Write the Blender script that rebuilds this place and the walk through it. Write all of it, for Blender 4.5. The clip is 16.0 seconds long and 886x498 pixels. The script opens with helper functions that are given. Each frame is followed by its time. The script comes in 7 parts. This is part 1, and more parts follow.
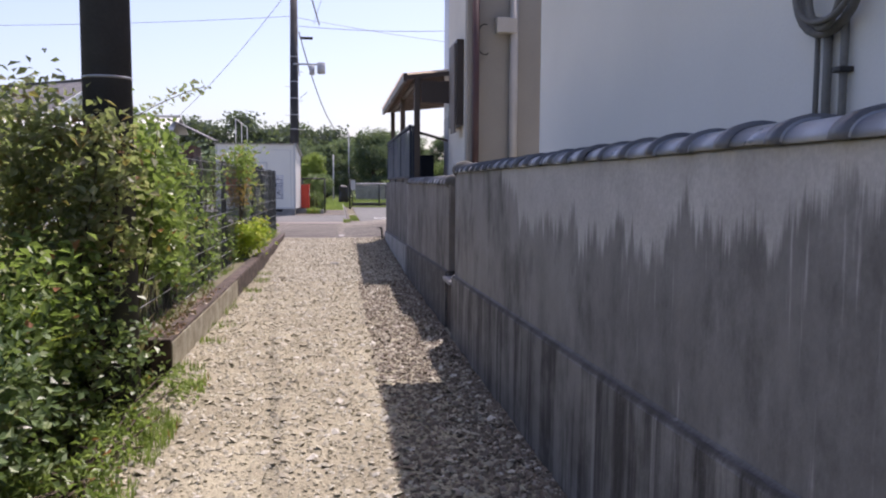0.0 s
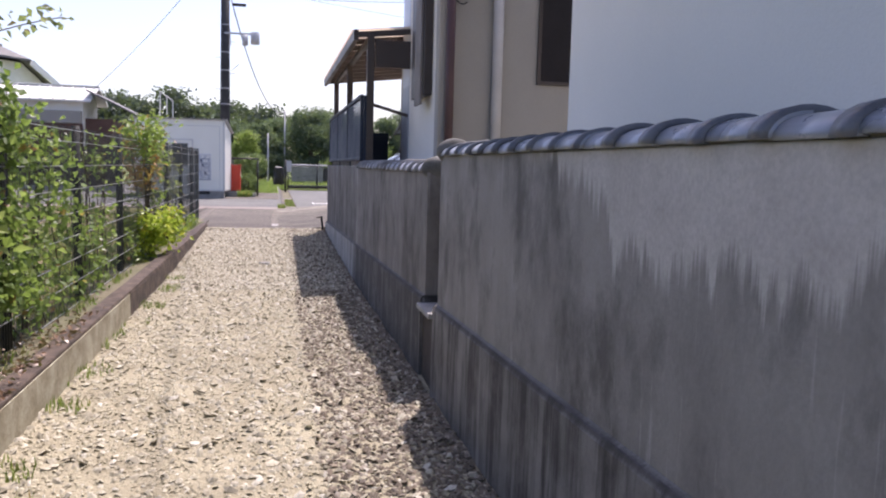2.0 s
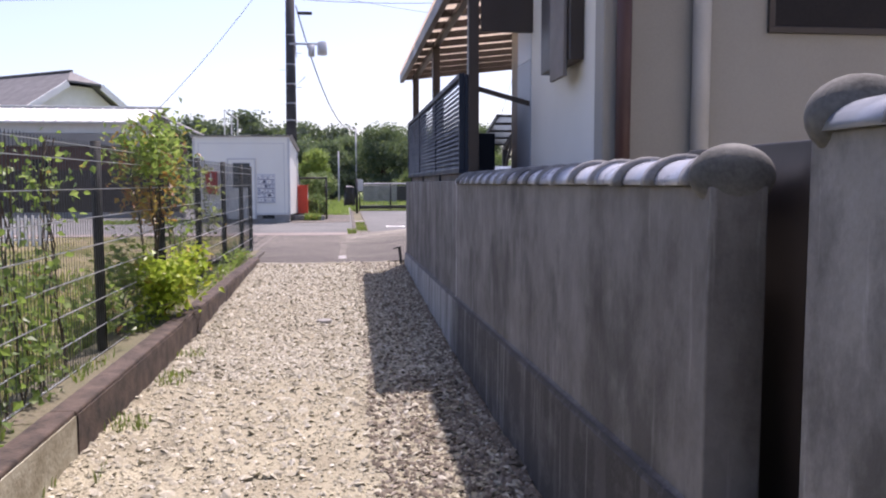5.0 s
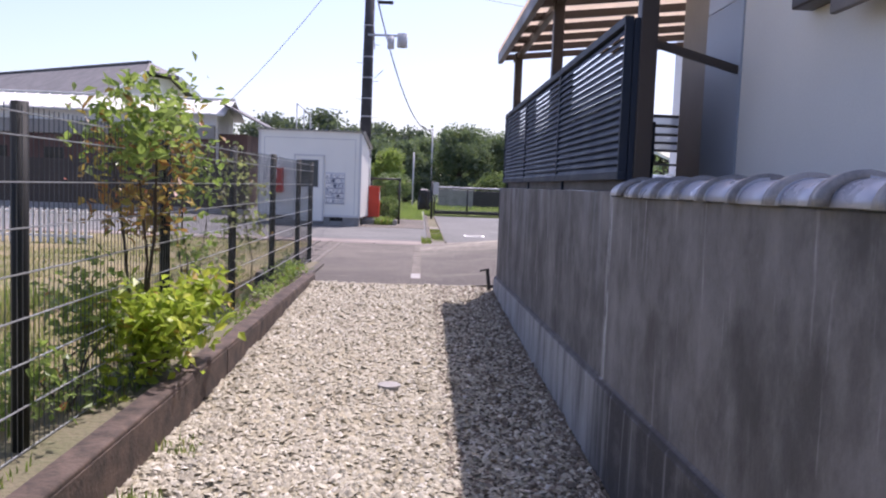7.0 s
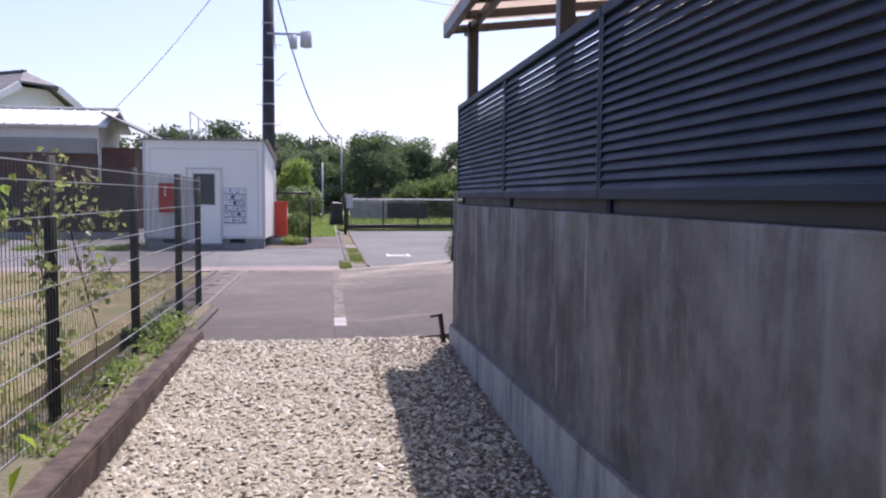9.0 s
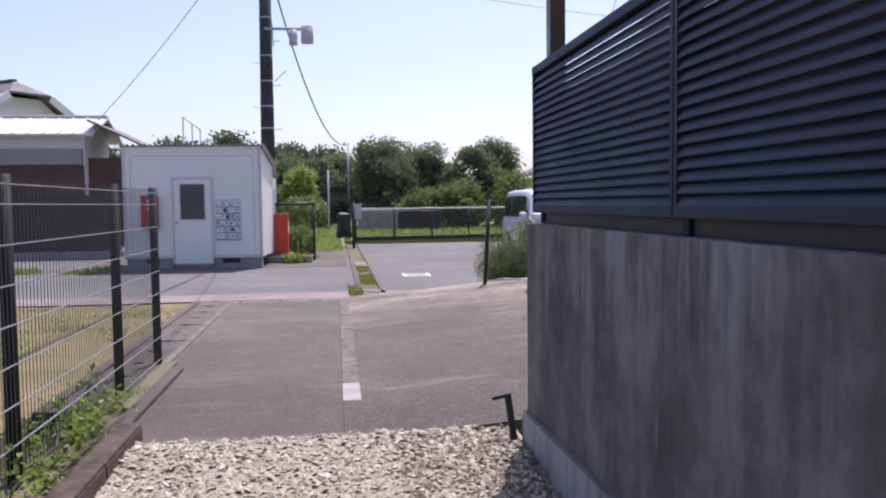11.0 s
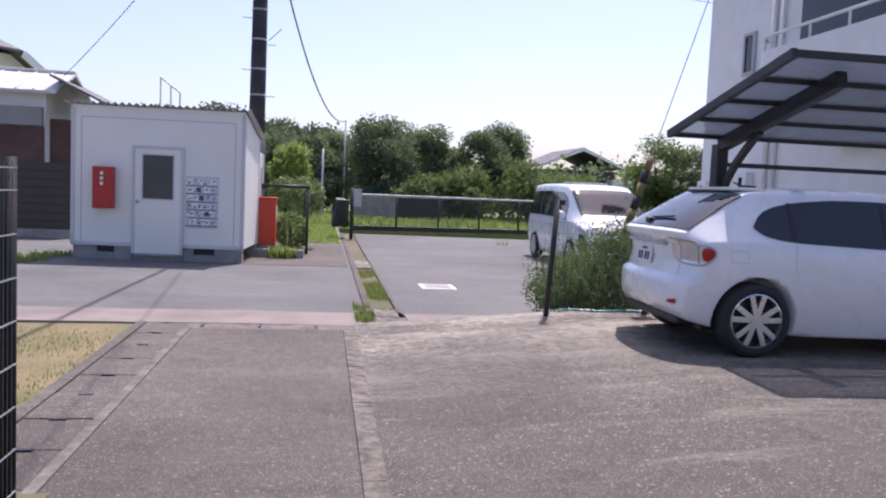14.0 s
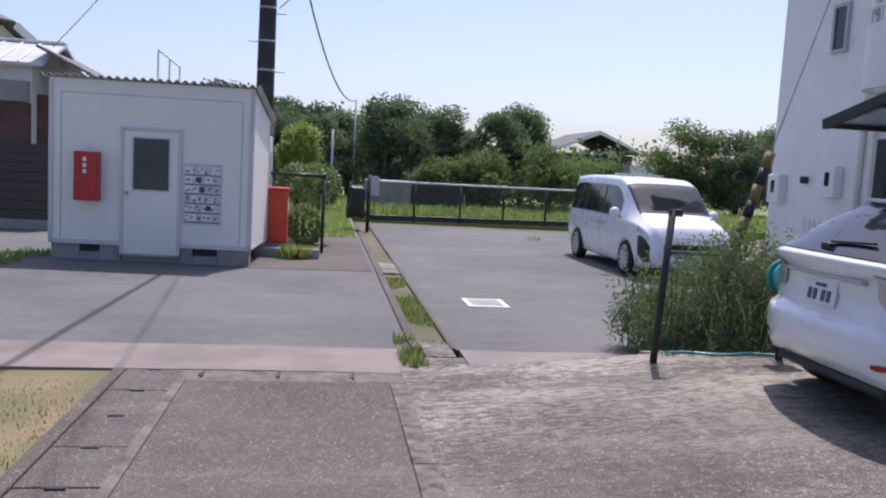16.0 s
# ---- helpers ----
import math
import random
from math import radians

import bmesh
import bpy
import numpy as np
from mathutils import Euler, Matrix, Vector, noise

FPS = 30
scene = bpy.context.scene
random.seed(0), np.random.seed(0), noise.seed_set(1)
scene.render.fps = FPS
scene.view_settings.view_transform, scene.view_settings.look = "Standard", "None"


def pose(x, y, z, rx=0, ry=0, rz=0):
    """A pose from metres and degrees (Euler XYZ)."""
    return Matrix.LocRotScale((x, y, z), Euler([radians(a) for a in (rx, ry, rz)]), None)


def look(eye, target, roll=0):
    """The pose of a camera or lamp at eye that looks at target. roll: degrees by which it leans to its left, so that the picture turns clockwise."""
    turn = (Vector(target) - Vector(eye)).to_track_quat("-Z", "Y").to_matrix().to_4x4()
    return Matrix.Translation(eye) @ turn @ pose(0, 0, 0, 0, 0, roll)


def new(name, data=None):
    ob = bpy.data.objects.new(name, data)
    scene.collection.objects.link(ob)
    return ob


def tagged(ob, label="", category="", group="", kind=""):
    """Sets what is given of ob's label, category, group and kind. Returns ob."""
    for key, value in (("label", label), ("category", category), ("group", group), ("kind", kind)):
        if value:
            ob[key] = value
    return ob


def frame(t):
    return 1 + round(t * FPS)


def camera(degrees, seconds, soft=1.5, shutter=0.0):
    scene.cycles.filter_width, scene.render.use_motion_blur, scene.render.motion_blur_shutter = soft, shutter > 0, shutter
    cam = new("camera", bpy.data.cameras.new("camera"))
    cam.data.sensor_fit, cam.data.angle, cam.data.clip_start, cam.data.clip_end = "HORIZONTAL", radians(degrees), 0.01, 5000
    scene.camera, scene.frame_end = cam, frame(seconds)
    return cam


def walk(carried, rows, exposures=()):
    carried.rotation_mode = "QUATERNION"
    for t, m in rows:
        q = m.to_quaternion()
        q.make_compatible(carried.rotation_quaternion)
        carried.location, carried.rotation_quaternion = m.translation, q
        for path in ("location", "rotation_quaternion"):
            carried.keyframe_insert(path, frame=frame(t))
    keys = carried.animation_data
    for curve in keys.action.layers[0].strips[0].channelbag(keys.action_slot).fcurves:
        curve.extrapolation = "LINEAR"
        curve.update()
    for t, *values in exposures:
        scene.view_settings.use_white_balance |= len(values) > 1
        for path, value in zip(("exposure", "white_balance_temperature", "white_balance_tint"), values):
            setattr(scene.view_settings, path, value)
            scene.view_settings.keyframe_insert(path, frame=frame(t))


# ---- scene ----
cam = camera(58.0, 16.0, 2.1)
PATH = [
    (0, (0.279, 0.229, 1.315), (0.536, 2.206, 1.151), 0.3),
    (0.5, (0.245, 0.835, 1.316), (0.61, 2.793, 1.129), 1.0),
    (1, (0.251, 1.463, 1.314), (0.565, 3.429, 1.126), 0.2),
    (1.5, (0.261, 2.031, 1.323), (0.597, 3.991, 1.104), 1.5),
    (2, (0.322, 2.626, 1.338), (0.735, 4.572, 1.135), 1.5),
    (2.5, (0.275, 3.229, 1.349), (0.503, 5.211, 1.204), 0.9),
    (3, (0.2, 3.865, 1.382), (0.504, 5.834, 1.21), 1.3),
    (5.5, (0.468, 6.756, 1.304), (0.677, 8.739, 1.148), -0.2),
    (6, (0.467, 7.471, 1.322), (0.576, 9.465, 1.214), 2.1),
    (6.5, (0.448, 8.092, 1.297), (0.561, 10.081, 1.118), 1.4),
    (7, (0.361, 8.705, 1.322), (0.422, 10.698, 1.165), 2.2),
    (7.5, (0.303, 9.358, 1.335), (0.523, 11.338, 1.151), 1.1),
    (8, (0.27, 10.019, 1.341), (0.512, 11.992, 1.123), 0.7),
    (8.5, (0.267, 10.655, 1.378), (0.616, 12.617, 1.208), 1.7),
    (9, (0.201, 11.368, 1.395), (0.485, 13.344, 1.265), 0.4),
    (9.5, (0.106, 12.082, 1.441), (0.403, 14.057, 1.333), 0.0),
    (12, (0.302, 15.347, 1.454), (0.535, 17.33, 1.339), -0.6),
    (12.5, (0.235, 15.956, 1.468), (0.481, 17.938, 1.357), 0.7),
    (13, (0.188, 16.532, 1.47), (0.519, 18.498, 1.311), 0.0),
    (13.5, (0.157, 17.121, 1.493), (0.387, 19.103, 1.353), 0.4),
    (14, (0.016, 17.721, 1.555), (0.314, 19.694, 1.407), 2.5),
    (14.5, (-0.008, 18.274, 1.612), (0.273, 20.251, 1.503), 0.7),
    (15, (-0.145, 18.869, 1.674), (0.211, 20.831, 1.525), 2.9),
    (15.5, (-0.193, 19.43, 1.724), (0.133, 21.399, 1.596), 1.8),
    (16, (-0.307, 20.02, 1.724), (-0.011, 21.988, 1.528), 3.2),
]
EXPOSURES = [(0, 0.48, 6450, 28), (0.8, 0.74, 6480, 27), (6, 0.68, 6300, 30), (9, 0.58, 6120, 31), (12.5, 0.34, 6270, 29), (14, 0.45, 6180, 29), (14.8, 0.40, 6080, 28), (15.5, 0.31, 6040, 26), (16, 0.18, 6020, 25)]
walk(cam, [(t, look(eye, target, roll)) for t, eye, target, roll in PATH], EXPOSURES)

# ---- light ----
SUN_DIR = Vector((0.207, 0.42, 1.0)).normalized()
world = bpy.data.worlds.new("sky")
scene.world = world
world.use_nodes = True
wn = world.node_tree.nodes
sky = wn.new("ShaderNodeTexSky")
sky.sky_type = 'NISHITA'
sky.sun_disc = False
sky.sun_elevation = math.asin(SUN_DIR.z)
sky.sun_rotation = math.atan2(SUN_DIR.x, SUN_DIR.y)
sky.air_density, sky.dust_density, sky.ozone_density = 0.9, 2.2, 1.5
wn["Background"].inputs["Strength"].default_value = 0.15
world.node_tree.links.new(sky.outputs[0], wn["Background"].inputs["Color"])
sun_data = bpy.data.lights.new("sun", 'SUN')
sun_data.energy, sun_data.angle, sun_data.color = 4.3, radians(0.53), (1.0, 0.95, 0.87)
sun = new("sun", sun_data)
sun.matrix_basis = look(SUN_DIR * 60, (0, 0, 0))


# ---- building helpers ----
def part(name, bm, material, parent=None, label="", smooth=False):
    """Links a bmesh built in world coordinates as one mesh under a thing or part."""
    if parent is not None:
        m, up = Matrix.Identity(4), parent
        while up is not None:
            m, up = up.matrix_basis @ m, up.parent
        bm.transform(m.inverted())
    me = bpy.data.meshes.new(name)
    bm.normal_update()
    bm.to_mesh(me)
    bm.free()
    if smooth:
        me.polygons.foreach_set("use_smooth", [True] * len(me.polygons))
    me.materials.append(material)
    ob = new(name, me)
    ob.parent = parent
    if label:
        ob["label"] = label
    return ob


def pydata(name, verts, faces, material, parent=None, smooth=False):
    me = bpy.data.meshes.new(name)
    off = Vector((0, 0, 0))
    if parent is not None:
        off = parent.matrix_basis.translation
        verts = [(x - off.x, y - off.y, z - off.z) for x, y, z in verts]
    me.from_pydata(verts, [], faces)
    if smooth:
        me.polygons.foreach_set("use_smooth", [True] * len(me.polygons))
    me.materials.append(material)
    ob = new(name, me)
    ob.parent = parent
    return ob


def thing(name, at, label, category, group="", kind="", turn=0):
    ob = new(name)
    ob.empty_display_size = 0.2
    ob.matrix_basis = pose(*at, 0, 0, turn)
    return tagged(ob, label, category, group, kind)


def shift(ob, dx, dy, dz=0.0):
    ob.matrix_basis = Matrix.Translation((dx, dy, dz)) @ ob.matrix_basis
    return ob


def box(bm, x0, x1, y0, y1, z0, z1, bevel=0.0, m=None):
    got = bmesh.ops.create_cube(bm, size=1.0)
    vs = got["verts"]
    for v in vs:
        v.co = Vector(((x0 + x1) / 2 + v.co.x * (x1 - x0), (y0 + y1) / 2 + v.co.y * (y1 - y0), (z0 + z1) / 2 + v.co.z * (z1 - z0)))
    if m is not None:
        bmesh.ops.transform(bm, matrix=m, verts=vs)
    if bevel:
        es = list({e for v in vs for e in v.link_edges})
        bmesh.ops.bevel(bm, geom=es, offset=bevel, segments=2, affect='EDGES', profile=0.5)
    return bm


def B(x0, x1, y0, y1, z0, z1, bevel=0.0, m=None):
    return box(bmesh.new(), x0, x1, y0, y1, z0, z1, bevel, m)


def rod(bm, a, b, r0, r1=None, seg=12, cap=True):
    """A round bar from a to b."""
    a, b = Vector(a), Vector(b)
    d = b - a
    m = Matrix.Translation((a + b) / 2) @ d.to_track_quat('Z', 'Y').to_matrix().to_4x4()
    bmesh.ops.create_cone(bm, cap_ends=cap, segments=seg, radius1=r0, radius2=r0 if r1 is None else r1, depth=d.length, matrix=m)
    return bm


def R(a, b, r0, r1=None, seg=12):
    return rod(bmesh.new(), a, b, r0, r1, seg)


def beam(bm, a, b, w, h, bevel=0.0):
    """A square bar from a to b, w wide and h high."""
    a, b = Vector(a), Vector(b)
    d = b - a
    x = d.cross(Vector((0, 0, 1)))
    x = x.normalized() if x.length > 1e-5 else Vector((1, 0, 0))
    y = d.normalized()
    z = x.cross(y)
    m = Matrix((x, y, z)).transposed().to_4x4()
    m.translation = (a + b) / 2
    return box(bm, -w / 2, w / 2, -d.length / 2, d.length / 2, -h / 2, h / 2, bevel, m)


def prism(bm, outline, axis, lo, hi):
    """An outline of (u, v) drawn out along an axis: 'x' takes (y, z), 'y' takes (x, z), 'z' takes (x, y)."""
    def at(u, v, w):
        return (w, u, v) if axis == 'x' else (u, w, v) if axis == 'y' else (u, v, w)
    a = [bm.verts.new(at(u, v, lo)) for u, v in outline]
    b = [bm.verts.new(at(u, v, hi)) for u, v in outline]
    n = len(a)
    fs = [bm.faces.new(a), bm.faces.new(b[::-1])] + [bm.faces.new((a[i], b[i], b[(i + 1) % n], a[(i + 1) % n])) for i in range(n)]
    bmesh.ops.recalc_face_normals(bm, faces=fs)
    return bm


# ---- materials ----
class Nodes:
    def __init__(self, name):
        self.mat = bpy.data.materials.new(name)
        self.mat.use_nodes = True
        self.t = self.mat.node_tree
        self.b = self.t.nodes["Principled BSDF"]

    def put(self, kind, sets=None, **ins):
        n = self.t.nodes.new("ShaderNode" + kind)
        for k, v in (sets or {}).items():
            if k == "operation":
                n.operation = v
            elif k == "blend_type":
                n.blend_type = v
            elif k == "data_type":
                n.data_type = v
            elif k == "feature":
                n.feature = v
        for k, v in ins.items():
            key = int(k[1:]) if k[0] == "i" and k[1:].isdigit() else k.replace("_", " ")
            self.link(v, n.inputs[key])
        return n

    def link(self, v, sock):
        if isinstance(v, bpy.types.NodeSocket):
            self.t.links.new(v, sock)
        else:
            sock.default_value = v

    def place(self, sx=1.0, sy=1.0, sz=1.0):
        g = self.put("NewGeometry")
        return self.put("Mapping", Vector=g.outputs["Position"], Scale=(sx, sy, sz)).outputs[0]

    def local(self, sx=1.0, sy=1.0, sz=1.0):
        g = self.put("TexCoord")
        return self.put("Mapping", Vector=g.outputs["Object"], Scale=(sx, sy, sz)).outputs[0]

    def noise(self, vec, scale, detail=4.0, rough=0.55):
        return self.put("TexNoise", Vector=vec, Scale=scale, Detail=detail, Roughness=rough).outputs["Fac"]

    def ramp(self, fac, lo, hi, a=0.0, b=1.0):
        return self.put("MapRange", i0=fac, i1=lo, i2=hi, i3=a, i4=b).outputs[0]

    def math(self, op, a, b=0.0):
        return self.put("Math", {"operation": op}, i0=a, i1=b).outputs[0]

    def mix(self, fac, a, b, how='MIX'):
        n = self.put("MixRGB", {"blend_type": how}, Fac=fac)
        self.link(a if isinstance(a, bpy.types.NodeSocket) else (*a, 1.0), n.inputs["Color1"])
        self.link(b if isinstance(b, bpy.types.NodeSocket) else (*b, 1.0), n.inputs["Color2"])
        return n.outputs[0]

    def bump(self, height, strength=0.3, dist=0.01):
        self.link(self.put("Bump", Strength=strength, Distance=dist, Height=height).outputs[0], self.b.inputs["Normal"])

    def done(self, color, rough=0.7, metal=0.0, spec=None):
        if isinstance(color, tuple):
            color = (*color, 1.0)
        self.link(color, self.b.inputs["Base Color"])
        self.link(rough, self.b.inputs["Roughness"])
        self.link(metal, self.b.inputs["Metallic"])
        if spec is not None:
            self.b.inputs["Specular IOR Level"].default_value = spec
        return self.mat


def worn(name, c, c2, rough=0.6, coarse=2.0, fine=60.0, bump=0.15, metal=0.0, dist=0.004, rand=0.0, spec=None):
    """A surface of two close colours with broad stains, fine grain and relief."""
    n = Nodes(name)
    p = n.place()
    big, small = n.noise(p, coarse, 5.0), n.noise(p, fine, 3.0)
    f = n.ramp(n.math('ADD', n.math('MULTIPLY', big, 0.7), n.math('MULTIPLY', small, 0.3)), 0.35, 0.65)
    col = n.mix(f, c, c2)
    if rand:
        r = n.put("ObjectInfo").outputs["Random"]
        col = n.mix(n.ramp(r, 0, 1, 0.0, rand), col, (0.02, 0.02, 0.02))
    n.bump(small, bump, dist)
    return n.done(col, n.ramp(big, 0.3, 0.7, max(rough - 0.08, 0.03), min(rough + 0.08, 1.0)), metal, spec)


def leafy(name, a, b, c, dead=(0.30, 0.12, 0.05), deads=0.03, thru=0.50, rough=0.40):
    """Leaves whose colour varies from leaf to leaf, lit through."""
    n = Nodes(name)
    r = n.put("NewGeometry").outputs["Random Per Island"]
    p = n.place()
    patch = n.noise(p, 1.7, 2.0)
    col = n.mix(n.ramp(n.math('ADD', n.math('MULTIPLY', r, 0.6), n.math('MULTIPLY', patch, 0.5)), 0.25, 0.85), a, b)
    col = n.mix(n.ramp(r, 0.78, 1.0), col, c)
    col = n.mix(n.math('LESS_THAN', n.math('FRACT', n.math('MULTIPLY', r, 37.3)), deads), col, dead)
    mat = n.done(col, rough, 0.0, 0.65 - 0.5 * rough)
    tr = n.put("BsdfTranslucent", Color=n.mix(0.5, col, (0.28, 0.40, 0.07)))
    mx = n.put("MixShader", Fac=thru, i1=n.b.outputs[0], i2=tr.outputs[0])
    n.t.links.new(mx.outputs[0], n.t.nodes["Material Output"].inputs["Surface"])
    return mat


def stained_concrete():
    """Grey rendered wall: soft vertical bands of dark lichen, ragged along their top, with pale drips."""
    n = Nodes("stained_concrete")
    p = n.place()
    g = n.put("SeparateXYZ", Vector=p)
    z, y = g.outputs[2], g.outputs[1]
    streak = n.noise(n.place(5.0, 5.0, 0.30), 1.0, 4.0, 0.58)
    band = n.noise(n.place(2.3, 2.3, 0.35), 1.0, 4.0, 0.55)
    thin = n.noise(n.place(17.0, 17.0, 0.7), 1.0, 3.0, 0.6)
    broad = n.noise(p, 0.7, 3.0)
    fine = n.noise(p, 70.0, 4.0)
    blot = n.noise(p, 3.0, 5.0, 0.6)
    base = n.mix(n.ramp(blot, 0.3, 0.7), (0.50, 0.49, 0.47), (0.40, 0.385, 0.365))
    teeth = n.noise(n.place(8.0, 8.0, 0.30), 1.0, 6.0, 0.72)
    jag = n.math('ADD', n.math('MULTIPLY', n.math('SUBTRACT', streak, 0.5), 0.42), n.math('MULTIPLY', n.math('SUBTRACT', teeth, 0.5), 0.75))
    line = n.math('ADD', n.math('ADD', n.ramp(y, 1.4, 3.0, 1.32, 1.13), n.ramp(y, 4.6, 6.2, 0.0, 0.5)), jag)
    dark = n.ramp(n.math('SUBTRACT', line, z), -0.015, 0.055)
    dark = n.math('MULTIPLY', dark, n.ramp(n.math('SUBTRACT', line, z), 0.0, 0.5, 0.90, 1.0))
    tone = n.ramp(n.math('ADD', n.math('MULTIPLY', band, 0.6), n.math('MULTIPLY', blot, 0.4)), 0.36, 0.62, 0.66, 1.0)
    lichen = n.mix(n.ramp(n.math('ADD', y, blot), 3.4, 6.0), (0.112, 0.108, 0.103), (0.195, 0.186, 0.174))
    lichen = n.mix(n.ramp(y, 7.6, 8.1), lichen, n.mix(n.ramp(y, 12.7, 13.0), (0.092, 0.083, 0.073), (0.062, 0.057, 0.051)))
    col = n.mix(n.math('MULTIPLY', dark, tone), base, lichen)
    vein = n.noise(n.place(4.0, 4.0, 1.7), 1.0, 6.0, 0.66)
    patch = n.noise(n.place(1.3, 1.3, 0.9), 1.0, 4.0, 0.6)
    col = n.mix(n.math('MULTIPLY', n.ramp(vein, 0.50, 0.68), n.math('MULTIPLY', n.ramp(patch, 0.45, 0.62), 0.28)), col, (0.050, 0.044, 0.040))
    col = n.mix(n.math('MULTIPLY', n.ramp(vein, 0.48, 0.34), n.math('MULTIPLY', n.ramp(patch, 0.58, 0.40), 0.26)), col, (0.27, 0.26, 0.245))
    smear = n.math('MULTIPLY', n.ramp(n.noise(n.place(3.0, 3.0, 1.3), 1.0, 6.0, 0.66), 0.50, 0.70), n.ramp(patch, 0.36, 0.58))
    col = n.mix(n.math('MULTIPLY', smear, 0.26), col, (0.25, 0.245, 0.24))
    soot = n.math('MULTIPLY', n.ramp(n.noise(n.place(3.6, 3.6, 1.6), 1.0, 6.0, 0.68), 0.50, 0.68), dark)
    col = n.mix(n.math('MULTIPLY', soot, 0.36), col, (0.036, 0.032, 0.030))
    # lime runs from the top of the far wall
    fall = n.ramp(n.math('ADD', z, n.math('MULTIPLY', n.noise(n.place(3.0, 3.0, 0.2), 1.0, 3.0), 0.9)), 1.15, 1.70)
    run = n.math('MULTIPLY', n.math('MULTIPLY', n.ramp(n.noise(n.place(5.0, 5.0, 0.45), 1.0, 5.0, 0.6), 0.51, 0.63), fall), n.ramp(y, 12.7, 12.9))
    col = n.mix(n.math('MULTIPLY', run, 0.62), col, (0.30, 0.315, 0.33))
    drip = n.math('MULTIPLY', n.ramp(n.noise(n.place(20.0, 20.0, 1.3), 1.0, 4.0, 0.65), 0.60, 0.70), n.ramp(broad, 0.38, 0.58))
    col = n.mix(n.math('MULTIPLY', drip, 0.62), col, (0.46, 0.45, 0.44))
    # lime that has run down the joint between two walls
    seam = n.math('ABSOLUTE', n.math('SUBTRACT', n.math('ADD', y, n.math('MULTIPLY', thin, 0.05)), 12.845))
    leak = n.math('MULTIPLY', n.ramp(seam, 0.012, 0.05, 1.0, 0.0), n.ramp(n.noise(n.place(9.0, 9.0, 4.0), 1.0, 5.0, 0.7), 0.40, 0.58))
    col = n.mix(n.math('MULTIPLY', leak, 0.85), col, (0.52, 0.52, 0.51))
    # the footing: black runs on pale concrete, cleaner at the far end
    low = n.math('LESS_THAN', n.math('ADD', z, n.math('MULTIPLY', y, 0.0215)), 0.618)
    runs = n.ramp(n.math('ADD', n.math('MULTIPLY', n.noise(n.place(4.5, 4.5, 0.35), 1.0, 6.0, 0.70), 0.85), n.math('MULTIPLY', blot, 0.15)), 0.45, 0.56)
    runs = n.math('MINIMUM', n.math('ADD', runs, n.ramp(n.math('ADD', y, n.math('MULTIPLY', streak, 2.0)), 8.6, 9.6, 0.0, 0.75)), 1.0)
    foot = n.mix(runs, n.mix(n.ramp(blot, 0.3, 0.7), (0.225, 0.218, 0.208), (0.115, 0.110, 0.105)), (0.040, 0.037, 0.035))
    far = n.mix(n.math('MULTIPLY', n.ramp(n.noise(n.place(4.5, 4.5, 0.8), 1.0, 6.0, 0.65), 0.46, 0.62), 0.75), (0.33, 0.335, 0.33), (0.07, 0.07, 0.07))
    foot = n.mix(n.ramp(n.math('ADD', y, n.math('MULTIPLY', thin, 0.8)), 12.9, 13.5), foot, far)
    foot = n.mix(n.math('MULTIPLY', n.ramp(n.noise(n.place(15.0, 15.0, 0.5), 1.0, 4.0, 0.65), 0.58, 0.68), 0.55), foot, (0.33, 0.325, 0.315))
    col = n.mix(low, col, foot)
    col = n.mix(n.math('MULTIPLY', n.ramp(fine, 0.35, 0.7), 0.22), col, (0.10, 0.095, 0.09))
    col = n.mix(n.math('MULTIPLY', n.ramp(n.noise(p, 5.5, 6.0, 0.7), 0.50, 0.68), 0.30), col, (0.24, 0.23, 0.215))
    mott = n.noise(n.place(1.0, 1.0, 0.6), 2.6, 7.0, 0.66)
    up = n.math('SUBTRACT', 1.0, low)
    col = n.mix(n.math('MULTIPLY', n.ramp(mott, 0.50, 0.64), n.math('MULTIPLY', n.math('MULTIPLY', up, dark), 0.66)), col, (0.050, 0.047, 0.042))
    col = n.mix(n.math('MULTIPLY', n.ramp(mott, 0.48, 0.36), n.math('MULTIPLY', n.math('MULTIPLY', up, dark), 0.42)), col, (0.25, 0.24, 0.225))
    # a narrow dark line along the ledge
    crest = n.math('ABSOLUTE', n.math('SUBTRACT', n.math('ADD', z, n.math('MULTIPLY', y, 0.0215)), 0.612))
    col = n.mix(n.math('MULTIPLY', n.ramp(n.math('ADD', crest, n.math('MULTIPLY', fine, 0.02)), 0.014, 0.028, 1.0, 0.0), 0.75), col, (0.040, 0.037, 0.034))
    n.bump(n.math('ADD', n.math('MULTIPLY', fine, 0.5), blot), 0.4, 0.01)
    return n.done(col, 0.9)


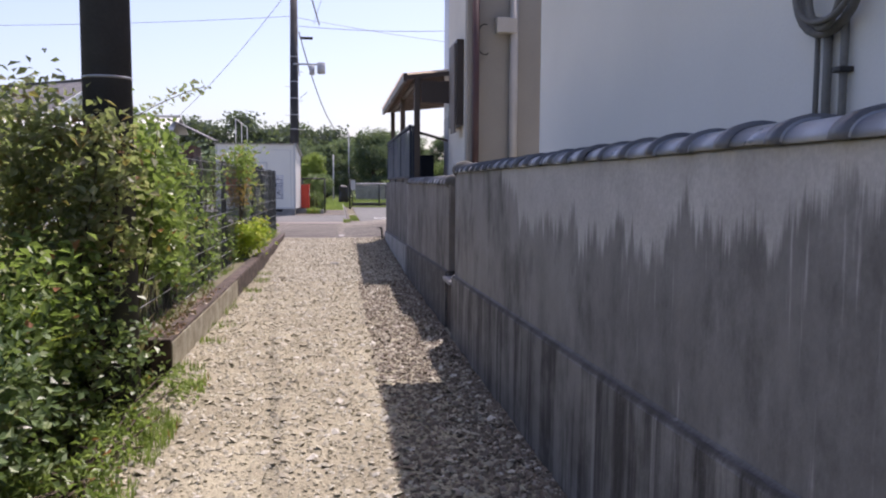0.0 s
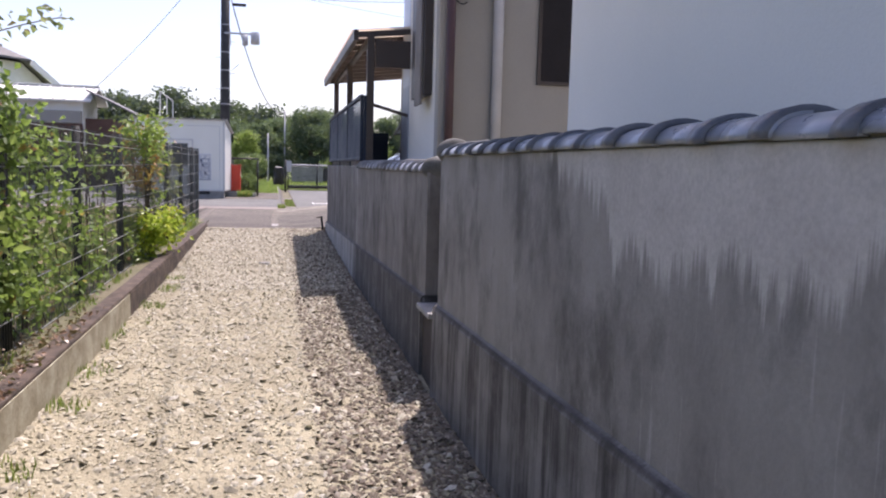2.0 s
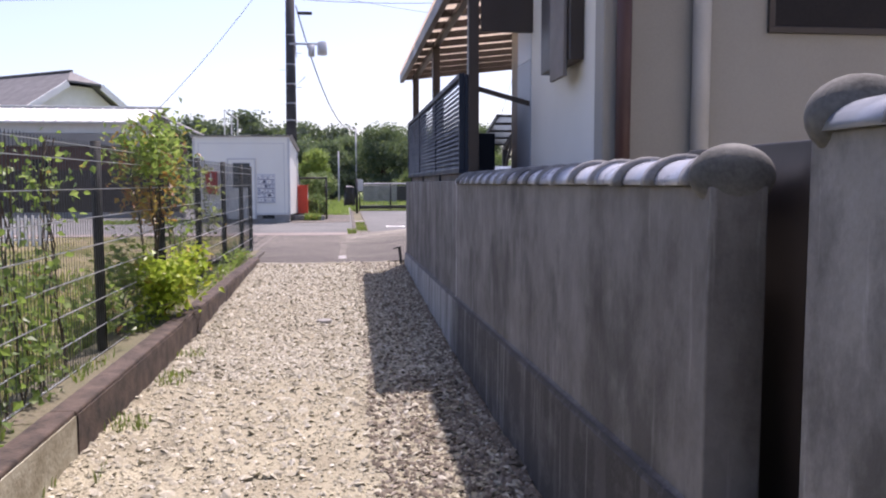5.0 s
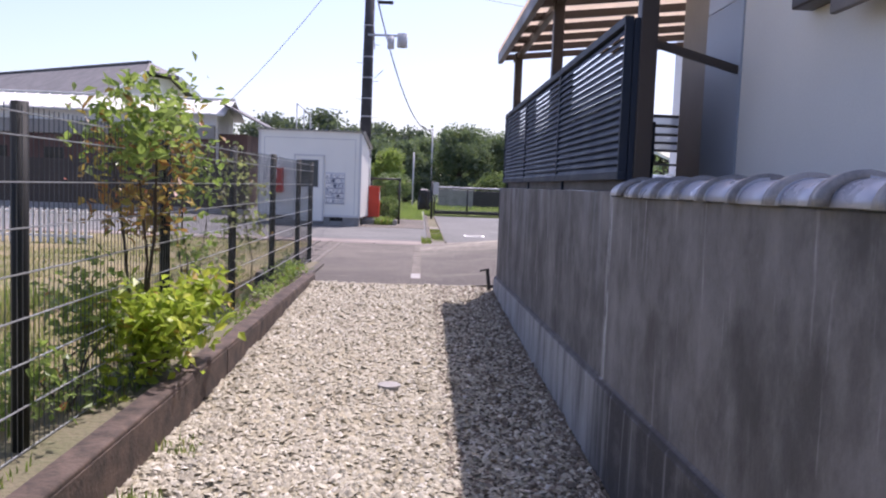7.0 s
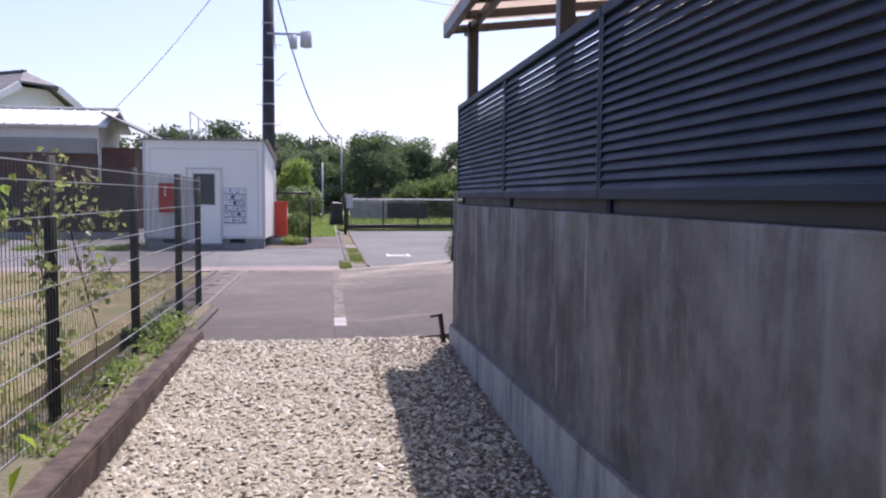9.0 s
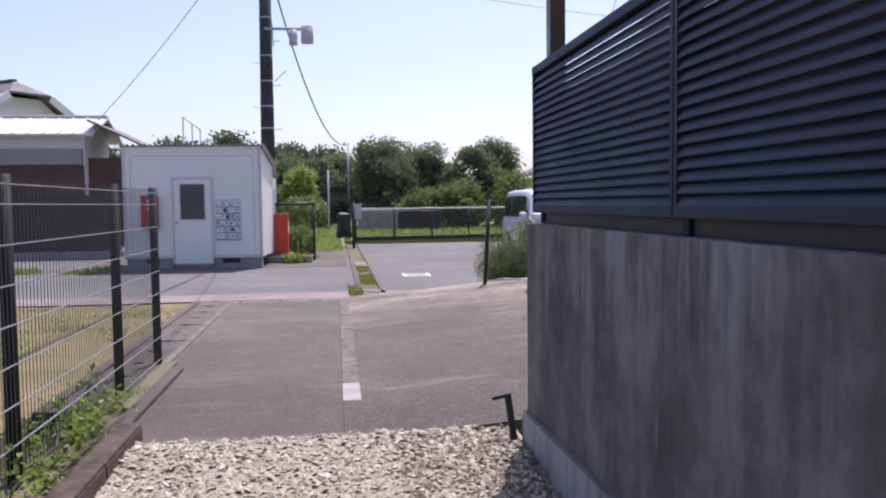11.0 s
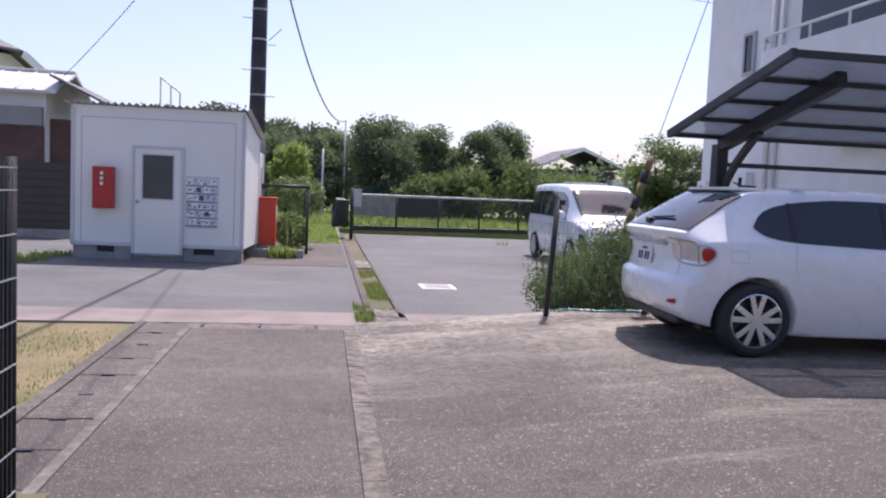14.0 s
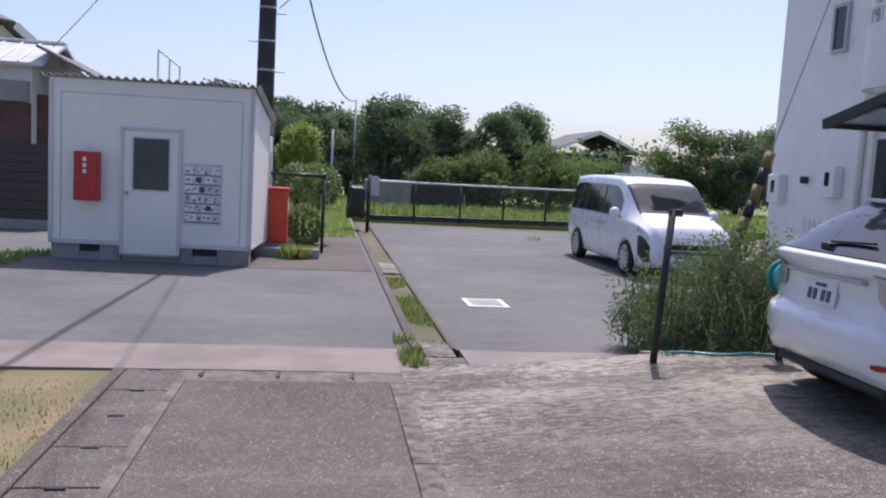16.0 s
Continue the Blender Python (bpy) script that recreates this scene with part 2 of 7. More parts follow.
def paving(name, c, c2, speck, coarse=0.6, specks=0.62, scale=110.0, worn_from=None, aged=0.0):
    """Weathered concrete or asphalt with exposed stone."""
    n = Nodes(name)
    p = n.place()
    big, mid = n.noise(p, coarse, 6.0, 0.6), n.noise(p, 6.0, 5.0, 0.6)
    col = n.mix(n.ramp(n.math('ADD', n.math('MULTIPLY', big, 0.65), n.math('MULTIPLY', mid, 0.35)), 0.36, 0.64), c, c2)
    v = n.put("TexVoronoi", Vector=p, Scale=scale)
    s = n.math('MULTIPLY', n.math('GREATER_THAN', n.put("SeparateColor", Color=v.outputs["Color"]).outputs[0], specks), n.ramp(v.outputs["Distance"], 0.25, 0.45, 1.0, 0.0))
    col = n.mix(s, col, speck)
    v2 = n.put("TexVoronoi", Vector=p, Scale=scale * 0.28)
    s2 = n.math('MULTIPLY', n.math('GREATER_THAN', n.put("SeparateColor", Color=v2.outputs["Color"]).outputs[1], 0.88), n.ramp(v2.outputs["Distance"], 0.15, 0.4, 0.8, 0.0))
    col = n.mix(s2, col, speck)
    wear = n.ramp(n.math('ADD', n.math('MULTIPLY', n.noise(p, 0.45, 4.0, 0.6), 0.6), n.math('MULTIPLY', n.noise(p, 14.0, 5.0, 0.7), 0.4)), 0.51, 0.63, 0.0, 0.42)
    col = n.mix(wear, col, tuple(0.55 * v for v in speck))
    if aged:
        ay = n.math('ADD', n.put("SeparateXYZ", Vector=p).outputs[1], n.math('MULTIPLY', big, 2.4))
        col = n.mix(n.ramp(ay, aged - 0.6, aged + 2.4, 0.42, 0.0), col, (0.036, 0.030, 0.024))
    sweep = n.ramp(n.math('ADD', n.math('MULTIPLY', n.noise(n.place(0.45, 2.6, 1.0), 1.0, 6.0, 0.62), 0.75), n.math('MULTIPLY', n.noise(p, 22.0, 4.0, 0.7), 0.25)), 0.54, 0.66, 0.0, 0.42)
    if worn_from is not None:
        gy = n.put("SeparateXYZ", Vector=p).outputs[1]
        gx = n.put("SeparateXYZ", Vector=p).outputs[0]
        bare = n.math('MULTIPLY', n.ramp(n.math('ADD', gy, n.math('MULTIPLY', big, 3.0)), worn_from + 0.6, worn_from + 3.2), n.ramp(n.math('ADD', gx, n.math('MULTIPLY', big, 2.0)), 7.5, 4.5))
        flake = n.ramp(n.math('ADD', n.math('MULTIPLY', n.noise(n.place(9.0, 22.0, 1.0), 1.0, 5.0, 0.7), 0.6), n.math('MULTIPLY', n.noise(n.place(0.7, 2.2, 1.0), 1.0, 4.0, 0.6), 0.4)), 0.46, 0.57)
        col = n.mix(n.math('MULTIPLY', n.math('MULTIPLY', bare, flake), 0.80), col, tuple(0.85 * v for v in speck))
    col = n.mix(sweep, col, tuple(0.75 * v for v in speck))
    stain = n.ramp(n.math('ADD', n.math('MULTIPLY', n.noise(p, 0.33, 5.0, 0.6), 0.8), n.math('MULTIPLY', n.noise(p, 7.0, 5.0, 0.7), 0.2)), 0.47, 0.60, 0.0, 0.34)
    col = n.mix(stain, col, tuple(0.55 * v for v in c2))
    wig = n.noise(n.place(1.0, 1.0, 1.0), 0.55, 7.0, 0.7)
    ck = n.ramp(n.math('ABSOLUTE', n.math('SUBTRACT', wig, 0.5)), 0.0008, 0.0022, 0.6, 0.0)
    col = n.mix(ck, col, (0.03, 0.03, 0.028))
    n.bump(n.math('ADD', v.outputs["Distance"], n.math('MULTIPLY', mid, 0.8)), 0.35, 0.006)
    return n.done(col, 0.88)


def gloss(name, c, rough=0.3, metal=0.0, coat=0.0):
    n = Nodes(name)
    p = n.place()
    dust = n.noise(p, 5.0, 5.0)
    if coat:
        n.b.inputs["Coat Weight"].default_value = coat
        n.b.inputs["Coat Roughness"].default_value = 0.06
    col = n.mix(n.ramp(dust, 0.4, 0.8, 0.0, 0.18), c, tuple(0.6 * v + 0.06 for v in c))
    return n.done(col, n.ramp(dust, 0.3, 0.7, rough * 0.8, min(rough * 1.3, 1)), metal)


def glass_dark(name, c=(0.02, 0.025, 0.03), rough=0.04):
    return Nodes(name).done(c, rough, 0.0, 0.55)


M_WALL = stained_concrete()
M_PLASTER = worn("white_plaster", (0.78, 0.765, 0.70), (0.71, 0.70, 0.64), 0.85, 0.7, 90.0, 0.25)
M_PLASTER_GREY = worn("greyed_plaster", (0.75, 0.73, 0.67), (0.66, 0.64, 0.585), 0.85, 0.9, 90.0, 0.25)
M_JOINT = worn("crumbled_joint_concrete", (0.20, 0.178, 0.145), (0.060, 0.052, 0.041), 0.92, 9.0, 60.0, 0.5, 0.0, 0.006)
M_JOINT_PALE = worn("pale_worn_cement", (0.20, 0.180, 0.150), (0.080, 0.071, 0.058), 0.92, 6.0, 60.0, 0.4, 0.0, 0.006)
M_BEIGE = worn("beige_render", (0.345, 0.33, 0.295), (0.295, 0.28, 0.25), 0.88, 0.8, 80.0, 0.3)
M_STEELSHEET = worn("blue_grey_sheet_metal", (0.31, 0.345, 0.39), (0.36, 0.395, 0.44), 0.4, 1.0, 120.0, 0.03)
# lighter copy of the sheet metal: its reflection is painted as colour
M_STEEL_REFLECTION = worn("sheet_metal_painted_reflection", (0.50, 0.55, 0.62), (0.45, 0.50, 0.57), 0.4, 1.0, 120.0, 0.03)
M_BOARD = worn("brown_grey_board", (0.36, 0.315, 0.26), (0.30, 0.265, 0.22), 0.8, 1.2, 60.0, 0.1)
M_SHUTTER = worn("weathered_shutter", (0.21, 0.19, 0.175), (0.15, 0.135, 0.125), 0.7, 2.5, 60.0, 0.2)
M_BOARD_DARK = worn("dark_brown_threshold", (0.060, 0.047, 0.038), (0.035, 0.028, 0.024), 0.85, 4.0, 60.0, 0.2)
M_BLIND = worn("dark_blind", (0.016, 0.014, 0.015), (0.028, 0.025, 0.025), 0.7, 3.0, 60.0, 0.1, spec=0.2)
M_CONC = worn("plain_concrete", (0.36, 0.35, 0.33), (0.22, 0.215, 0.20), 0.9, 3.0, 70.0, 0.4)
M_KERBFACE = worn("pale_mossy_concrete", (0.44, 0.42, 0.32), (0.19, 0.165, 0.10), 0.92, 5.0, 45.0, 0.5, 0.0, 0.008)
M_KERB = worn("mossy_concrete", (0.105, 0.072, 0.053), (0.026, 0.021, 0.017), 0.92, 7.0, 45.0, 0.5, 0.0, 0.008)
M_TILE = worn("blue_grey_glazed_tile", (0.25, 0.29, 0.36), (0.34, 0.37, 0.42), 0.32, 7.0, 120.0, 0.1, 0.0, 0.003, 0.25)
M_TILE_DARK = worn("dark_weathered_tile", (0.085, 0.098, 0.125), (0.15, 0.165, 0.19), 0.45, 9.0, 110.0, 0.2, 0.0, 0.003, 0.3)
# paler tile, its colour lifted further for the sunlit glossy tops
M_TILE_PALE_SUNLIT = worn("pale_sunlit_tile", (0.46, 0.49, 0.56), (0.38, 0.41, 0.48), 0.30, 7.0, 120.0, 0.1, 0.0, 0.003, 0.15)
M_TILE_WORN = worn("worn_pale_tile", (0.34, 0.34, 0.345), (0.13, 0.135, 0.15), 0.45, 9.0, 110.0, 0.2, 0.0, 0.003, 0.3)
M_TILE_END = worn("lichened_tile", (0.17, 0.17, 0.16), (0.07, 0.07, 0.065), 0.85, 9.0, 90.0, 0.4)
M_LOUVRE = worn("dark_aluminium", (0.009, 0.017, 0.032), (0.015, 0.025, 0.044), 0.55, 3.0, 150.0, 0.05, 0.0, spec=0.3)
M_BROWN = worn("dark_brown_aluminium", (0.035, 0.026, 0.022), (0.05, 0.038, 0.032), 0.42, 3.0, 150.0, 0.05)
M_FENCE = worn("dark_green_coated_wire", (0.010, 0.012, 0.011), (0.018, 0.020, 0.019), 0.65, 3.0, 150.0, 0.05, spec=0.25)
M_WIRE_PALE = worn("pale_galvanised_wire", (0.34, 0.36, 0.36), (0.24, 0.26, 0.26), 0.4, 8.0, 100.0, 0.05)
M_WIRE = worn("grey_green_wire", (0.045, 0.052, 0.05), (0.075, 0.08, 0.078), 0.4, 8.0, 100.0, 0.05)
M_POLE = worn("weathered_pole", (0.052, 0.052, 0.055), (0.030, 0.030, 0.033), 0.85, 1.5, 60.0, 0.4)
M_SHED = worn("off_white_steel_panel", (0.83, 0.825, 0.75), (0.77, 0.765, 0.695), 0.5, 0.8, 120.0, 0.05)
M_SHEDTRIM = worn("shed_frame_paint", (0.62, 0.62, 0.60), (0.55, 0.55, 0.53), 0.5, 1.0, 100.0, 0.05)
M_RED = worn("red_enamel", (0.50, 0.020, 0.018), (0.40, 0.022, 0.02), 0.35, 4.0, 90.0, 0.05)
M_REDOX = worn("faded_red_enamel", (0.62, 0.055, 0.02), (0.50, 0.05, 0.02), 0.45, 4.0, 90.0, 0.05)
M_GRAVEL_BED = worn("gravel_bed", (0.37, 0.34, 0.235), (0.23, 0.205, 0.14), 0.95, 2.5, 55.0, 0.9, 0.0, 0.02)
M_SLAB = paving("old_concrete_slab", (0.108, 0.093, 0.076), (0.056, 0.048, 0.039), (0.31, 0.275, 0.22), 0.6, 0.62, 110.0, None, 22.0)
M_SLAB2 = paving("pale_concrete_slab", (0.104, 0.090, 0.073), (0.052, 0.045, 0.036), (0.43, 0.39, 0.31), 0.5, 0.68, 110.0, 24.0, 22.6)
M_ASPHALT = paving("grey_asphalt", (0.143, 0.145, 0.136), (0.095, 0.096, 0.090), (0.24, 0.24, 0.222), 0.5, 0.7, 160.0)
M_PINK = worn("pinkish_concrete", (0.255, 0.213, 0.186), (0.165, 0.138, 0.120), 0.9, 1.2, 70.0, 0.35)
M_EARTH = worn("dry_earth", (0.16, 0.13, 0.085), (0.09, 0.10, 0.045), 0.95, 0.7, 30.0, 0.6, 0.0, 0.03)
M_GRASSBED = worn("grassy_ground", (0.11, 0.115, 0.04), (0.24, 0.185, 0.10), 0.95, 1.2, 40.0, 0.6, 0.0, 0.03)
M_FIELD = worn("meadow_ground", (0.15, 0.21, 0.055), (0.22, 0.26, 0.09), 0.95, 1.2, 40.0, 0.6, 0.0, 0.03)
M_PANE = worn("grey_wired_glass", (0.050, 0.060, 0.064), (0.065, 0.075, 0.080), 0.15, 2.0, 80.0, 0.0)
M_DARK = worn("dark_window", (0.012, 0.013, 0.014), (0.02, 0.02, 0.022), 0.12, 2.0, 80.0, 0.0)
M_BLACK = worn("black_plastic", (0.012, 0.012, 0.013), (0.02, 0.02, 0.02), 0.5, 4.0, 100.0, 0.1)
M_STEEL = worn("galvanised_steel", (0.42, 0.43, 0.44), (0.33, 0.34, 0.35), 0.4, 5.0, 90.0, 0.1, 0.7)
M_GREYPAINT = worn("light_grey_paint", (0.48, 0.49, 0.50), (0.40, 0.41, 0.42), 0.5, 2.0, 90.0, 0.1)
M_HOSE = worn("grey_pipe_lagging", (0.20, 0.19, 0.165), (0.12, 0.115, 0.10), 0.7, 8.0, 90.0, 0.2)
M_RUST = worn("red_brown_pipe", (0.080, 0.032, 0.027), (0.058, 0.027, 0.024), 0.5, 3.0, 90.0, 0.1)
M_PIPE = worn("beige_pipe", (0.50, 0.48, 0.44), (0.43, 0.41, 0.37), 0.55, 3.0, 90.0, 0.05)
M_ROOFGREY = worn("grey_roof_tile", (0.16, 0.155, 0.15), (0.10, 0.10, 0.10), 0.75, 1.5, 30.0, 0.4)
M_ROOFPALE = worn("pale_metal_roof", (0.62, 0.62, 0.58), (0.50, 0.50, 0.46), 0.5, 1.0, 60.0, 0.1)
M_BROWNWALL = worn("red_brown_boards", (0.14, 0.075, 0.055), (0.09, 0.05, 0.04), 0.8, 1.5, 60.0, 0.3)
M_WHITE = worn("white_paint", (0.83, 0.82, 0.78), (0.75, 0.74, 0.70), 0.6, 2.0, 80.0, 0.1)
M_BARK = worn("bark", (0.10, 0.075, 0.05), (0.05, 0.038, 0.028), 0.95, 5.0, 40.0, 0.8, 0.0, 0.02)
L_DARK = leafy("dark_leaves", (0.085, 0.140, 0.055), (0.150, 0.220, 0.085), (0.32, 0.38, 0.20), (0.14, 0.13, 0.05), 0.02, 0.32)
# bluish and lifted: distance haze is mixed into this leaf colour
L_FAR = leafy("haze_tinted_leaves", (0.088, 0.128, 0.094), (0.148, 0.192, 0.132), (0.21, 0.25, 0.17), (0.16, 0.16, 0.09), 0.02, 0.30, 0.85)
L_FAR2 = leafy("field_edge_leaves", (0.095, 0.145, 0.062), (0.145, 0.20, 0.085), (0.20, 0.25, 0.12), (0.2, 0.16, 0.07), 0.02, 0.35, 0.8)
# grey-blue leaves, the haze over the far woods painted in
L_WOODS = leafy("haze_tinted_wood_leaves", (0.060, 0.082, 0.078), (0.085, 0.110, 0.100), (0.11, 0.135, 0.12), (0.13, 0.14, 0.12), 0.02, 0.25, 0.9)
L_MID = leafy("mid_green_leaves", (0.130, 0.200, 0.048), (0.21, 0.290, 0.076), (0.31, 0.37, 0.13), (0.32, 0.12, 0.05), 0.03)
L_VINE = leafy("climber_leaves", (0.10, 0.17, 0.045), (0.165, 0.245, 0.068), (0.27, 0.34, 0.12), (0.30, 0.14, 0.06), 0.03)
L_LIME = leafy("lime_leaves", (0.27, 0.37, 0.03), (0.38, 0.46, 0.035), (0.52, 0.55, 0.06), (0.45, 0.30, 0.05), 0.05)
L_GARDEN = leafy("garden_tree_leaves", (0.15, 0.22, 0.05), (0.22, 0.30, 0.07), (0.32, 0.38, 0.12), (0.3, 0.2, 0.05), 0.02)
L_FADED = leafy("faded_leaves", (0.20, 0.22, 0.11), (0.29, 0.29, 0.16), (0.38, 0.33, 0.21), (0.22, 0.11, 0.06), 0.07)
L_RED = leafy("reddish_leaves", (0.30, 0.10, 0.055), (0.34, 0.17, 0.06), (0.22, 0.22, 0.06), (0.36, 0.07, 0.04), 0.2)
L_LITTER = leafy("dead_leaves", (0.16, 0.09, 0.055), (0.24, 0.14, 0.085), (0.34, 0.24, 0.16), (0.10, 0.06, 0.04), 0.3, 0.15)
L_GRASS = leafy("grass_blades", (0.085, 0.125, 0.03), (0.13, 0.18, 0.045), (0.21, 0.22, 0.09), (0.34, 0.28, 0.13), 0.12)
L_MEADOW = leafy("meadow_blades", (0.16, 0.23, 0.06), (0.22, 0.30, 0.09), (0.30, 0.34, 0.14), (0.34, 0.30, 0.14), 0.08)
L_DRY = leafy("dry_grass_blades", (0.23, 0.19, 0.095), (0.17, 0.165, 0.06), (0.33, 0.27, 0.16), (0.40, 0.34, 0.18), 0.2)


def see_through(name, c, clear, rough=0.4):
    """Thin tinted sheet that lets part of the light straight through."""
    n = Nodes(name)
    n.done(c, rough)
    t = n.put("BsdfTransparent", Color=(*[min(1, v * 1.2 + 0.3) for v in c], 1.0))
    m = n.put("MixShader", Fac=n.ramp(n.noise(n.place(), 2.0, 4.0), 0.3, 0.7, clear - 0.08, clear + 0.08), i1=n.b.outputs[0], i2=t.outputs[0])
    n.t.links.new(m.outputs[0], n.t.nodes["Material Output"].inputs["Surface"])
    return n.mat


def glow_sheet(name, c):
    """Translucent plastic sheet."""
    n = Nodes(name)
    n.done(c, 0.6)
    tr = n.put("BsdfTranslucent", Color=(*c, 1.0))
    m = n.put("MixShader", Fac=0.68, i1=n.b.outputs[0], i2=tr.outputs[0])
    n.t.links.new(m.outputs[0], n.t.nodes["Material Output"].inputs["Surface"])
    return n.mat


M_SHEET = glow_sheet("beige_roof_sheet", (0.80, 0.73, 0.64))
M_SMOKE = see_through("smoky_polycarbonate", (0.34, 0.37, 0.42), 0.55, 0.3)
M_CARWHITE = gloss("pearl_white_car_paint", (0.78, 0.80, 0.80), 0.28, 0.0, 0.8)
M_VANWHITE = gloss("white_car_paint", (0.78, 0.80, 0.82), 0.28, 0.0, 0.8)
M_CARGLASS = glass_dark("dark_car_glass")
M_CHROME = gloss("silver_alloy", (0.62, 0.63, 0.64), 0.28, 0.85)
M_TYRE = worn("tyre_rubber", (0.018, 0.018, 0.019), (0.03, 0.03, 0.03), 0.8, 6.0, 90.0, 0.3)
M_LAMPRED = gloss("red_lamp_lens", (0.40, 0.012, 0.012), 0.12)
M_LAMPCLEAR = gloss("clear_lamp_lens", (0.60, 0.60, 0.62), 0.12, 0.5)
M_PLATE = gloss("number_plate", (0.72, 0.73, 0.72), 0.4)
M_TEAL = worn("teal_plastic", (0.04, 0.26, 0.27), (0.06, 0.33, 0.33), 0.4, 6.0, 90.0, 0.1)
M_YELLOW = worn("faded_yellow_plastic", (0.24, 0.165, 0.06), (0.17, 0.12, 0.05), 0.6, 6.0, 90.0, 0.1)
M_PAPER = worn("pale_notice_board", (0.60, 0.62, 0.64), (0.52, 0.54, 0.57), 0.6, 3.0, 90.0, 0.05)
M_INK = worn("faded_blue_grey_print", (0.045, 0.055, 0.085), (0.11, 0.13, 0.19), 0.6, 5.0, 90.0, 0.0)


def stone_mat(name, a, b, c):
    n = Nodes(name)
    r = n.put("NewGeometry").outputs["Random Per Island"]
    p = n.place()
    col = n.mix(n.ramp(r, 0.0, 0.8), a, b)
    col = n.mix(n.ramp(r, 0.82, 1.0), col, c)
    col = n.mix(n.ramp(n.noise(p, 90.0, 3.0), 0.4, 0.75, 0.0, 0.35), col, (0.15, 0.12, 0.09))
    n.bump(n.noise(p, 140.0, 3.0), 0.3, 0.003)
    return n.done(col, 0.85)


M_STONE = stone_mat("pale_crushed_stone", (0.48, 0.45, 0.325), (0.32, 0.295, 0.205), (0.62, 0.60, 0.50))
M_STONE_W = stone_mat("white_crushed_stone", (0.50, 0.475, 0.37), (0.31, 0.288, 0.212), (0.64, 0.62, 0.53))
M_CABLE = worn("black_cable", (0.22, 0.22, 0.23), (0.30, 0.30, 0.31), 0.6, 4.0, 60.0, 0.0)

# dirt, with the wall's shade on the gravel also put into the colour
M_STONE_DIRT_SHADE = stone_mat("dirty_shade_darkened_stone", (0.20, 0.165, 0.12), (0.10, 0.082, 0.06), (0.36, 0.32, 0.26))


# ---- ground ----
def lane_z(y):
    """Height of the gravel lane."""
    return -0.13 + 0.17 * max(0.0, min(1.0, (y - 12.0) / 7.2)) ** 1.4


def sheet(name, x0, x1, y0, y1, nx, ny, zf, material, depth=0.12, label="", category="ground"):
    """A slab of ground with a top that follows zf and closed sides."""
    verts, faces = [], []
    for j in range(ny + 1):
        for i in range(nx + 1):
            x, y = x0 + (x1 - x0) * i / nx, y0 + (y1 - y0) * j / ny
            verts.append((x, y, zf(x, y)))
    w = nx + 1
    for j in range(ny):
        for i in range(nx):
            a = j * w + i
            faces.append((a, a + 1, a + w + 1, a + w))
    ring = [i for i in range(w)] + [j * w + nx for j in range(1, ny + 1)] + [ny * w + i for i in range(nx - 1, -1, -1)] + [j * w for j in range(ny - 1, 0, -1)]
    base = len(verts)
    verts += [(verts[k][0], verts[k][1], verts[k][2] - depth) for k in ring]
    for k in range(len(ring)):
        k2 = (k + 1) % len(ring)
        faces.append((ring[k], base + k, base + k2, ring[k2]))
    ob = pydata(name, verts, faces, material)
    return tagged(ob, label, category, kind="structure")


def rough(x, y, amp=0.008, f=3.0):
    return amp * noise.noise((x * f, y * f, 0.3))


sheet("ground", -700, 700, -300, 1100, 40, 40, lambda x, y: -0.30, M_EARTH, 0.5, "dry earth with sparse grass", "ground")
sheet("lane_gravel", -1.0, 1.34, -14, 18.985, 60, 400, lambda x, y: lane_z(y) + rough(x, y, 0.022, 2.2) + rough(x, y, 0.008, 9.0), M_GRAVEL_BED, 0.3,
      "pale gravel lane between wall and kerb", "gravel lane")
sheet("pavement_left", -1.318, 0.268, 18.99, 26.30, 20, 60, lambda x, y: rough(x, y, 0.006, 1.3) - 0.004, M_SLAB, 0.3, "dark weathered concrete drive with worn patches", "concrete drive")
sheet("pavement_right", 0.392, 12.0, 18.99, 26.74, 60, 60, lambda x, y: rough(x, y, 0.006, 1.3) - 0.002 + 0.21 * max(0.0, min(1.0, (x - 0.5) / 2.4)), M_SLAB2, 0.3, "speckled old concrete parking slab", "concrete slab")
sheet("road_left", -30.0, 0.56, 27.56, 60.0, 60, 50, lambda x, y: rough(x, y, 0.008, 0.8) - 0.01, M_ASPHALT, 0.3, "grey patched asphalt yard", "asphalt")
sheet("road", 1.02, 9.0, 27.56, 43.8, 40, 50, lambda x, y: rough(x, y, 0.008, 0.8) - 0.01, M_ASPHALT, 0.3, "grey asphalt drive leading to a gate", "road")
sheet("pavement_path", -1.62, 0.50, 33.1, 39.2, 20, 50, lambda x, y: rough(x, y, 0.008, 0.8) - 0.004, M_SLAB, 0.3, "brown weathered concrete path beside the hut", "concrete path")
sheet("road_apron", -30.0, 0.52, 26.64, 27.55, 60, 4, lambda x, y: rough(x, y, 0.006, 1.1) - 0.006, M_PINK, 0.3, "pinkish concrete strip along the yard", "concrete strip")
sheet("road_apron_right", 1.04, 2.9, 26.76, 27.55, 12, 4, lambda x, y: rough(x, y, 0.006, 1.1) - 0.006, M_PINK, 0.3, "pinkish concrete strip at the drive mouth", "concrete strip")
sheet("lawn_path", -1.62, 0.50, 39.21, 48.9, 20, 30, lambda x, y: rough(x, y, 0.02, 0.8) + 0.012, M_FIELD, 0.3, "strip of bright green grass beyond the path", "grass")
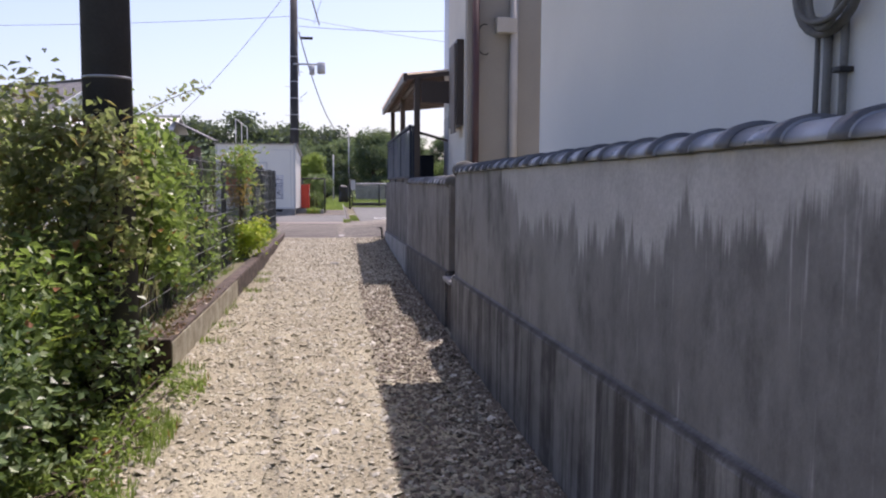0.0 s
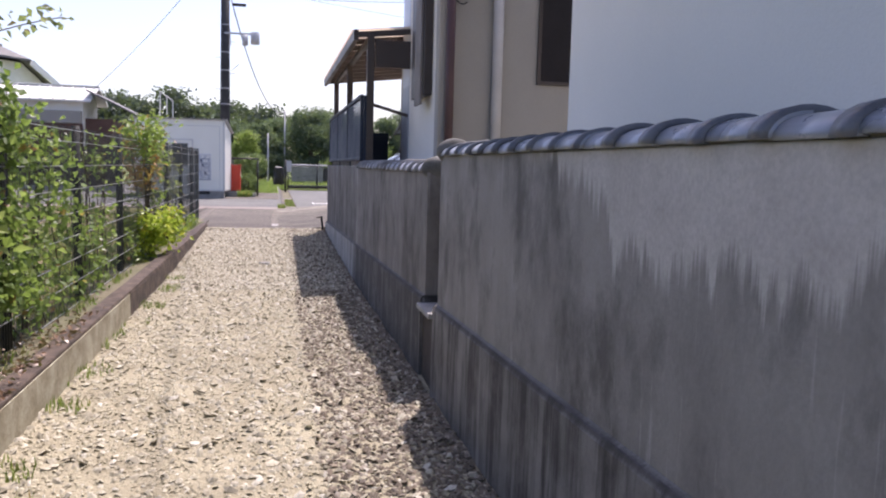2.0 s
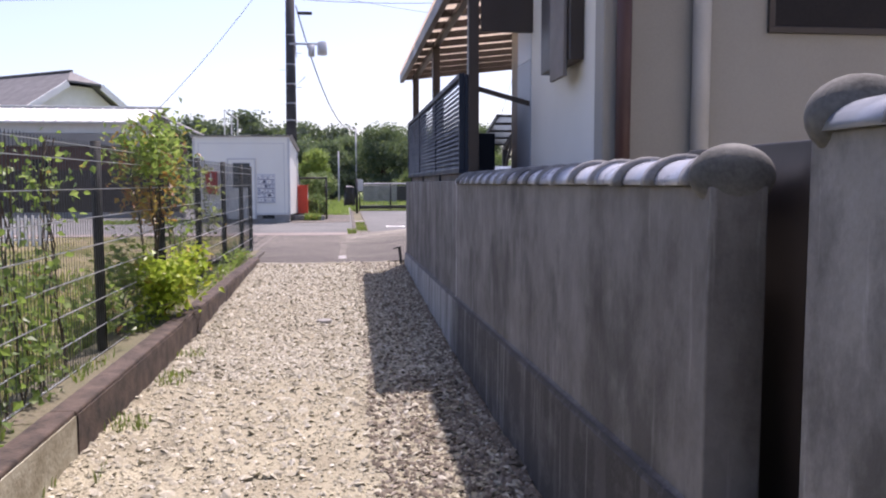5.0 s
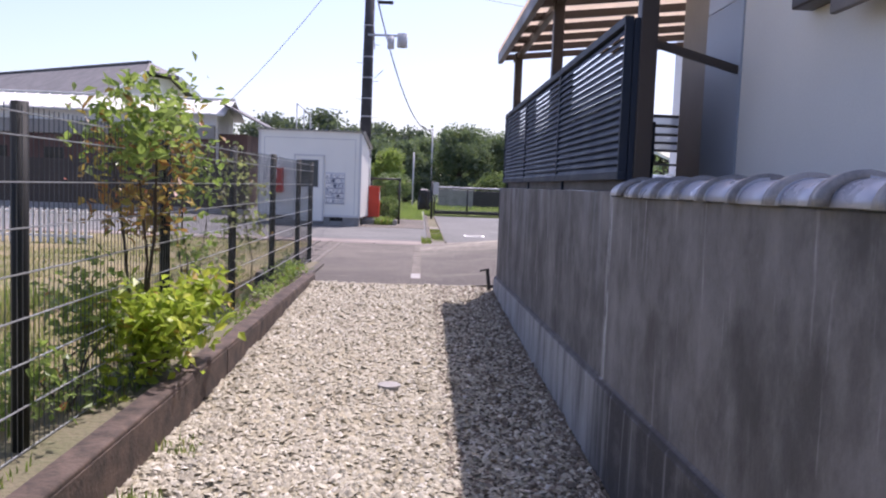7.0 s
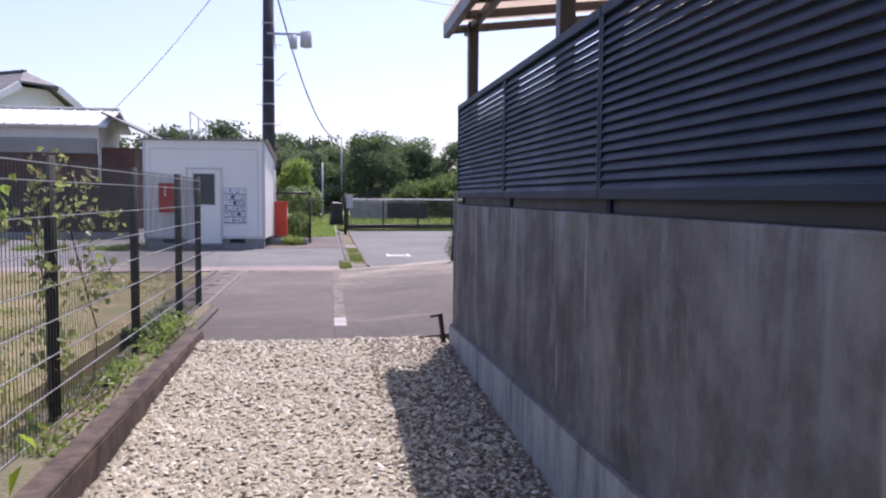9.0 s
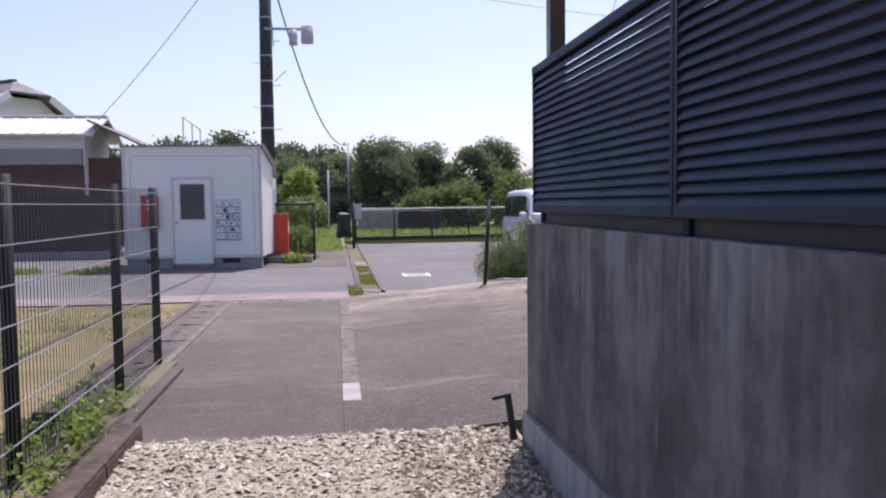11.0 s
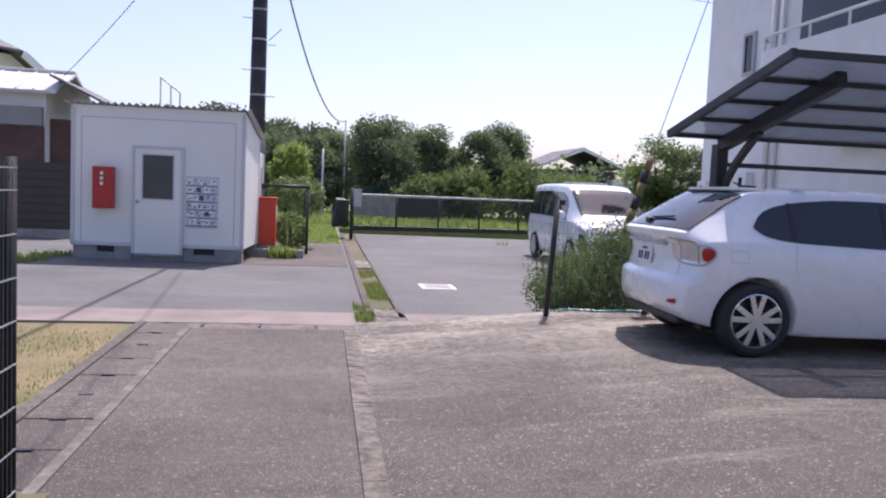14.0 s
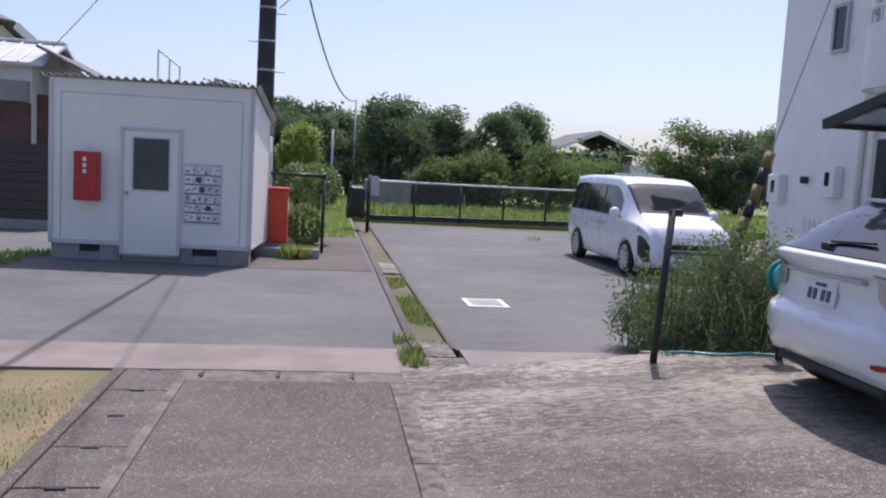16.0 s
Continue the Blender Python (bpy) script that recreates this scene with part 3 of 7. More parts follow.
sheet("lawn_strip", -9.0, -1.94, 17.0, 26.62, 30, 30, lambda x, y: rough(x, y, 0.03, 1.1) - 0.02, M_GRASSBED, 0.3, "patchy mown grass beside the drive", "grass")
sheet("yard_left", -40.0, -1.50, -14.0, 16.99, 60, 60, lambda x, y: rough(x, y, 0.03, 0.9) - 0.01, M_GRASSBED, 0.3, "rough grassy yard behind the wire fence", "yard")
sheet("field", -60.0, 80.0, 49.0, 140.0, 40, 40, lambda x, y: rough(x, y, 0.12, 0.3) - 0.08, M_FIELD, 0.4, "bright green field beyond the gate", "field")


# ---- boundary wall along the lane ----
def ledge_z(y):
    return 0.615 - 0.0215 * y


def wall_run(name, y0, y1, top, label):
    ob = thing(name, (1.43, y0, -0.3), label, "wall", kind="structure")
    bm = bmesh.new()
    box(bm, 1.35, 1.51, y0, y1, -0.3, top, 0.006)
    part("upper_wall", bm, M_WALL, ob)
    n = max(2, int((y1 - y0) / 0.5))
    bm = bmesh.new()
    for k in range(n):
        a, b = y0 + (y1 - y0) * k / n, y0 + (y1 - y0) * (k + 1) / n
        ring = [[bm.verts.new(c) for c in ((1.312, y, -0.35), (1.318, y, ledge_z(y) - 0.02), (1.328, y, ledge_z(y)), (1.352, y, ledge_z(y) + 0.012), (1.352, y, -0.35))] for y in (a, b)]
        for i in range(4):
            bm.faces.new((ring[0][i], ring[1][i], ring[1][i + 1], ring[0][i + 1]))
        for r in ring:
            bm.faces.new(r)
    bmesh.ops.remove_doubles(bm, verts=bm.verts, dist=0.0005)
    bmesh.ops.recalc_face_normals(bm, faces=bm.faces)
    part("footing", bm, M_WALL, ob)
    return ob


GATE_END = 8.04
wall_a = wall_run("wall_near", -13.0, 7.60, 1.410, "grey rendered boundary wall with black lichen streaks")
wall_b = wall_run("wall_middle", GATE_END, 12.82, 1.302, "grey rendered boundary wall with black lichen streaks")
wall_c = wall_run("wall_far", 12.824, 18.70, 1.327, "bare stained concrete wall carrying a slatted screen")
part("threshold", B(1.34, 1.62, 7.602, GATE_END - 0.002, -0.30, 0.36), M_BOARD_DARK, wall_a)
part("sill", B(1.29, 1.62, 7.602, GATE_END - 0.002, 0.362, 0.40, 0.008), M_CONC, wall_a, "pale worn concrete sill")
# added dark sheet: stands for the courtyard's shade seen through the gap
part("back_panel", B(1.60, 1.64, 7.3, 8.75, -0.3, 1.42, 0.004), M_BROWN, wall_a, "dark panel in place of the shaded courtyard behind the opening")


def cap_tiles(y0, y1, z, label, tile_m, collar_m, ends, rise):
    """Half-round ridge tiles lapped along the wall, each with a raised collar at its near end."""
    ob = thing("wall_coping", (1.43, y0, z), label, "coping")
    step = 0.262
    k = int((y1 - y0) / step)
    step = (y1 - y0) / k

    def half(r, r2, a, b, th=0.018):
        bm = bmesh.new()
        n = 12
        rows = []
        for y, rr in ((a, r), (b, r2)):
            rows.append([bm.verts.new((1.43 + rr * 1.30 * math.cos(math.pi * i / n), y, z + rr * rise * math.sin(math.pi * i / n))) for i in range(n + 1)])
            rows.append([bm.verts.new((1.43 + (rr - th) * 1.30 * math.cos(math.pi * i / n), y, z + (rr - th) * rise * math.sin(math.pi * i / n))) for i in range(n + 1)])
        o0, i0, o1, i1 = rows
        for i in range(n):
            bm.faces.new((o0[i], o0[i + 1], o1[i + 1], o1[i]))
            bm.faces.new((i0[i + 1], i0[i], i1[i], i1[i + 1]))
            bm.faces.new((o0[i + 1], o0[i], i0[i], i0[i + 1]))
            bm.faces.new((o1[i], o1[i + 1], i1[i + 1], i1[i]))
        for a_, b_, c_, d_ in ((o0[0], o1[0], i1[0], i0[0]), (o0[n], i0[n], i1[n], o1[n])):
            bm.faces.new((a_, b_, c_, d_))
        bmesh.ops.recalc_face_normals(bm, faces=bm.faces)
        return bm

    tile = part("tile", half(0.080, 0.074, y0, y0 + step + 0.01), tile_m, ob, smooth=True)
    collar = part("tile_collar", half(0.095, 0.090, y0 + 0.0, y0 + 0.058, 0.03), collar_m, ob, smooth=True)
    for me in (tile.data, collar.data):
        me.update()
    rnd = random.Random(int(y0 * 10))
    for i in range(1, k):
        for src in (tile, collar):
            o = src.copy()
            scene.collection.objects.link(o)
            o.matrix_basis = Matrix.Translation((rnd.uniform(-.003, .003), i * step, rnd.uniform(-.002, .003))) @ pose(0, 0, 0, 0, rnd.uniform(-1.5, 1.5), rnd.uniform(-.6, .6))
            o.parent = ob
    bm = B(1.36, 1.50, y0 + 0.02, y1 - 0.02, z - 0.03, z + 0.035)
    part("mortar_bed", bm, M_CONC, ob)
    for yy in ends:
        bm = bmesh.new()
        bmesh.ops.create_uvsphere(bm, u_segments=20, v_segments=12, radius=0.105)
        bmesh.ops.transform(bm, matrix=Matrix.Translation((1.43, yy, z + 0.025)) @ Matrix.Diagonal((1.12, 0.5, 0.80, 1)), verts=bm.verts)
        part("end_tile", bm, M_TILE_END, ob, "weathered rounded end tile", True)
    return ob


cap_tiles(-12.9, 7.54, 1.413, "blue-grey glazed ridge tiles capping the boundary wall", M_TILE, M_TILE_DARK, (7.56,), 0.80)
cap_tiles(GATE_END + 0.06, 12.80, 1.304, "pale blue-grey ridge tiles capping the boundary wall", M_TILE_PALE_SUNLIT, M_TILE_WORN, (GATE_END + 0.04,), 1.0)


# ---- slatted screen on the far wall ----
def louvre_screen():
    ob = thing("slatted_screen", (1.40, 13.0, 1.325), "dark grey aluminium screen of horizontal slats on the wall", "screen fence")
    y0, y1, z0, z1 = 12.84, 18.66, 1.390, 2.228
    ys = [y0 + 0.02, 14.77, 16.70, y1 - 0.02]
    for y in ys:
        part("post", B(1.425, 1.475, y - 0.025, y + 0.025, 1.329, z1 - 0.01, 0.004), M_LOUVRE, ob)
    part("base_board", B(1.44, 1.50, 12.85, 18.64, 1.329, 1.40), M_BROWN, ob, "dark brown base board")
    for a, b in ((y0, 14.765), (14.775, 16.695), (16.705, y1)):
        part("top_rail", B(1.375, 1.422, a, b, z1 - 0.045, z1, 0.004), M_LOUVRE, ob)
        part("bottom_rail", B(1.375, 1.422, a, b, z0, z0 + 0.045, 0.004), M_LOUVRE, ob)
        for y in (a + 0.012, b - 0.012):
            part("end_stile", B(1.378, 1.420, y - 0.012, y + 0.012, z0 + 0.045, z1 - 0.045), M_LOUVRE, ob)
        n = 18
        m = Matrix.Translation((1.398, (a + b) / 2, 0))
        first = None
        for i in range(n):
            z = z0 + 0.068 + (z1 - z0 - 0.136) * i / (n - 1)
            if first is None:
                bm = bmesh.new()
                crown = [(0.0345 * math.cos(q), 0.006 * math.sin(q)) for q in [math.pi * w / 6 for w in range(7)]] + [(-0.012, -0.002), (0.012, -0.002)]
                prism(bm, crown, 'y', -(b - a) / 2 + 0.024, (b - a) / 2 - 0.024)
                bm.transform(pose(0, 0, 0, 0, -57.5, 0))
                bm.transform(Matrix.Translation((1.398, (a + b) / 2, z)))
                first = part("slat", bm, M_LOUVRE, ob)
                z_first = z
            else:
                o = first.copy()
                scene.collection.objects.link(o)
                o.parent = ob
                o.matrix_basis = Matrix.Translation((0, 0, z - z_first))
    return ob


louvre_screen()


# ---- houses along the lane ----
def house_near():
    ob = thing("house", (5.0, -2.0, -0.3), "white rendered house with deep eaves behind the boundary wall", "house")
    part("wall", B(2.06, 8.0, -13.0, 7.28, -0.3, 4.5, 0.01), M_PLASTER, ob)
    bm = bmesh.new()
    prism(bm, [(1.50, 4.28), (1.50, 4.42), (5.0, 6.2), (8.6, 4.42), (8.6, 4.28)], 'y', -13.4, 7.75)
    part("roof", bm, M_ROOFGREY, ob)
    return ob


def house_mid():
    ob = thing("house", (4.5, 12.0, -0.3), "beige and white rendered house set back from the wall", "house")
    part("wall", B(2.03, 8.0, 11.10, 13.00, -0.3, 4.6, 0.008), M_PLASTER_GREY, ob)
    part("end_panel", B(2.024, 2.6, 13.002, 13.53, -0.3, 2.36, 0.006), M_STEELSHEET, ob, "smooth blue-grey sheet metal panel")
    # upper part of the panel, coloured paler for what it reflects
    part("end_panel", B(2.026, 2.6, 13.002, 13.53, 2.362, 4.55, 0.006), M_STEEL_REFLECTION, ob, "upper sheet metal panel with its pale reflection painted in")
    part("board_panel", B(2.12, 2.5, 13.532, 14.26, -0.3, 2.95, 0.006), M_BOARD, ob, "brown-grey boarded recess")
    part("facing", B(2.08, 8.0, 11.05, 11.10, -0.3, 4.55), M_BEIGE, ob, "beige rendered facing")
    part("corner_pilaster", B(1.99, 2.12, 10.93, 11.10, -0.3, 4.55, 0.01), M_BEIGE, ob)
    win = part("window", B(3.12, 4.60, 11.035, 11.05, 2.28, 3.75), M_BLIND, ob, "dark window with a blind drawn down")
    part("window_frame", B(3.08, 4.64, 11.02, 11.048, 2.24, 2.28, 0.004), M_BROWN, win)
    part("window_frame", B(3.08, 4.64, 11.02, 11.048, 3.75, 3.79, 0.004), M_BROWN, win)
    part("window_frame", B(3.08, 3.12, 11.02, 11.048, 2.28, 3.75, 0.004), M_BROWN, win)
    bm = R((2.10, 10.88, -0.3), (2.10, 10.88, 4.5), 0.045, seg=14)
    part("downpipe", bm, M_RUST, ob, "red-brown round downpipe", True)
    bm = R((2.63, 10.99, -0.3), (2.63, 10.99, 4.5), 0.055, seg=14)
    part("downpipe", bm, M_PIPE, ob, "beige round pipe", True)
    part("roof", B(2.0, 8.05, 10.9, 13.6, 4.552, 4.75, 0.01), M_ROOFGREY, ob)
    # shuttered side window and a meter box with its cable
    part("shutter_box", B(1.93, 2.028, 11.45, 12.25, 2.12, 3.3, 0.008), M_BROWN, ob, "brown shutter box")
    part("shutter_panel", B(1.90, 1.928, 11.50, 11.86, 2.02, 3.25, 0.006), M_SHUTTER, ob)
    part("meter_box", B(2.38, 2.66, 10.90, 11.045, 3.30, 3.50, 0.012), M_PIPE, ob, "beige meter box")
    bm = bmesh.new()
    pts = [(2.24 + 0.11 * math.cos(a), 11.0, 3.22 + 0.20 * math.sin(a)) for a in [math.pi * (0.4 + 1.25 * k / 12) for k in range(13)]]
    for a, b in zip(pts[:-1], pts[1:]):
        rod(bm, a, b, 0.008, seg=6)
    part("cable", bm, M_BLACK, ob)
    return ob


house_near()
shift(house_mid(), -0.03, -0.13)


# ---- carport behind the screen ----
def carport():
    ob = thing("carport", (2.2, 16.0, -0.3), "dark brown carport with a translucent sheet roof", "carport")
    for y in (13.06, 15.9, 18.78):
        part("post", B(1.455, 1.545, y - 0.045, y + 0.045, -0.3, 3.02, 0.006), M_BROWN, ob)
    for y in (13.9, 18.78):
        part("post", B(4.1, 4.19, y - 0.045, y + 0.045, -0.3, 3.3, 0.006), M_BROWN, ob)
    part("eave_beam", B(1.28, 1.34, 13.0, 19.15, 2.94, 3.07, 0.006), M_BROWN, ob)
    part("eave_beam", B(4.2, 4.26, 13.0, 19.15, 3.26, 3.38, 0.006), M_BROWN, ob)
    part("purlin", B(1.47, 1.53, 13.0, 19.1, 2.955, 3.02, 0.004), M_BROWN, ob)
    n = 10
    for k in range(n + 1):
        y = 13.04 + 6.06 * k / n
        bm = bmesh.new()
        beam(bm, (1.341, y, 3.01), (4.199, y, 3.33), 0.045, 0.07)
        part("rafter", bm, M_BROWN, ob)
        if k < n:
            bm = bmesh.new()
            a, b = y + 0.004, y + 6.06 / n - 0.004
            prism(bm, [(1.26, 3.066), (4.28, 3.405), (4.28, 3.410), (1.26, 3.071)], 'y', a, b)
            part("roof_sheet", bm, M_SHEET, ob, "beige translucent roof sheet")
    part("fascia", B(1.56, 2.02, 13.0, 13.05, 2.62, 2.96, 0.004), M_BROWN, ob)
    bm = bmesh.new()
    beam(bm, (1.54, 13.1, 2.16), (2.02, 13.1, 2.03), 0.03, 0.04)
    part("brace", bm, M_BROWN, ob)
    return ob


shift(carport(), 0.0, -0.19, -0.05)
part("gate_panel", B(1.53, 1.90, 14.0, 14.04, 0.1, 1.80, 0.006), M_LOUVRE, thing("side_gate", (1.7, 14.02, 0.1), "dark grey metal side gate beside the carport", "gate"))


# ---- wire fence along the lane ----
def wire_fence():
    ob = thing("wire_fence", (-1.40, 13.0, 0.0), "dark green welded wire mesh fence on a low kerb", "wire fence")
    ys = [21.60, 20.30, 18.32, 16.29, 14.29, 12.28, 10.27, 8.27, 6.50]
    top = 1.62
    for y in ys:
        part("post", R((-1.40, y, -0.05), (-1.40, y, top), 0.037, seg=12), M_FENCE, ob, smooth=True)
    for a, b in zip(ys[1:], ys[:-1]):
        verts, faces = [], []

        def bar(p, q, r):
            d = (Vector(q) - Vector(p)).normalized()
            u = d.orthogonal().normalized() * r
            v = d.cross(u)
            base = len(verts)
            for c in (p, q):
                for w in (u, v, -u, -v):
                    verts.append(tuple(Vector(c) + w))
            for i in range(4):
                faces.append((base + i, base + (i + 1) % 4, base + 4 + (i + 1) % 4, base + 4 + i))
        for z in (0.07, 0.27, 0.47, 0.67, 0.87, 1.07, 1.27, 1.47, 1.57):
            bar((-1.365, a, z), (-1.365, b, z), 0.0048)
            pydata("line_wire", verts, faces, M_WIRE_PALE, ob)
            verts, faces = [], []
        n = int((b - a) / 0.05)
        for i in range(n + 1):
            y = a + (b - a) * i / n
            bar((-1.365, y, 0.05), (-1.365, y, 1.60), 0.0025)
        pydata("mesh_panel", verts, faces, M_WIRE, ob)
    return ob


wire_fence()
kerb = thing("kerb", (-1.2, 13.0, -0.3), "mossy brown concrete kerb with soil along the top", "kerb", kind="structure")
for k, (a, b) in enumerate(((6.42, 10.4), (10.41, 14.4), (14.41, 18.4), (18.41, 19.2))):
    part("kerb_length", B(-1.13, -0.99, a, b, -0.4, 0.125 - 0.004 * k, 0.012), M_KERB, kerb)
    part("kerb_face", B(-0.988, -0.982, a + 0.01, b - 0.01, -0.4, 0.100 - 0.004 * k), M_KERBFACE if k == 0 else M_KERB, kerb, "pale mossy side face")
    part("kerb_length", B(-1.55, -1.14, a, b, -0.4, 0.06, 0.01), M_EARTH, kerb)
part("kerb_length", B(-1.24, -1.13, 19.21, 21.35, -0.4, 0.032, 0.01), M_SLAB, kerb)
part("kerb_length", B(-1.55, -1.245, 19.21, 21.7, -0.4, 0.02, 0.01), M_EARTH, kerb)
part("kerb_end", B(-1.55, -1.131, 6.42, 6.56, -0.4, 0.124, 0.012), M_KERB, kerb)


# ---- site hut ----
def site_hut():
    x0, x1, y0, y1 = -4.50, -1.47, 32.52, 34.25
    ob = thing("site_hut", (-3.0, 33.7, 0.0), "off-white steel site hut with a corrugated roof on concrete blocks", "shed")
    for a, b in ((x0 + 0.02, -4.06), (-3.76, -3.44), (-3.43, -2.55), (-2.54, -2.36), (-1.98, x1 - 0.02)):
        part("foundation_block", B(a, b, y0 + 0.03, y0 + 0.22, -0.12, 0.178, 0.008), M_CONC, ob)
    for a, b in ((-4.055, -3.765), (-2.355, -1.985)):
        part("vent_opening", B(a, b, y0 + 0.09, y0 + 0.20, 0.05, 0.176), M_BLACK, ob)
        part("vent_sill", B(a, b, y0 + 0.03, y0 + 0.22, -0.12, 0.048, 0.006), M_CONC, ob)
    for x in (x0 + 0.02, -3.9, -2.4, x1 - 0.42):
        part("foundation_block", B(x, x + 0.40, y1 - 0.22, y1 - 0.03, -0.12, 0.178, 0.008), M_CONC, ob)
    bm = bmesh.new()
    prism(bm, [(y0, 0.18), (y0, 2.66), (y1, 2.28), (y1, 0.18)], 'x', x0, x1)
    part("body", bm, M_SHED, ob)
    for a, b, c, d in ((x0 - 0.012, x0 + 0.06, y0 - 0.012, y0 + 0.06), (x1 - 0.06, x1 + 0.012, y0 - 0.012, y0 + 0.06), (x1 - 0.06, x1 + 0.012, y1 - 0.06, y1 + 0.012)):
        part("corner_trim", B(a, b, c, d, 0.17, 2.62 if c < 33 else 2.26, 0.004), M_SHEDTRIM, ob)
    for x in (x0 + 0.17, x1 - 0.17):
        part("panel_seam", B(x - 0.006, x + 0.006, y0 - 0.006, y0 + 0.002, 0.2, 2.45), M_GREYPAINT, ob)
    part("panel_seam", B(x0 + 0.17, x1 - 0.17, y0 - 0.006, y0 + 0.002, 2.444, 2.456), M_GREYPAINT, ob)
    part("base_rail", B(x0 - 0.01, -3.45, y0 - 0.012, y0 + 0.05, 0.165, 0.235, 0.004), M_SHEDTRIM, ob)
    part("base_rail", B(-2.53, x1 + 0.01, y0 - 0.012, y0 + 0.05, 0.165, 0.235, 0.004), M_SHEDTRIM, ob)
    # corrugated roof
    verts, faces = [], []
    n = 26 * 8
    for s in (0, 1):
        for j, (y, z) in enumerate(((y0 - 0.10, 2.70), (y1 + 0.12, 2.28))):
            for i in range(n + 1):
                x = x0 - 0.10 + (x1 - x0 + 0.2) * i / n
                verts.append((x, y, z + 0.022 * math.cos(2 * math.pi * i / 8) - 0.006 * s))
    w = n + 1
    for i in range(n):
        faces.append((i, i + 1, w + i + 1, w + i))
        faces.append((2 * w + i + 1, 2 * w + i, 3 * w + i, 3 * w + i + 1))
        faces.append((i + 1, i, 2 * w + i, 2 * w + i + 1))
        faces.append((w + i, w + i + 1, 3 * w + i + 1, 3 * w + i))
    r = pydata("roof", verts, faces, M_GREYPAINT, ob)
    door = part("door", B(-3.39, -2.59, y0 - 0.035, y0 - 0.005, 0.05, 1.93, 0.004), M_SHED, ob)
    for a, b, c, d in ((-3.44, -3.392, 0.04, 1.98), (-2.588, -2.54, 0.04, 1.98)):
        part("door_frame", B(a, b, y0 - 0.045, y0 + 0.02, c, d, 0.004), M_SHEDTRIM, door)
    part("door_frame", B(-3.391, -2.589, y0 - 0.045, y0 + 0.02, 1.932, 1.98, 0.004), M_SHEDTRIM, door)
    part("door_frame", B(-3.391, -2.589, y0 - 0.045, y0 + 0.02, 0.01, 0.048, 0.004), M_STEEL, door)
    part("window_pane", B(-3.25, -2.72, y0 - 0.040, y0 - 0.034, 1.04, 1.82), M_PANE, door, "dark grey glass pane")
    for a, b, c, d in ((-3.275, -3.25, 1.015, 1.845), (-2.72, -2.695, 1.015, 1.845), (-3.25, -2.72, 1.015, 1.04), (-3.25, -2.72, 1.82, 1.845)):
        part("glazing_bead", B(a, b, y0 - 0.044, y0 - 0.034, c, d), M_SHEDTRIM, door)
    bm = bmesh.new()
    rod(bm, (-3.33, y0 - 0.03, 0.98), (-3.33, y0 - 0.08, 0.98), 0.012)
    bmesh.ops.create_uvsphere(bm, u_segments=12, v_segments=8, radius=0.03, matrix=Matrix.Translation((-3.33, y0 - 0.09, 0.98)))
    part("door_knob", bm, M_STEEL, door, smooth=True)
    return ob


HUT = Matrix.Translation((-1.48, 33.21, 0.07)) @ pose(0, 0, 0, 0, 0, -4.0) @ Matrix.Scale(1.04, 4) @ Matrix.Translation((1.47, -32.52, 0))
hut = site_hut()
hut.matrix_basis = HUT @ hut.matrix_basis


# ---- plants ----
def leaf_mesh(rng, centres, size, flat=0.5, long=1.7, lean=None):
    """Folded pointed leaves at the centres: verts and faces."""
    n = len(centres)
    up = rng.normal(size=(n, 3))
    up[:, 2] = np.abs(up[:, 2]) + flat
    up /= np.linalg.norm(up, axis=1)[:, None]
    d = rng.normal(size=(n, 3))
    if lean is not None:
        d += lean
    d -= (d * up).sum(1)[:, None] * up
    d /= np.linalg.norm(d, axis=1)[:, None] + 1e-9
    s = np.cross(up, d)
    L = (size * rng.uniform(0.6, 1.3, n))[:, None]
    W = L / long / 2 * 1.1
    base, tip = centres - d * L / 2, centres + d * L / 2 - up * L * 0.12
    mid = centres - d * L * 0.08
    a, b = mid + s * W + up * L * 0.10, mid - s * W + up * L * 0.10
    v = np.stack([base, a, tip, b], 1).reshape(-1, 3)
    k = np.arange(n) * 4
    f = np.concatenate([np.stack([k, k + 1, k + 2], 1), np.stack([k, k + 2, k + 3], 1)])
    return v, f


def mesh_np(name, v, f, material, parent=None):
    me = bpy.data.meshes.new(name)
    if parent is not None:
        v = v - np.array(parent.matrix_basis.translation)
    me.from_pydata(v.tolist(), [], f.tolist())
    me.materials.append(material)
    ob = new(name, me)
    ob.parent = parent
    return ob


def clumps(rng, n, clumps_n, lo, hi, r):
    """Points gathered round random clump centres inside a box, with an uneven outline."""
    c = rng.uniform(lo, hi, (clumps_n, 3))
    pick = rng.integers(0, clumps_n, n)
    return c[pick] + rng.normal(size=(n, 3)) * r


def stems(bm, rng, base, tips, r=0.008):
    for t in tips:
        mid = (Vector(base) * 0.5 + Vector(t) * 0.5) + Vector((rng.normal() * 0.05, rng.normal() * 0.05, 0.06))
        rod(bm, base, mid, r, r * 0.8, 5)
        rod(bm, mid, t, r * 0.8, r * 0.4, 5)
    return bm


def shrub(at, lo, hi, n, k, r, size, mat, label, name="shrub", long=1.7, seed=1, category="shrub", flat=0.5):
    rng = np.random.default_rng(seed)
    ob = thing(name, at, label, category, name.replace("_", " ") + " plants")
    pts = clumps(rng, n, k, lo, hi, r)
    v, f = leaf_mesh(rng, pts, size, flat, long)
    mesh_np("foliage", v, f, mat, ob)
    tips = [tuple(rng.uniform(lo, hi)) for _ in range(max(5, k // 4))]
    part("branch", stems(bmesh.new(), rng, at, tips), M_BARK, ob)
    return ob


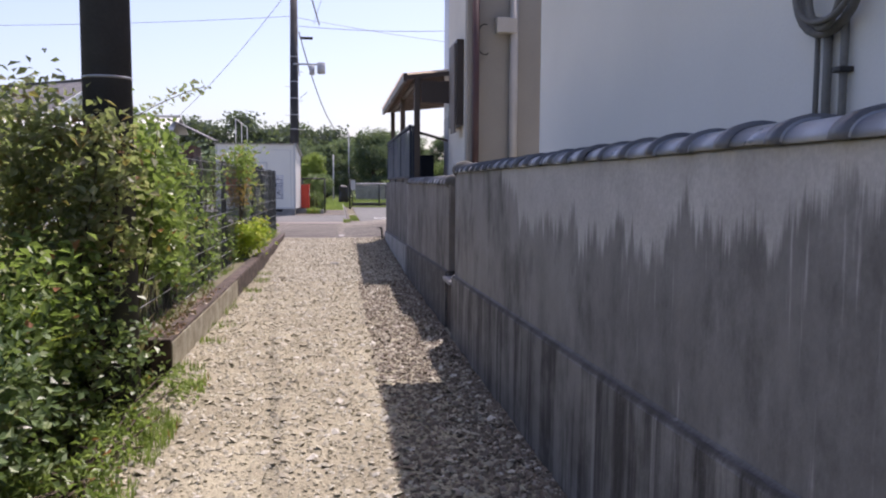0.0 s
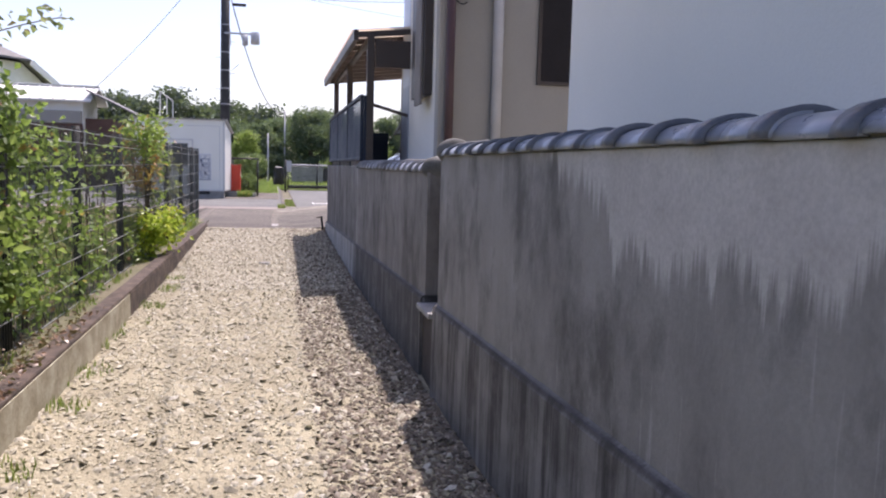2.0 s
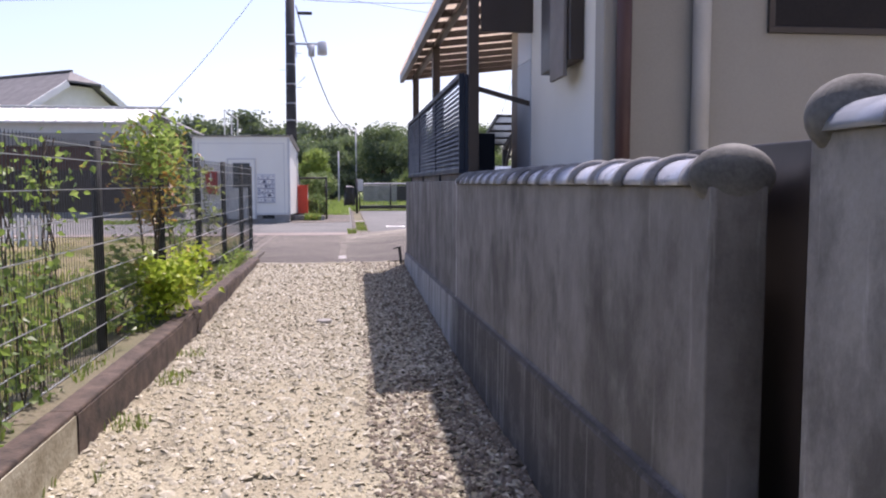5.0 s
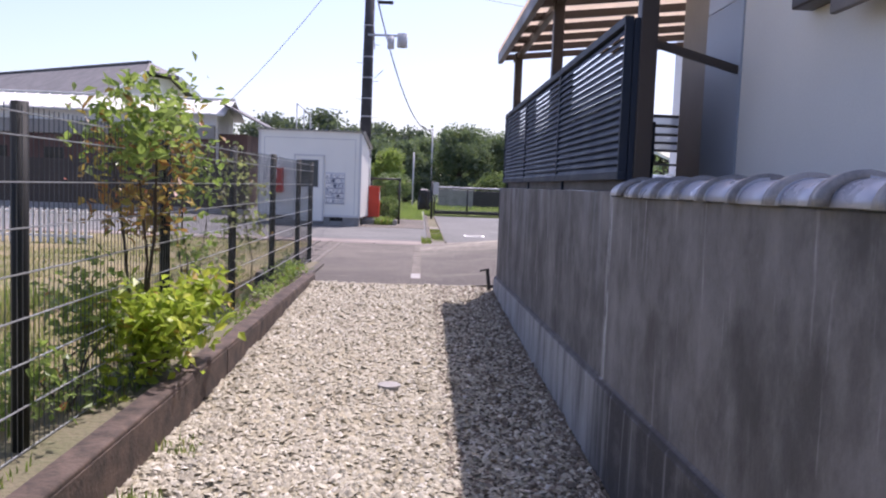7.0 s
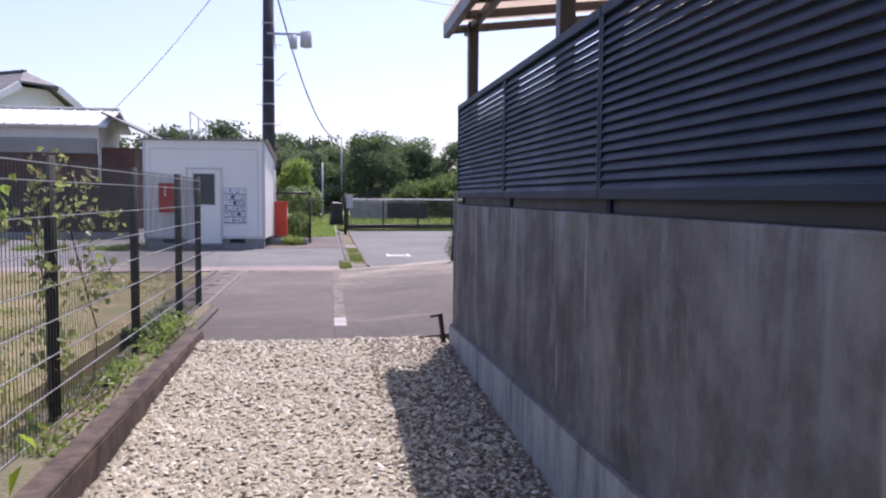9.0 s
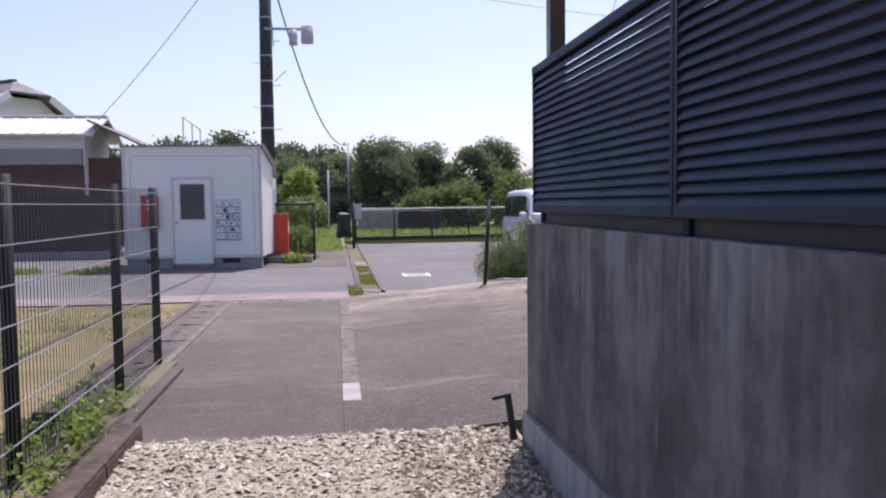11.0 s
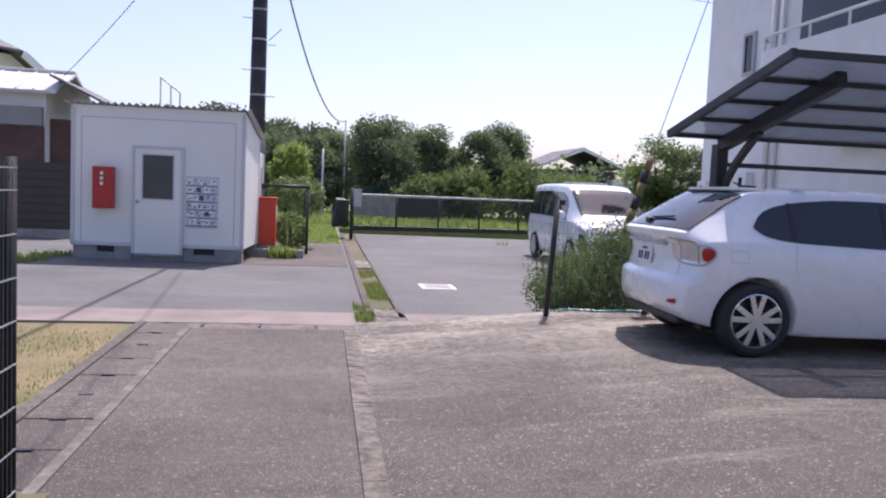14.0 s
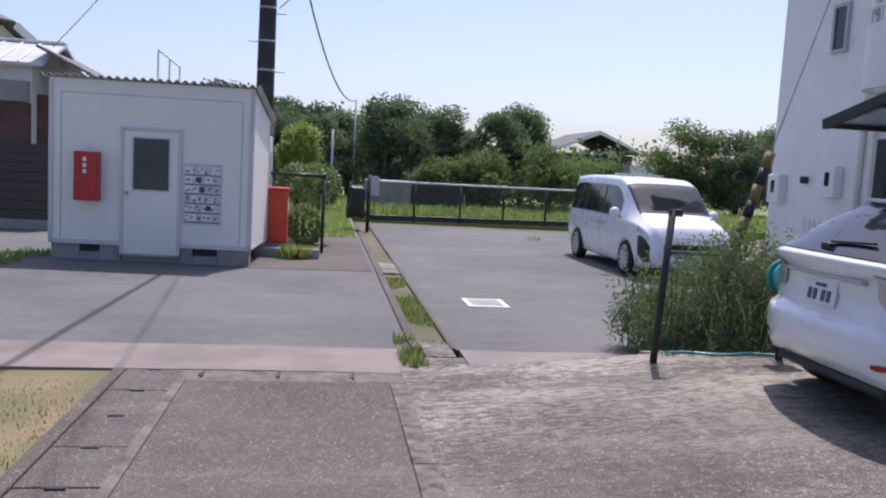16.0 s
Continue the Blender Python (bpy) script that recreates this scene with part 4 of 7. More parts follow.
def blades(rng, n, x0, x1, y0, y1, zf, h, w=0.006, lean=0.35):
    """Grass blades, each a narrow bent strip."""
    x, y = rng.uniform(x0, x1, n), rng.uniform(y0, y1, n)
    z = np.array([zf(a, b) for a, b in zip(x, y)])
    H = h * rng.uniform(0.4, 1.25, n)
    ang = rng.uniform(0, 2 * np.pi, n)
    dx, dy = np.cos(ang), np.sin(ang)
    bend = H * lean * rng.uniform(0.2, 1.6, n)
    px, py = -dy * w, dx * w
    b0 = np.stack([x - px, y - py, z], 1)
    b1 = np.stack([x + px, y + py, z], 1)
    m0 = np.stack([x - px * 0.8 + dx * bend * 0.35, y - py * 0.8 + dy * bend * 0.35, z + H * 0.6], 1)
    m1 = np.stack([x + px * 0.8 + dx * bend * 0.35, y + py * 0.8 + dy * bend * 0.35, z + H * 0.6], 1)
    tp = np.stack([x + dx * bend, y + dy * bend, z + H], 1)
    v = np.stack([b0, b1, m1, m0, tp], 1).reshape(-1, 3)
    k = np.arange(n) * 5
    f = np.concatenate([np.stack([k, k + 1, k + 2], 1), np.stack([k, k + 2, k + 3], 1), np.stack([k + 3, k + 2, k + 4], 1)])
    return v, f


def grass(name, n, x0, x1, y0, y1, zf, h, mat, label, seed, w=0.006, keep=None):
    rng = np.random.default_rng(seed)
    v, f = blades(rng, n, x0, x1, y0, y1, zf, h, w)
    if keep is not None:
        ok = np.array([noise.noise((a * keep[0], b * keep[0], seed * 1.7)) > keep[1] for a, b in v[::5, :2]])
        idx = np.where(ok)[0]
        v = v.reshape(-1, 5, 3)[idx].reshape(-1, 3)
        k = np.arange(len(idx)) * 5
        f = np.concatenate([np.stack([k, k + 1, k + 2], 1), np.stack([k, k + 2, k + 3], 1), np.stack([k + 3, k + 2, k + 4], 1)])
    return tagged(mesh_np(name, v, f, mat), label, "grass", kind="stuff")


def tree(at, h, rad, mat, label, seed, leaves=4200, size=0.20, base=0.25, name="tree", flat=0.5):
    rng = np.random.default_rng(seed)
    ob = thing(name, at, label, "tree", name.replace("_", " ") + "s beyond the drive")
    x, y, z = at
    bm = bmesh.new()
    rod(bm, (x, y, z - 0.2), (x + rng.normal() * 0.1, y, z + h * 0.55), 0.05 * h ** 0.8, 0.03 * h ** 0.8, 9)
    k = 34
    th, ph = rng.uniform(0, 2 * np.pi, k), rng.uniform(-0.9, 1.0, k)
    rr = rad * rng.uniform(0.25, 0.78, k)
    cz = z + h * (base + 1) / 2 + ph * h * (1 - base) / 2 * 0.80
    sh = np.sqrt(np.clip(1 - (ph * 0.9) ** 2, 0.08, 1))
    cs = np.stack([x + np.cos(th) * rr * sh, y + np.sin(th) * rr * sh, cz], 1)
    for c in cs[:9]:
        rod(bm, (x, y, z + h * (0.3 + 0.25 * rng.random())), tuple(c), 0.012 * h, 0.004 * h, 6)
    part("trunk", bm, M_BARK, ob)
    pick = rng.integers(0, k, leaves)
    q = rng.normal(size=(leaves, 3))
    q *= (rng.uniform(0.35, 1.0, leaves) / np.linalg.norm(q, axis=1))[:, None]
    pts = cs[pick] + q * rad * np.array([0.44, 0.44, 0.34]) * rng.uniform(0.7, 1.25, k)[pick][:, None]
    v, f = leaf_mesh(rng, pts, size, flat, 1.5)
    mesh_np("crown", v, f, mat, ob)
    return ob


# the overgrown near side of the lane
shrub((-1.7, 3.9, -0.12), (-2.5, 2.6, 0.0), (-0.98, 5.5, 0.62), 15000, 170, 0.09, 0.058, L_DARK, "dense glossy dark green shrub at the lane's edge", "evergreen_shrub", 1.6, 11)
shrub((-1.6, 4.8, -0.12), (-2.6, 3.6, 0.35), (-1.12, 5.6, 0.92), 7500, 110, 0.10, 0.066, L_MID, "mid-green leafy shrub mixed with dry stalks", "leafy_shrub", 2.0, 12)
shrub((-2.1, 5.6, -0.1), (-3.4, 4.6, 0.8), (-1.45, 6.6, 1.95), 8500, 110, 0.13, 0.062, L_FADED, "tall faded shrub with reddish twigs round a pole", "tall_shrub", 1.9, 13)
shrub((-2.7, 4.0, -0.1), (-4.2, 2.2, 0.2), (-2.0, 6.4, 2.25), 9500, 95, 0.15, 0.07, L_MID, "tall green hedge plants beside the lane", "hedge_plant", 1.8, 14)
shrub((-2.2, 1.2, -0.1), (-3.2, -2.5, 0.0), (-1.5, 2.4, 0.9), 3500, 50, 0.13, 0.08, L_DARK, "dark green shrub at the lane's edge", "evergreen_shrub", 1.6, 15)


shrub((-1.2, 5.2, 0.0), (-1.62, 4.95, 0.85), (-0.92, 5.3, 1.62), 2400, 44, 0.07, 0.07, L_FADED, "faded climber wrapped round the pole", "pole_climber", 1.9, 16)
shrub((-1.2, 5.9, 0.0), (-1.45, 5.75, 0.75), (-0.95, 6.6, 1.78), 2300, 44, 0.08, 0.08, L_MID, "leafy green climber beside the pole", "pole_climber", 1.7, 17)
shrub((-0.95, 4.2, -0.14), (-1.2, 1.4, -0.13), (-0.72, 6.0, 0.02), 2600, 90, 0.06, 0.05, L_MID, "low green weeds at the edge of the gravel", "low_weeds", 2.4, 18, "weeds")


def blade_plant(at, n, h, mat, label, seed, width=0.022, name="strap_leaf_plant"):
    """A clump of long arching strap leaves."""
    rng = np.random.default_rng(seed)
    ob = thing(name, at, label, "plant", "strap-leaved plants at the kerb end")
    vs, fs = [], []
    for _ in range(n):
        a, L = rng.uniform(0, 2 * np.pi), h * rng.uniform(0.6, 1.2)
        d = np.array([np.cos(a), np.sin(a), 0])
        s = np.array([-np.sin(a), np.cos(a), 0]) * width * rng.uniform(0.6, 1.1)
        o = np.array(at) + rng.normal(size=3) * np.array([0.08, 0.12, 0])
        reach = rng.uniform(0.35, 0.9)
        k = len(vs)
        for i in range(7):
            t = i / 6
            p = o + d * L * reach * t ** 1.3 + np.array([0, 0, L * (t - 0.55 * reach * t * t * 1.3)])
            w = s * (1 - t) ** 0.6 * min(1, 0.5 + t * 3)
            vs += [p - w, p + w]
        fs += [(k + 2 * i, k + 2 * i + 1, k + 2 * i + 3, k + 2 * i + 2) for i in range(6)]
    pydata("foliage", [tuple(v) for v in vs], fs, mat, ob)
    return ob


for i, (x, y, h, mt) in enumerate(((-1.45, 5.2, 0.75, L_LIME), (-1.55, 3.9, 0.95, L_LIME), (-1.75, 3.5, 1.0, L_RED), (-1.22, 5.75, 0.6, L_DRY), (-1.62, 4.5, 0.8, L_GRASS), (-1.30, 5.95, 0.55, L_DRY), (-1.9, 5.0, 0.95, L_GRASS), (-1.28, 6.25, 0.42, L_DRY), (-1.5, 5.75, 0.6, L_LIME))):
    blade_plant((x, y, 0.0), 26, h, mt, "arching strap-leaved plant at the kerb end" if mt is not L_DRY else "half-dried strap-leaved plant at the kerb end", 30 + i)


def vine(at, lo, hi, n, k, seed, mat, label, size=0.07, r=0.10):
    """A climber hanging in the wire fence."""
    rng = np.random.default_rng(seed)
    ob = thing("climbing_vine", at, label, "vine", "climbers on the wire fence")
    pts = clumps(rng, n, k, lo, hi, r)
    pts[:, 0] = np.clip(pts[:, 0], -1.75, -1.22)
    v, f = leaf_mesh(rng, pts, size, 0.2, 1.35, np.array([0.3, 0, -0.6]))
    mesh_np("foliage", v, f, mat, ob)
    bm = bmesh.new()
    for _ in range(9 if n > 800 else 3):
        y = rng.uniform(lo[1], hi[1])
        p = Vector((-1.40, y, 0.05))
        rod(bm, (-1.40, lo[1] - 0.02, 0.045), (-1.40, y + 0.004, 0.055), 0.006, seg=5)
        while p.z < hi[2] - 0.1:
            q = p + Vector((rng.normal() * 0.02, rng.normal() * 0.10, 0.22))
            q.x = min(max(q.x, -1.44), -1.36)
            rod(bm, p, q, 0.005, seg=5)
            p = q
    part("stem", bm, M_BARK, ob)
    return ob


vine((-1.42, 7.4, 0.05), (-1.6, 6.5, 0.45), (-1.28, 8.3, 1.82), 4600, 52, 41, L_VINE, "leafy green climber smothering the wire fence", 0.062, 0.085)
vine((-1.42, 9.2, 0.05), (-1.55, 8.3, 0.15), (-1.32, 10.0, 1.62), 1500, 30, 42, L_VINE, "leafy green climber on the wire fence", 0.060)
vine((-1.42, 11.0, 0.05), (-1.5, 10.2, 0.1), (-1.36, 11.6, 1.5), 900, 22, 43, L_VINE, "sparse climber on the wire fence", 0.052)
vine((-1.42, 16.6, 0.05), (-1.5, 16.0, 0.2), (-1.38, 17.6, 1.6), 430, 14, 44, L_FADED, "sparse climber with pale leaves on the wire fence", 0.055, 0.07)
vine((-1.42, 15.0, 0.05), (-1.5, 14.6, 0.2), (-1.36, 15.6, 1.55), 520, 14, 45, L_VINE, "sparse climber on the wire fence", 0.055, 0.08)
rng0 = np.random.default_rng(46)
nandina = thing("red_tipped_shrub", (-1.40, 13.75, 0.1), "slender shrub with green top and reddish leaves by the fence", "shrub")
pts = clumps(rng0, 620, 24, (-1.62, 13.3, 1.35), (-1.15, 14.3, 1.98), 0.08)
v, f = leaf_mesh(rng0, pts, 0.085, 0.4, 2.2)
mesh_np("top_foliage", v, f, L_MID, nandina)
pts = clumps(rng0, 560, 24, (-1.55, 13.2, 0.95), (-1.2, 14.6, 1.72), 0.08)
v, f = leaf_mesh(rng0, pts, 0.075, 0.2, 2.2)
mesh_np("red_foliage", v, f, L_RED, nandina)
part("stem", stems(bmesh.new(), rng0, (-1.40, 13.75, 0.05), [(-1.5, 13.5, 1.7), (-1.3, 13.8, 1.8), (-1.4, 14.1, 1.6), (-1.35, 13.6, 1.4)], 0.011), M_BARK, nandina)
shrub((-1.28, 13.55, 0.1), (-1.45, 13.15, 0.20), (-0.98, 14.05, 0.60), 1300, 34, 0.075, 0.085, L_LIME, "bright lime green bush spilling over the kerb", "lime_bush", 1.9, 47)
shrub((-1.45, 12.9, 0.05), (-1.75, 12.3, 0.1), (-1.36, 13.7, 0.75), 800, 22, 0.08, 0.06, L_MID, "loose green undergrowth behind the wire fence", "undergrowth", 1.9, 48)
# long shoot of a climber against the sky
shoot = thing("climber_shoot", (-1.6, 7.2, 1.7), "long arching climber shoot with small leaves", "vine")
rng1 = np.random.default_rng(49)
line = [Vector((-1.55 + 0.55 * t, 7.2 + 1.0 * t, 1.75 + 0.62 * t - 0.15 * t * t)) for t in [k / 14 for k in range(15)]]
bm = bmesh.new()
for a, b in zip(line[:-1], line[1:]):
    rod(bm, a, b, 0.004, seg=5)
part("stem", bm, M_BARK, shoot)
pts = np.array([tuple(p) for p in line for _ in range(7)]) + rng1.normal(size=(105, 3)) * 0.045
v, f = leaf_mesh(rng1, pts, 0.06, 0.3, 1.8)
mesh_np("foliage", v, f, L_FADED, shoot)

# dead leaves lying on the soil behind the kerb
rngl = np.random.default_rng(81)
pts = np.stack([rngl.uniform(-1.5, -1.0, 620), 6.45 + 3.2 * rngl.beta(1.0, 1.8, 620), rngl.uniform(0.125, 0.15, 620)], 1)
pts[:, 2] -= np.where(pts[:, 0] < -1.15, 0.055, 0.0)
v, f = leaf_mesh(rngl, pts, 0.05, 0.95, 1.9)
tagged(mesh_np("leaf_litter", v, f, L_LITTER), "brown dead leaves on the kerb and soil", "leaf litter", kind="stuff")

# grasses
grass("grass_verge", 6500, -1.30, -0.66, 1.2, 6.2, lambda x, y: -0.14, 0.09, L_MID, "long grass at the edge of the gravel", 51, 0.004, (2.2, -0.05))
grass("grass_verge_low", 2500, -1.06, -0.75, 6.4, 13.0, lambda x, y: -0.14, 0.07, L_GRASS, "low weeds in the gravel along the kerb", 52, 0.005, (2.6, 0.12))
grass("kerb_weeds", 3000, -1.5, -1.24, 6.6, 19.8, lambda x, y: 0.05, 0.07, L_GRASS, "weeds on the soil behind the kerb", 53, 0.005, (1.8, 0.0))
grass("kerb_weeds_far", 1500, -1.5, -1.16, 17.0, 20.6, lambda x, y: 0.0, 0.045, L_MID, "small green weeds by the fence foot", 54, 0.006, (2.0, 0.0))
shrub((-1.45, 19.4, 0.0), (-1.52, 18.2, 0.02), (-1.25, 20.0, 0.20), 700, 30, 0.05, 0.06, L_MID, "small leafy weeds at the fence end", "low_weeds", 2.0, 19, "weeds")
shrub((-1.3, 17.5, 0.0), (-1.42, 15.5, 0.06), (-1.15, 19.9, 0.14), 700, 50, 0.04, 0.05, L_MID, "small leafy weeds on the kerb", "low_weeds", 2.0, 20, "weeds")
grass("lawn_grass", 30000, -7.0, -1.95, 17.2, 26.3, lambda x, y: -0.03, 0.030, L_DRY, "short dry and green lawn grass", 55, 0.004)
grass("lawn_grass_green", 14000, -6.0, -1.95, 17.2, 26.3, lambda x, y: -0.03, 0.042, L_GRASS, "short green lawn grass", 56, 0.004, (1.1, 0.08))
grass("yard_grass", 22000, -6.5, -1.52, 6.5, 17.0, lambda x, y: -0.02, 0.10, L_DRY, "rough grass behind the wire fence", 57, 0.005, (0.6, -0.2))
grass("yard_weeds", 9000, -4.5, -1.52, 6.5, 17.0, lambda x, y: -0.02, 0.28, L_GRASS, "tall green weeds behind the wire fence", 58, 0.006, (0.9, 0.1))
grass("drain_grass", 1700, 0.68, 0.96, 27.7, 32.5, lambda x, y: -0.035, 0.075, L_GRASS, "grass growing in the drain", 59, 0.006, (1.3, -0.02))
grass("drain_grass_edge", 900, 0.42, 0.64, 26.5, 28.6, lambda x, y: -0.02, 0.12, L_GRASS, "grass tufts beside the drain", 60, 0.006, (3.0, 0.2))
grass("field_grass", 30000, -8, 26, 49.0, 62.0, lambda x, y: -0.1, 0.34, L_MEADOW, "tall bright grass in the field", 61, 0.03)
grass("lawn_path_grass", 5000, -1.5, 0.45, 39.25, 48.5, lambda x, y: 0.01, 0.08, L_MEADOW, "short bright grass beyond the path", 66, 0.012)
grass("drive_edge_grass", 400, 4.6, 5.4, 40.6, 41.8, lambda x, y: -0.02, 0.16, L_DRY, "dry grass along the drive", 62, 0.01, (0.8, 0.1))

# weeds beside the parked car
weeds = thing("tall_weeds", (3.1, 26.9, 0.0), "tall feathery green weeds behind the parked car", "weeds")
rng2 = np.random.default_rng(63)
v, f = blades(rng2, 500, 2.7, 4.4, 26.6, 27.8, lambda x, y: 0.02, 0.85, 0.004, 0.8)
mesh_np("stalks", v, f, L_FAR2, weeds)
for n, mt, r in ((9000, L_FAR, 0.075), (4200, L_FAR2, 0.06)):
    c = np.stack([rng2.uniform(2.62, 4.4, 210), rng2.uniform(26.65, 27.8, 210), rng2.beta(1.3, 1.6, 210)], 1)
    c[:, 2] = 0.05 + c[:, 2] * (0.55 + 0.65 * np.clip((c[:, 0] - 2.6) / 0.9, 0, 1))
    pts = c[rng2.integers(0, 210, n)] + rng2.normal(size=(n, 3)) * np.array([r, r, r * 1.5])
    v, f = leaf_mesh(rng2, pts, 0.075, 0.1, 5.0, np.array([0, 0, 0.9]))
    mesh_np("foliage", v, f, mt, weeds)
stalk = bmesh.new()
for _ in range(46):
    x, y = rng2.uniform(2.65, 4.35), rng2.uniform(26.65, 27.7)
    rod(stalk, (x, y, -0.02), (x + rng2.normal() * 0.12, y + rng2.normal() * 0.08, rng2.uniform(0.6, 1.05)), 0.006, 0.003, 5)
part("stem", stalk, M_BARK, weeds)

shift(weeds, 0.12, 0.25)
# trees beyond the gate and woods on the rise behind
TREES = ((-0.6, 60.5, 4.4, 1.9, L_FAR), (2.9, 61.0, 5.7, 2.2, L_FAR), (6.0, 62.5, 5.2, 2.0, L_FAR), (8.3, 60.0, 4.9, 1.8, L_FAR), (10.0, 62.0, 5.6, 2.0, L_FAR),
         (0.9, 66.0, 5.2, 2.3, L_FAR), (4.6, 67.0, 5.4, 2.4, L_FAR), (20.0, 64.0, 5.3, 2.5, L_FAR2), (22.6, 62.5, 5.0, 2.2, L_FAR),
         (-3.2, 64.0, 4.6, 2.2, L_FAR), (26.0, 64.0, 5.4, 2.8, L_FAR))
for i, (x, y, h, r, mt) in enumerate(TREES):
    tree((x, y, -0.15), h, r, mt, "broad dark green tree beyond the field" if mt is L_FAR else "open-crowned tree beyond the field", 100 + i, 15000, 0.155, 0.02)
for i, (x, y, h, r) in enumerate(((7.2, 57.5, 3.0, 1.8), (10.2, 57.0, 3.3, 2.0), (12.6, 57.5, 2.7, 1.7), (4.9, 58.0, 2.4, 1.5))):
    tree((x, y, -0.15), h, r, L_FAR2, "leafy bush at the foot of the trees", 130 + i, 6500, 0.15, 0.0, "bush")
tree((-1.2, 47.0, 0.0), 2.95, 0.95, L_GARDEN, "rounded light green garden tree", 140, 5200, 0.11, 0.25, "garden_tree")
rng3 = np.random.default_rng(150)
c = np.stack([rng3.uniform(-150, 12, 420), rng3.uniform(186, 206, 420), rng3.beta(1.8, 1.0, 420)], 1)
c[:, 2] *= 14.6 + 1.1 * np.sin(c[:, 0] * 0.17) + 1.0 * np.sin(c[:, 0] * 0.53 + 1.0) - 0.10 * np.clip(c[:, 0] + 8, 0, 30)
pts = c[rng3.integers(0, 420, 72000)] + rng3.normal(size=(72000, 3)) * np.array([1.7, 1.7, 0.8])
v, f = leaf_mesh(rng3, pts, 0.85, 0.5, 1.4)
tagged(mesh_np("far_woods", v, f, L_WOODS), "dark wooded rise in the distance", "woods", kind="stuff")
c = np.stack([rng3.uniform(-12, 60, 190), rng3.uniform(72, 100, 190), rng3.uniform(-0.5, 4.2, 190)], 1)
pts = c[rng3.integers(0, 190, 16000)] + rng3.normal(size=(16000, 3)) * np.array([1.0, 1.0, 0.5])
v, f = leaf_mesh(rng3, pts, 0.45, 0.5, 1.4)
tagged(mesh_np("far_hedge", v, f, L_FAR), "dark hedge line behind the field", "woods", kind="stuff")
# round clipped bushes beside the hut
for i, (x, y, z, r) in enumerate(((-0.72, 36.2, 0.15, 0.42), (-0.45, 37.5, 0.85, 0.5), (-0.95, 38.2, 0.9, 0.45))):
    rr = np.random.default_rng(160 + i)
    d = rr.normal(size=(1500, 3))
    d /= np.linalg.norm(d, axis=1)[:, None]
    pts = np.array([x, y, z + r * 0.8]) + d * r * rr.uniform(0.72, 1.03, 1500)[:, None]
    pts = pts[pts[:, 2] > 0.02]
    v, f = leaf_mesh(rr, pts, 0.08, 0.4, 1.6)
    bsh = thing("clipped_bush", (x, y, 0.0), "rounded clipped dark bush in the hut's garden", "bush", "clipped bushes by the hut")
    mesh_np("foliage", v, f, L_DARK, bsh)
    part("trunk", R((x, y, -0.1), (x, y, z + r), 0.04, 0.03), M_BARK, bsh)


# ---- hut fittings and garden ----
extinguisher = thing("extinguisher_box", (-3.90, 32.45, 0.84), "red fire extinguisher box on the hut wall", "extinguisher box")
part("body", B(-4.075, -3.735, 32.32, 32.515, 0.84, 1.575, 0.012), M_RED, extinguisher)
for k, z in enumerate((1.46, 1.37, 1.28)):
    part("letter", B(-3.94, -3.885, 32.312, 32.322, z - 0.03, z + 0.03, 0.004), M_WHITE, extinguisher, "small white character")
extinguisher.matrix_basis = HUT @ extinguisher.matrix_basis
board = thing("notice_board", (-2.22, 32.5, 0.56), "pale printed notice board on the hut wall", "notice board")
part("panel", B(-2.50, -1.93, 32.496, 32.512, 0.55, 1.475, 0.003), M_PAPER, board)
rngb = random.Random(5)
for r in range(6):
    z = 1.40 - r * 0.145
    x = -2.48
    while x < -2.0:
        w = rngb.choice((0.06, 0.08, 0.11))
        e = min(x + w, -1.95)
        if rngb.random() < 0.55:
            part("paper_slip", B(x, e, 32.4905, 32.4955, z - 0.075, z + 0.035), M_WHITE, board)
        for _ in range(2):
            a = x + rngb.uniform(0.0, 0.5) * (e - x)
            zz = z - rngb.uniform(-0.01, 0.06)
            part("print_bar", B(a, min(a + rngb.uniform(0.012, 0.04), e), 32.487, 32.4925, zz - rngb.uniform(0.006, 0.02), zz + 0.012), M_INK, board)
        x += w + 0.016
    if r in (1, 2, 4):
        part("print_block", B(-2.36 + 0.05 * r, -2.28 + 0.05 * r, 32.484, 32.4865, z - 0.06, z + 0.02), M_INK, board)
    part("row_rule", B(-2.49, -1.94, 32.4925, 32.4955, z - 0.104, z - 0.088), M_INK, board)
board.matrix_basis = HUT @ board.matrix_basis
cabinet = thing("red_cabinet", (-1.23, 35.2, 0.0), "orange-red steel hose cabinet beside the hut", "cabinet")
part("body", B(-1.45, -0.99, 35.0, 35.5, 0.22, 1.20, 0.012), M_REDOX, cabinet)
part("lid", B(-1.47, -0.97, 34.98, 35.52, 1.205, 1.235, 0.006), M_REDOX, cabinet)
part("base", B(-1.43, -1.01, 35.03, 35.47, 0.0, 0.215, 0.006), M_CONC, cabinet)
part("label_plate", B(-0.988, -0.984, 35.1, 35.3, 0.75, 1.05), M_WHITE, cabinet)
frame_ob = thing("pipe_rail", (-0.8, 35.4, 0.0), "dark steel pipe rail beside the hut", "rail")
for x in (-1.30, -0.34):
    part("post", R((x, 35.6, -0.05), (x, 35.6, 1.47), 0.03), M_BLACK, frame_ob, smooth=True)
part("top_bar", R((-1.34, 35.6, 1.485), (-0.30, 35.6, 1.485), 0.035), M_BLACK, frame_ob, smooth=True)
bed = thing("planter_edging", (-0.9, 35.0, 0.0), "low concrete edging of a small garden bed", "edging", kind="structure")
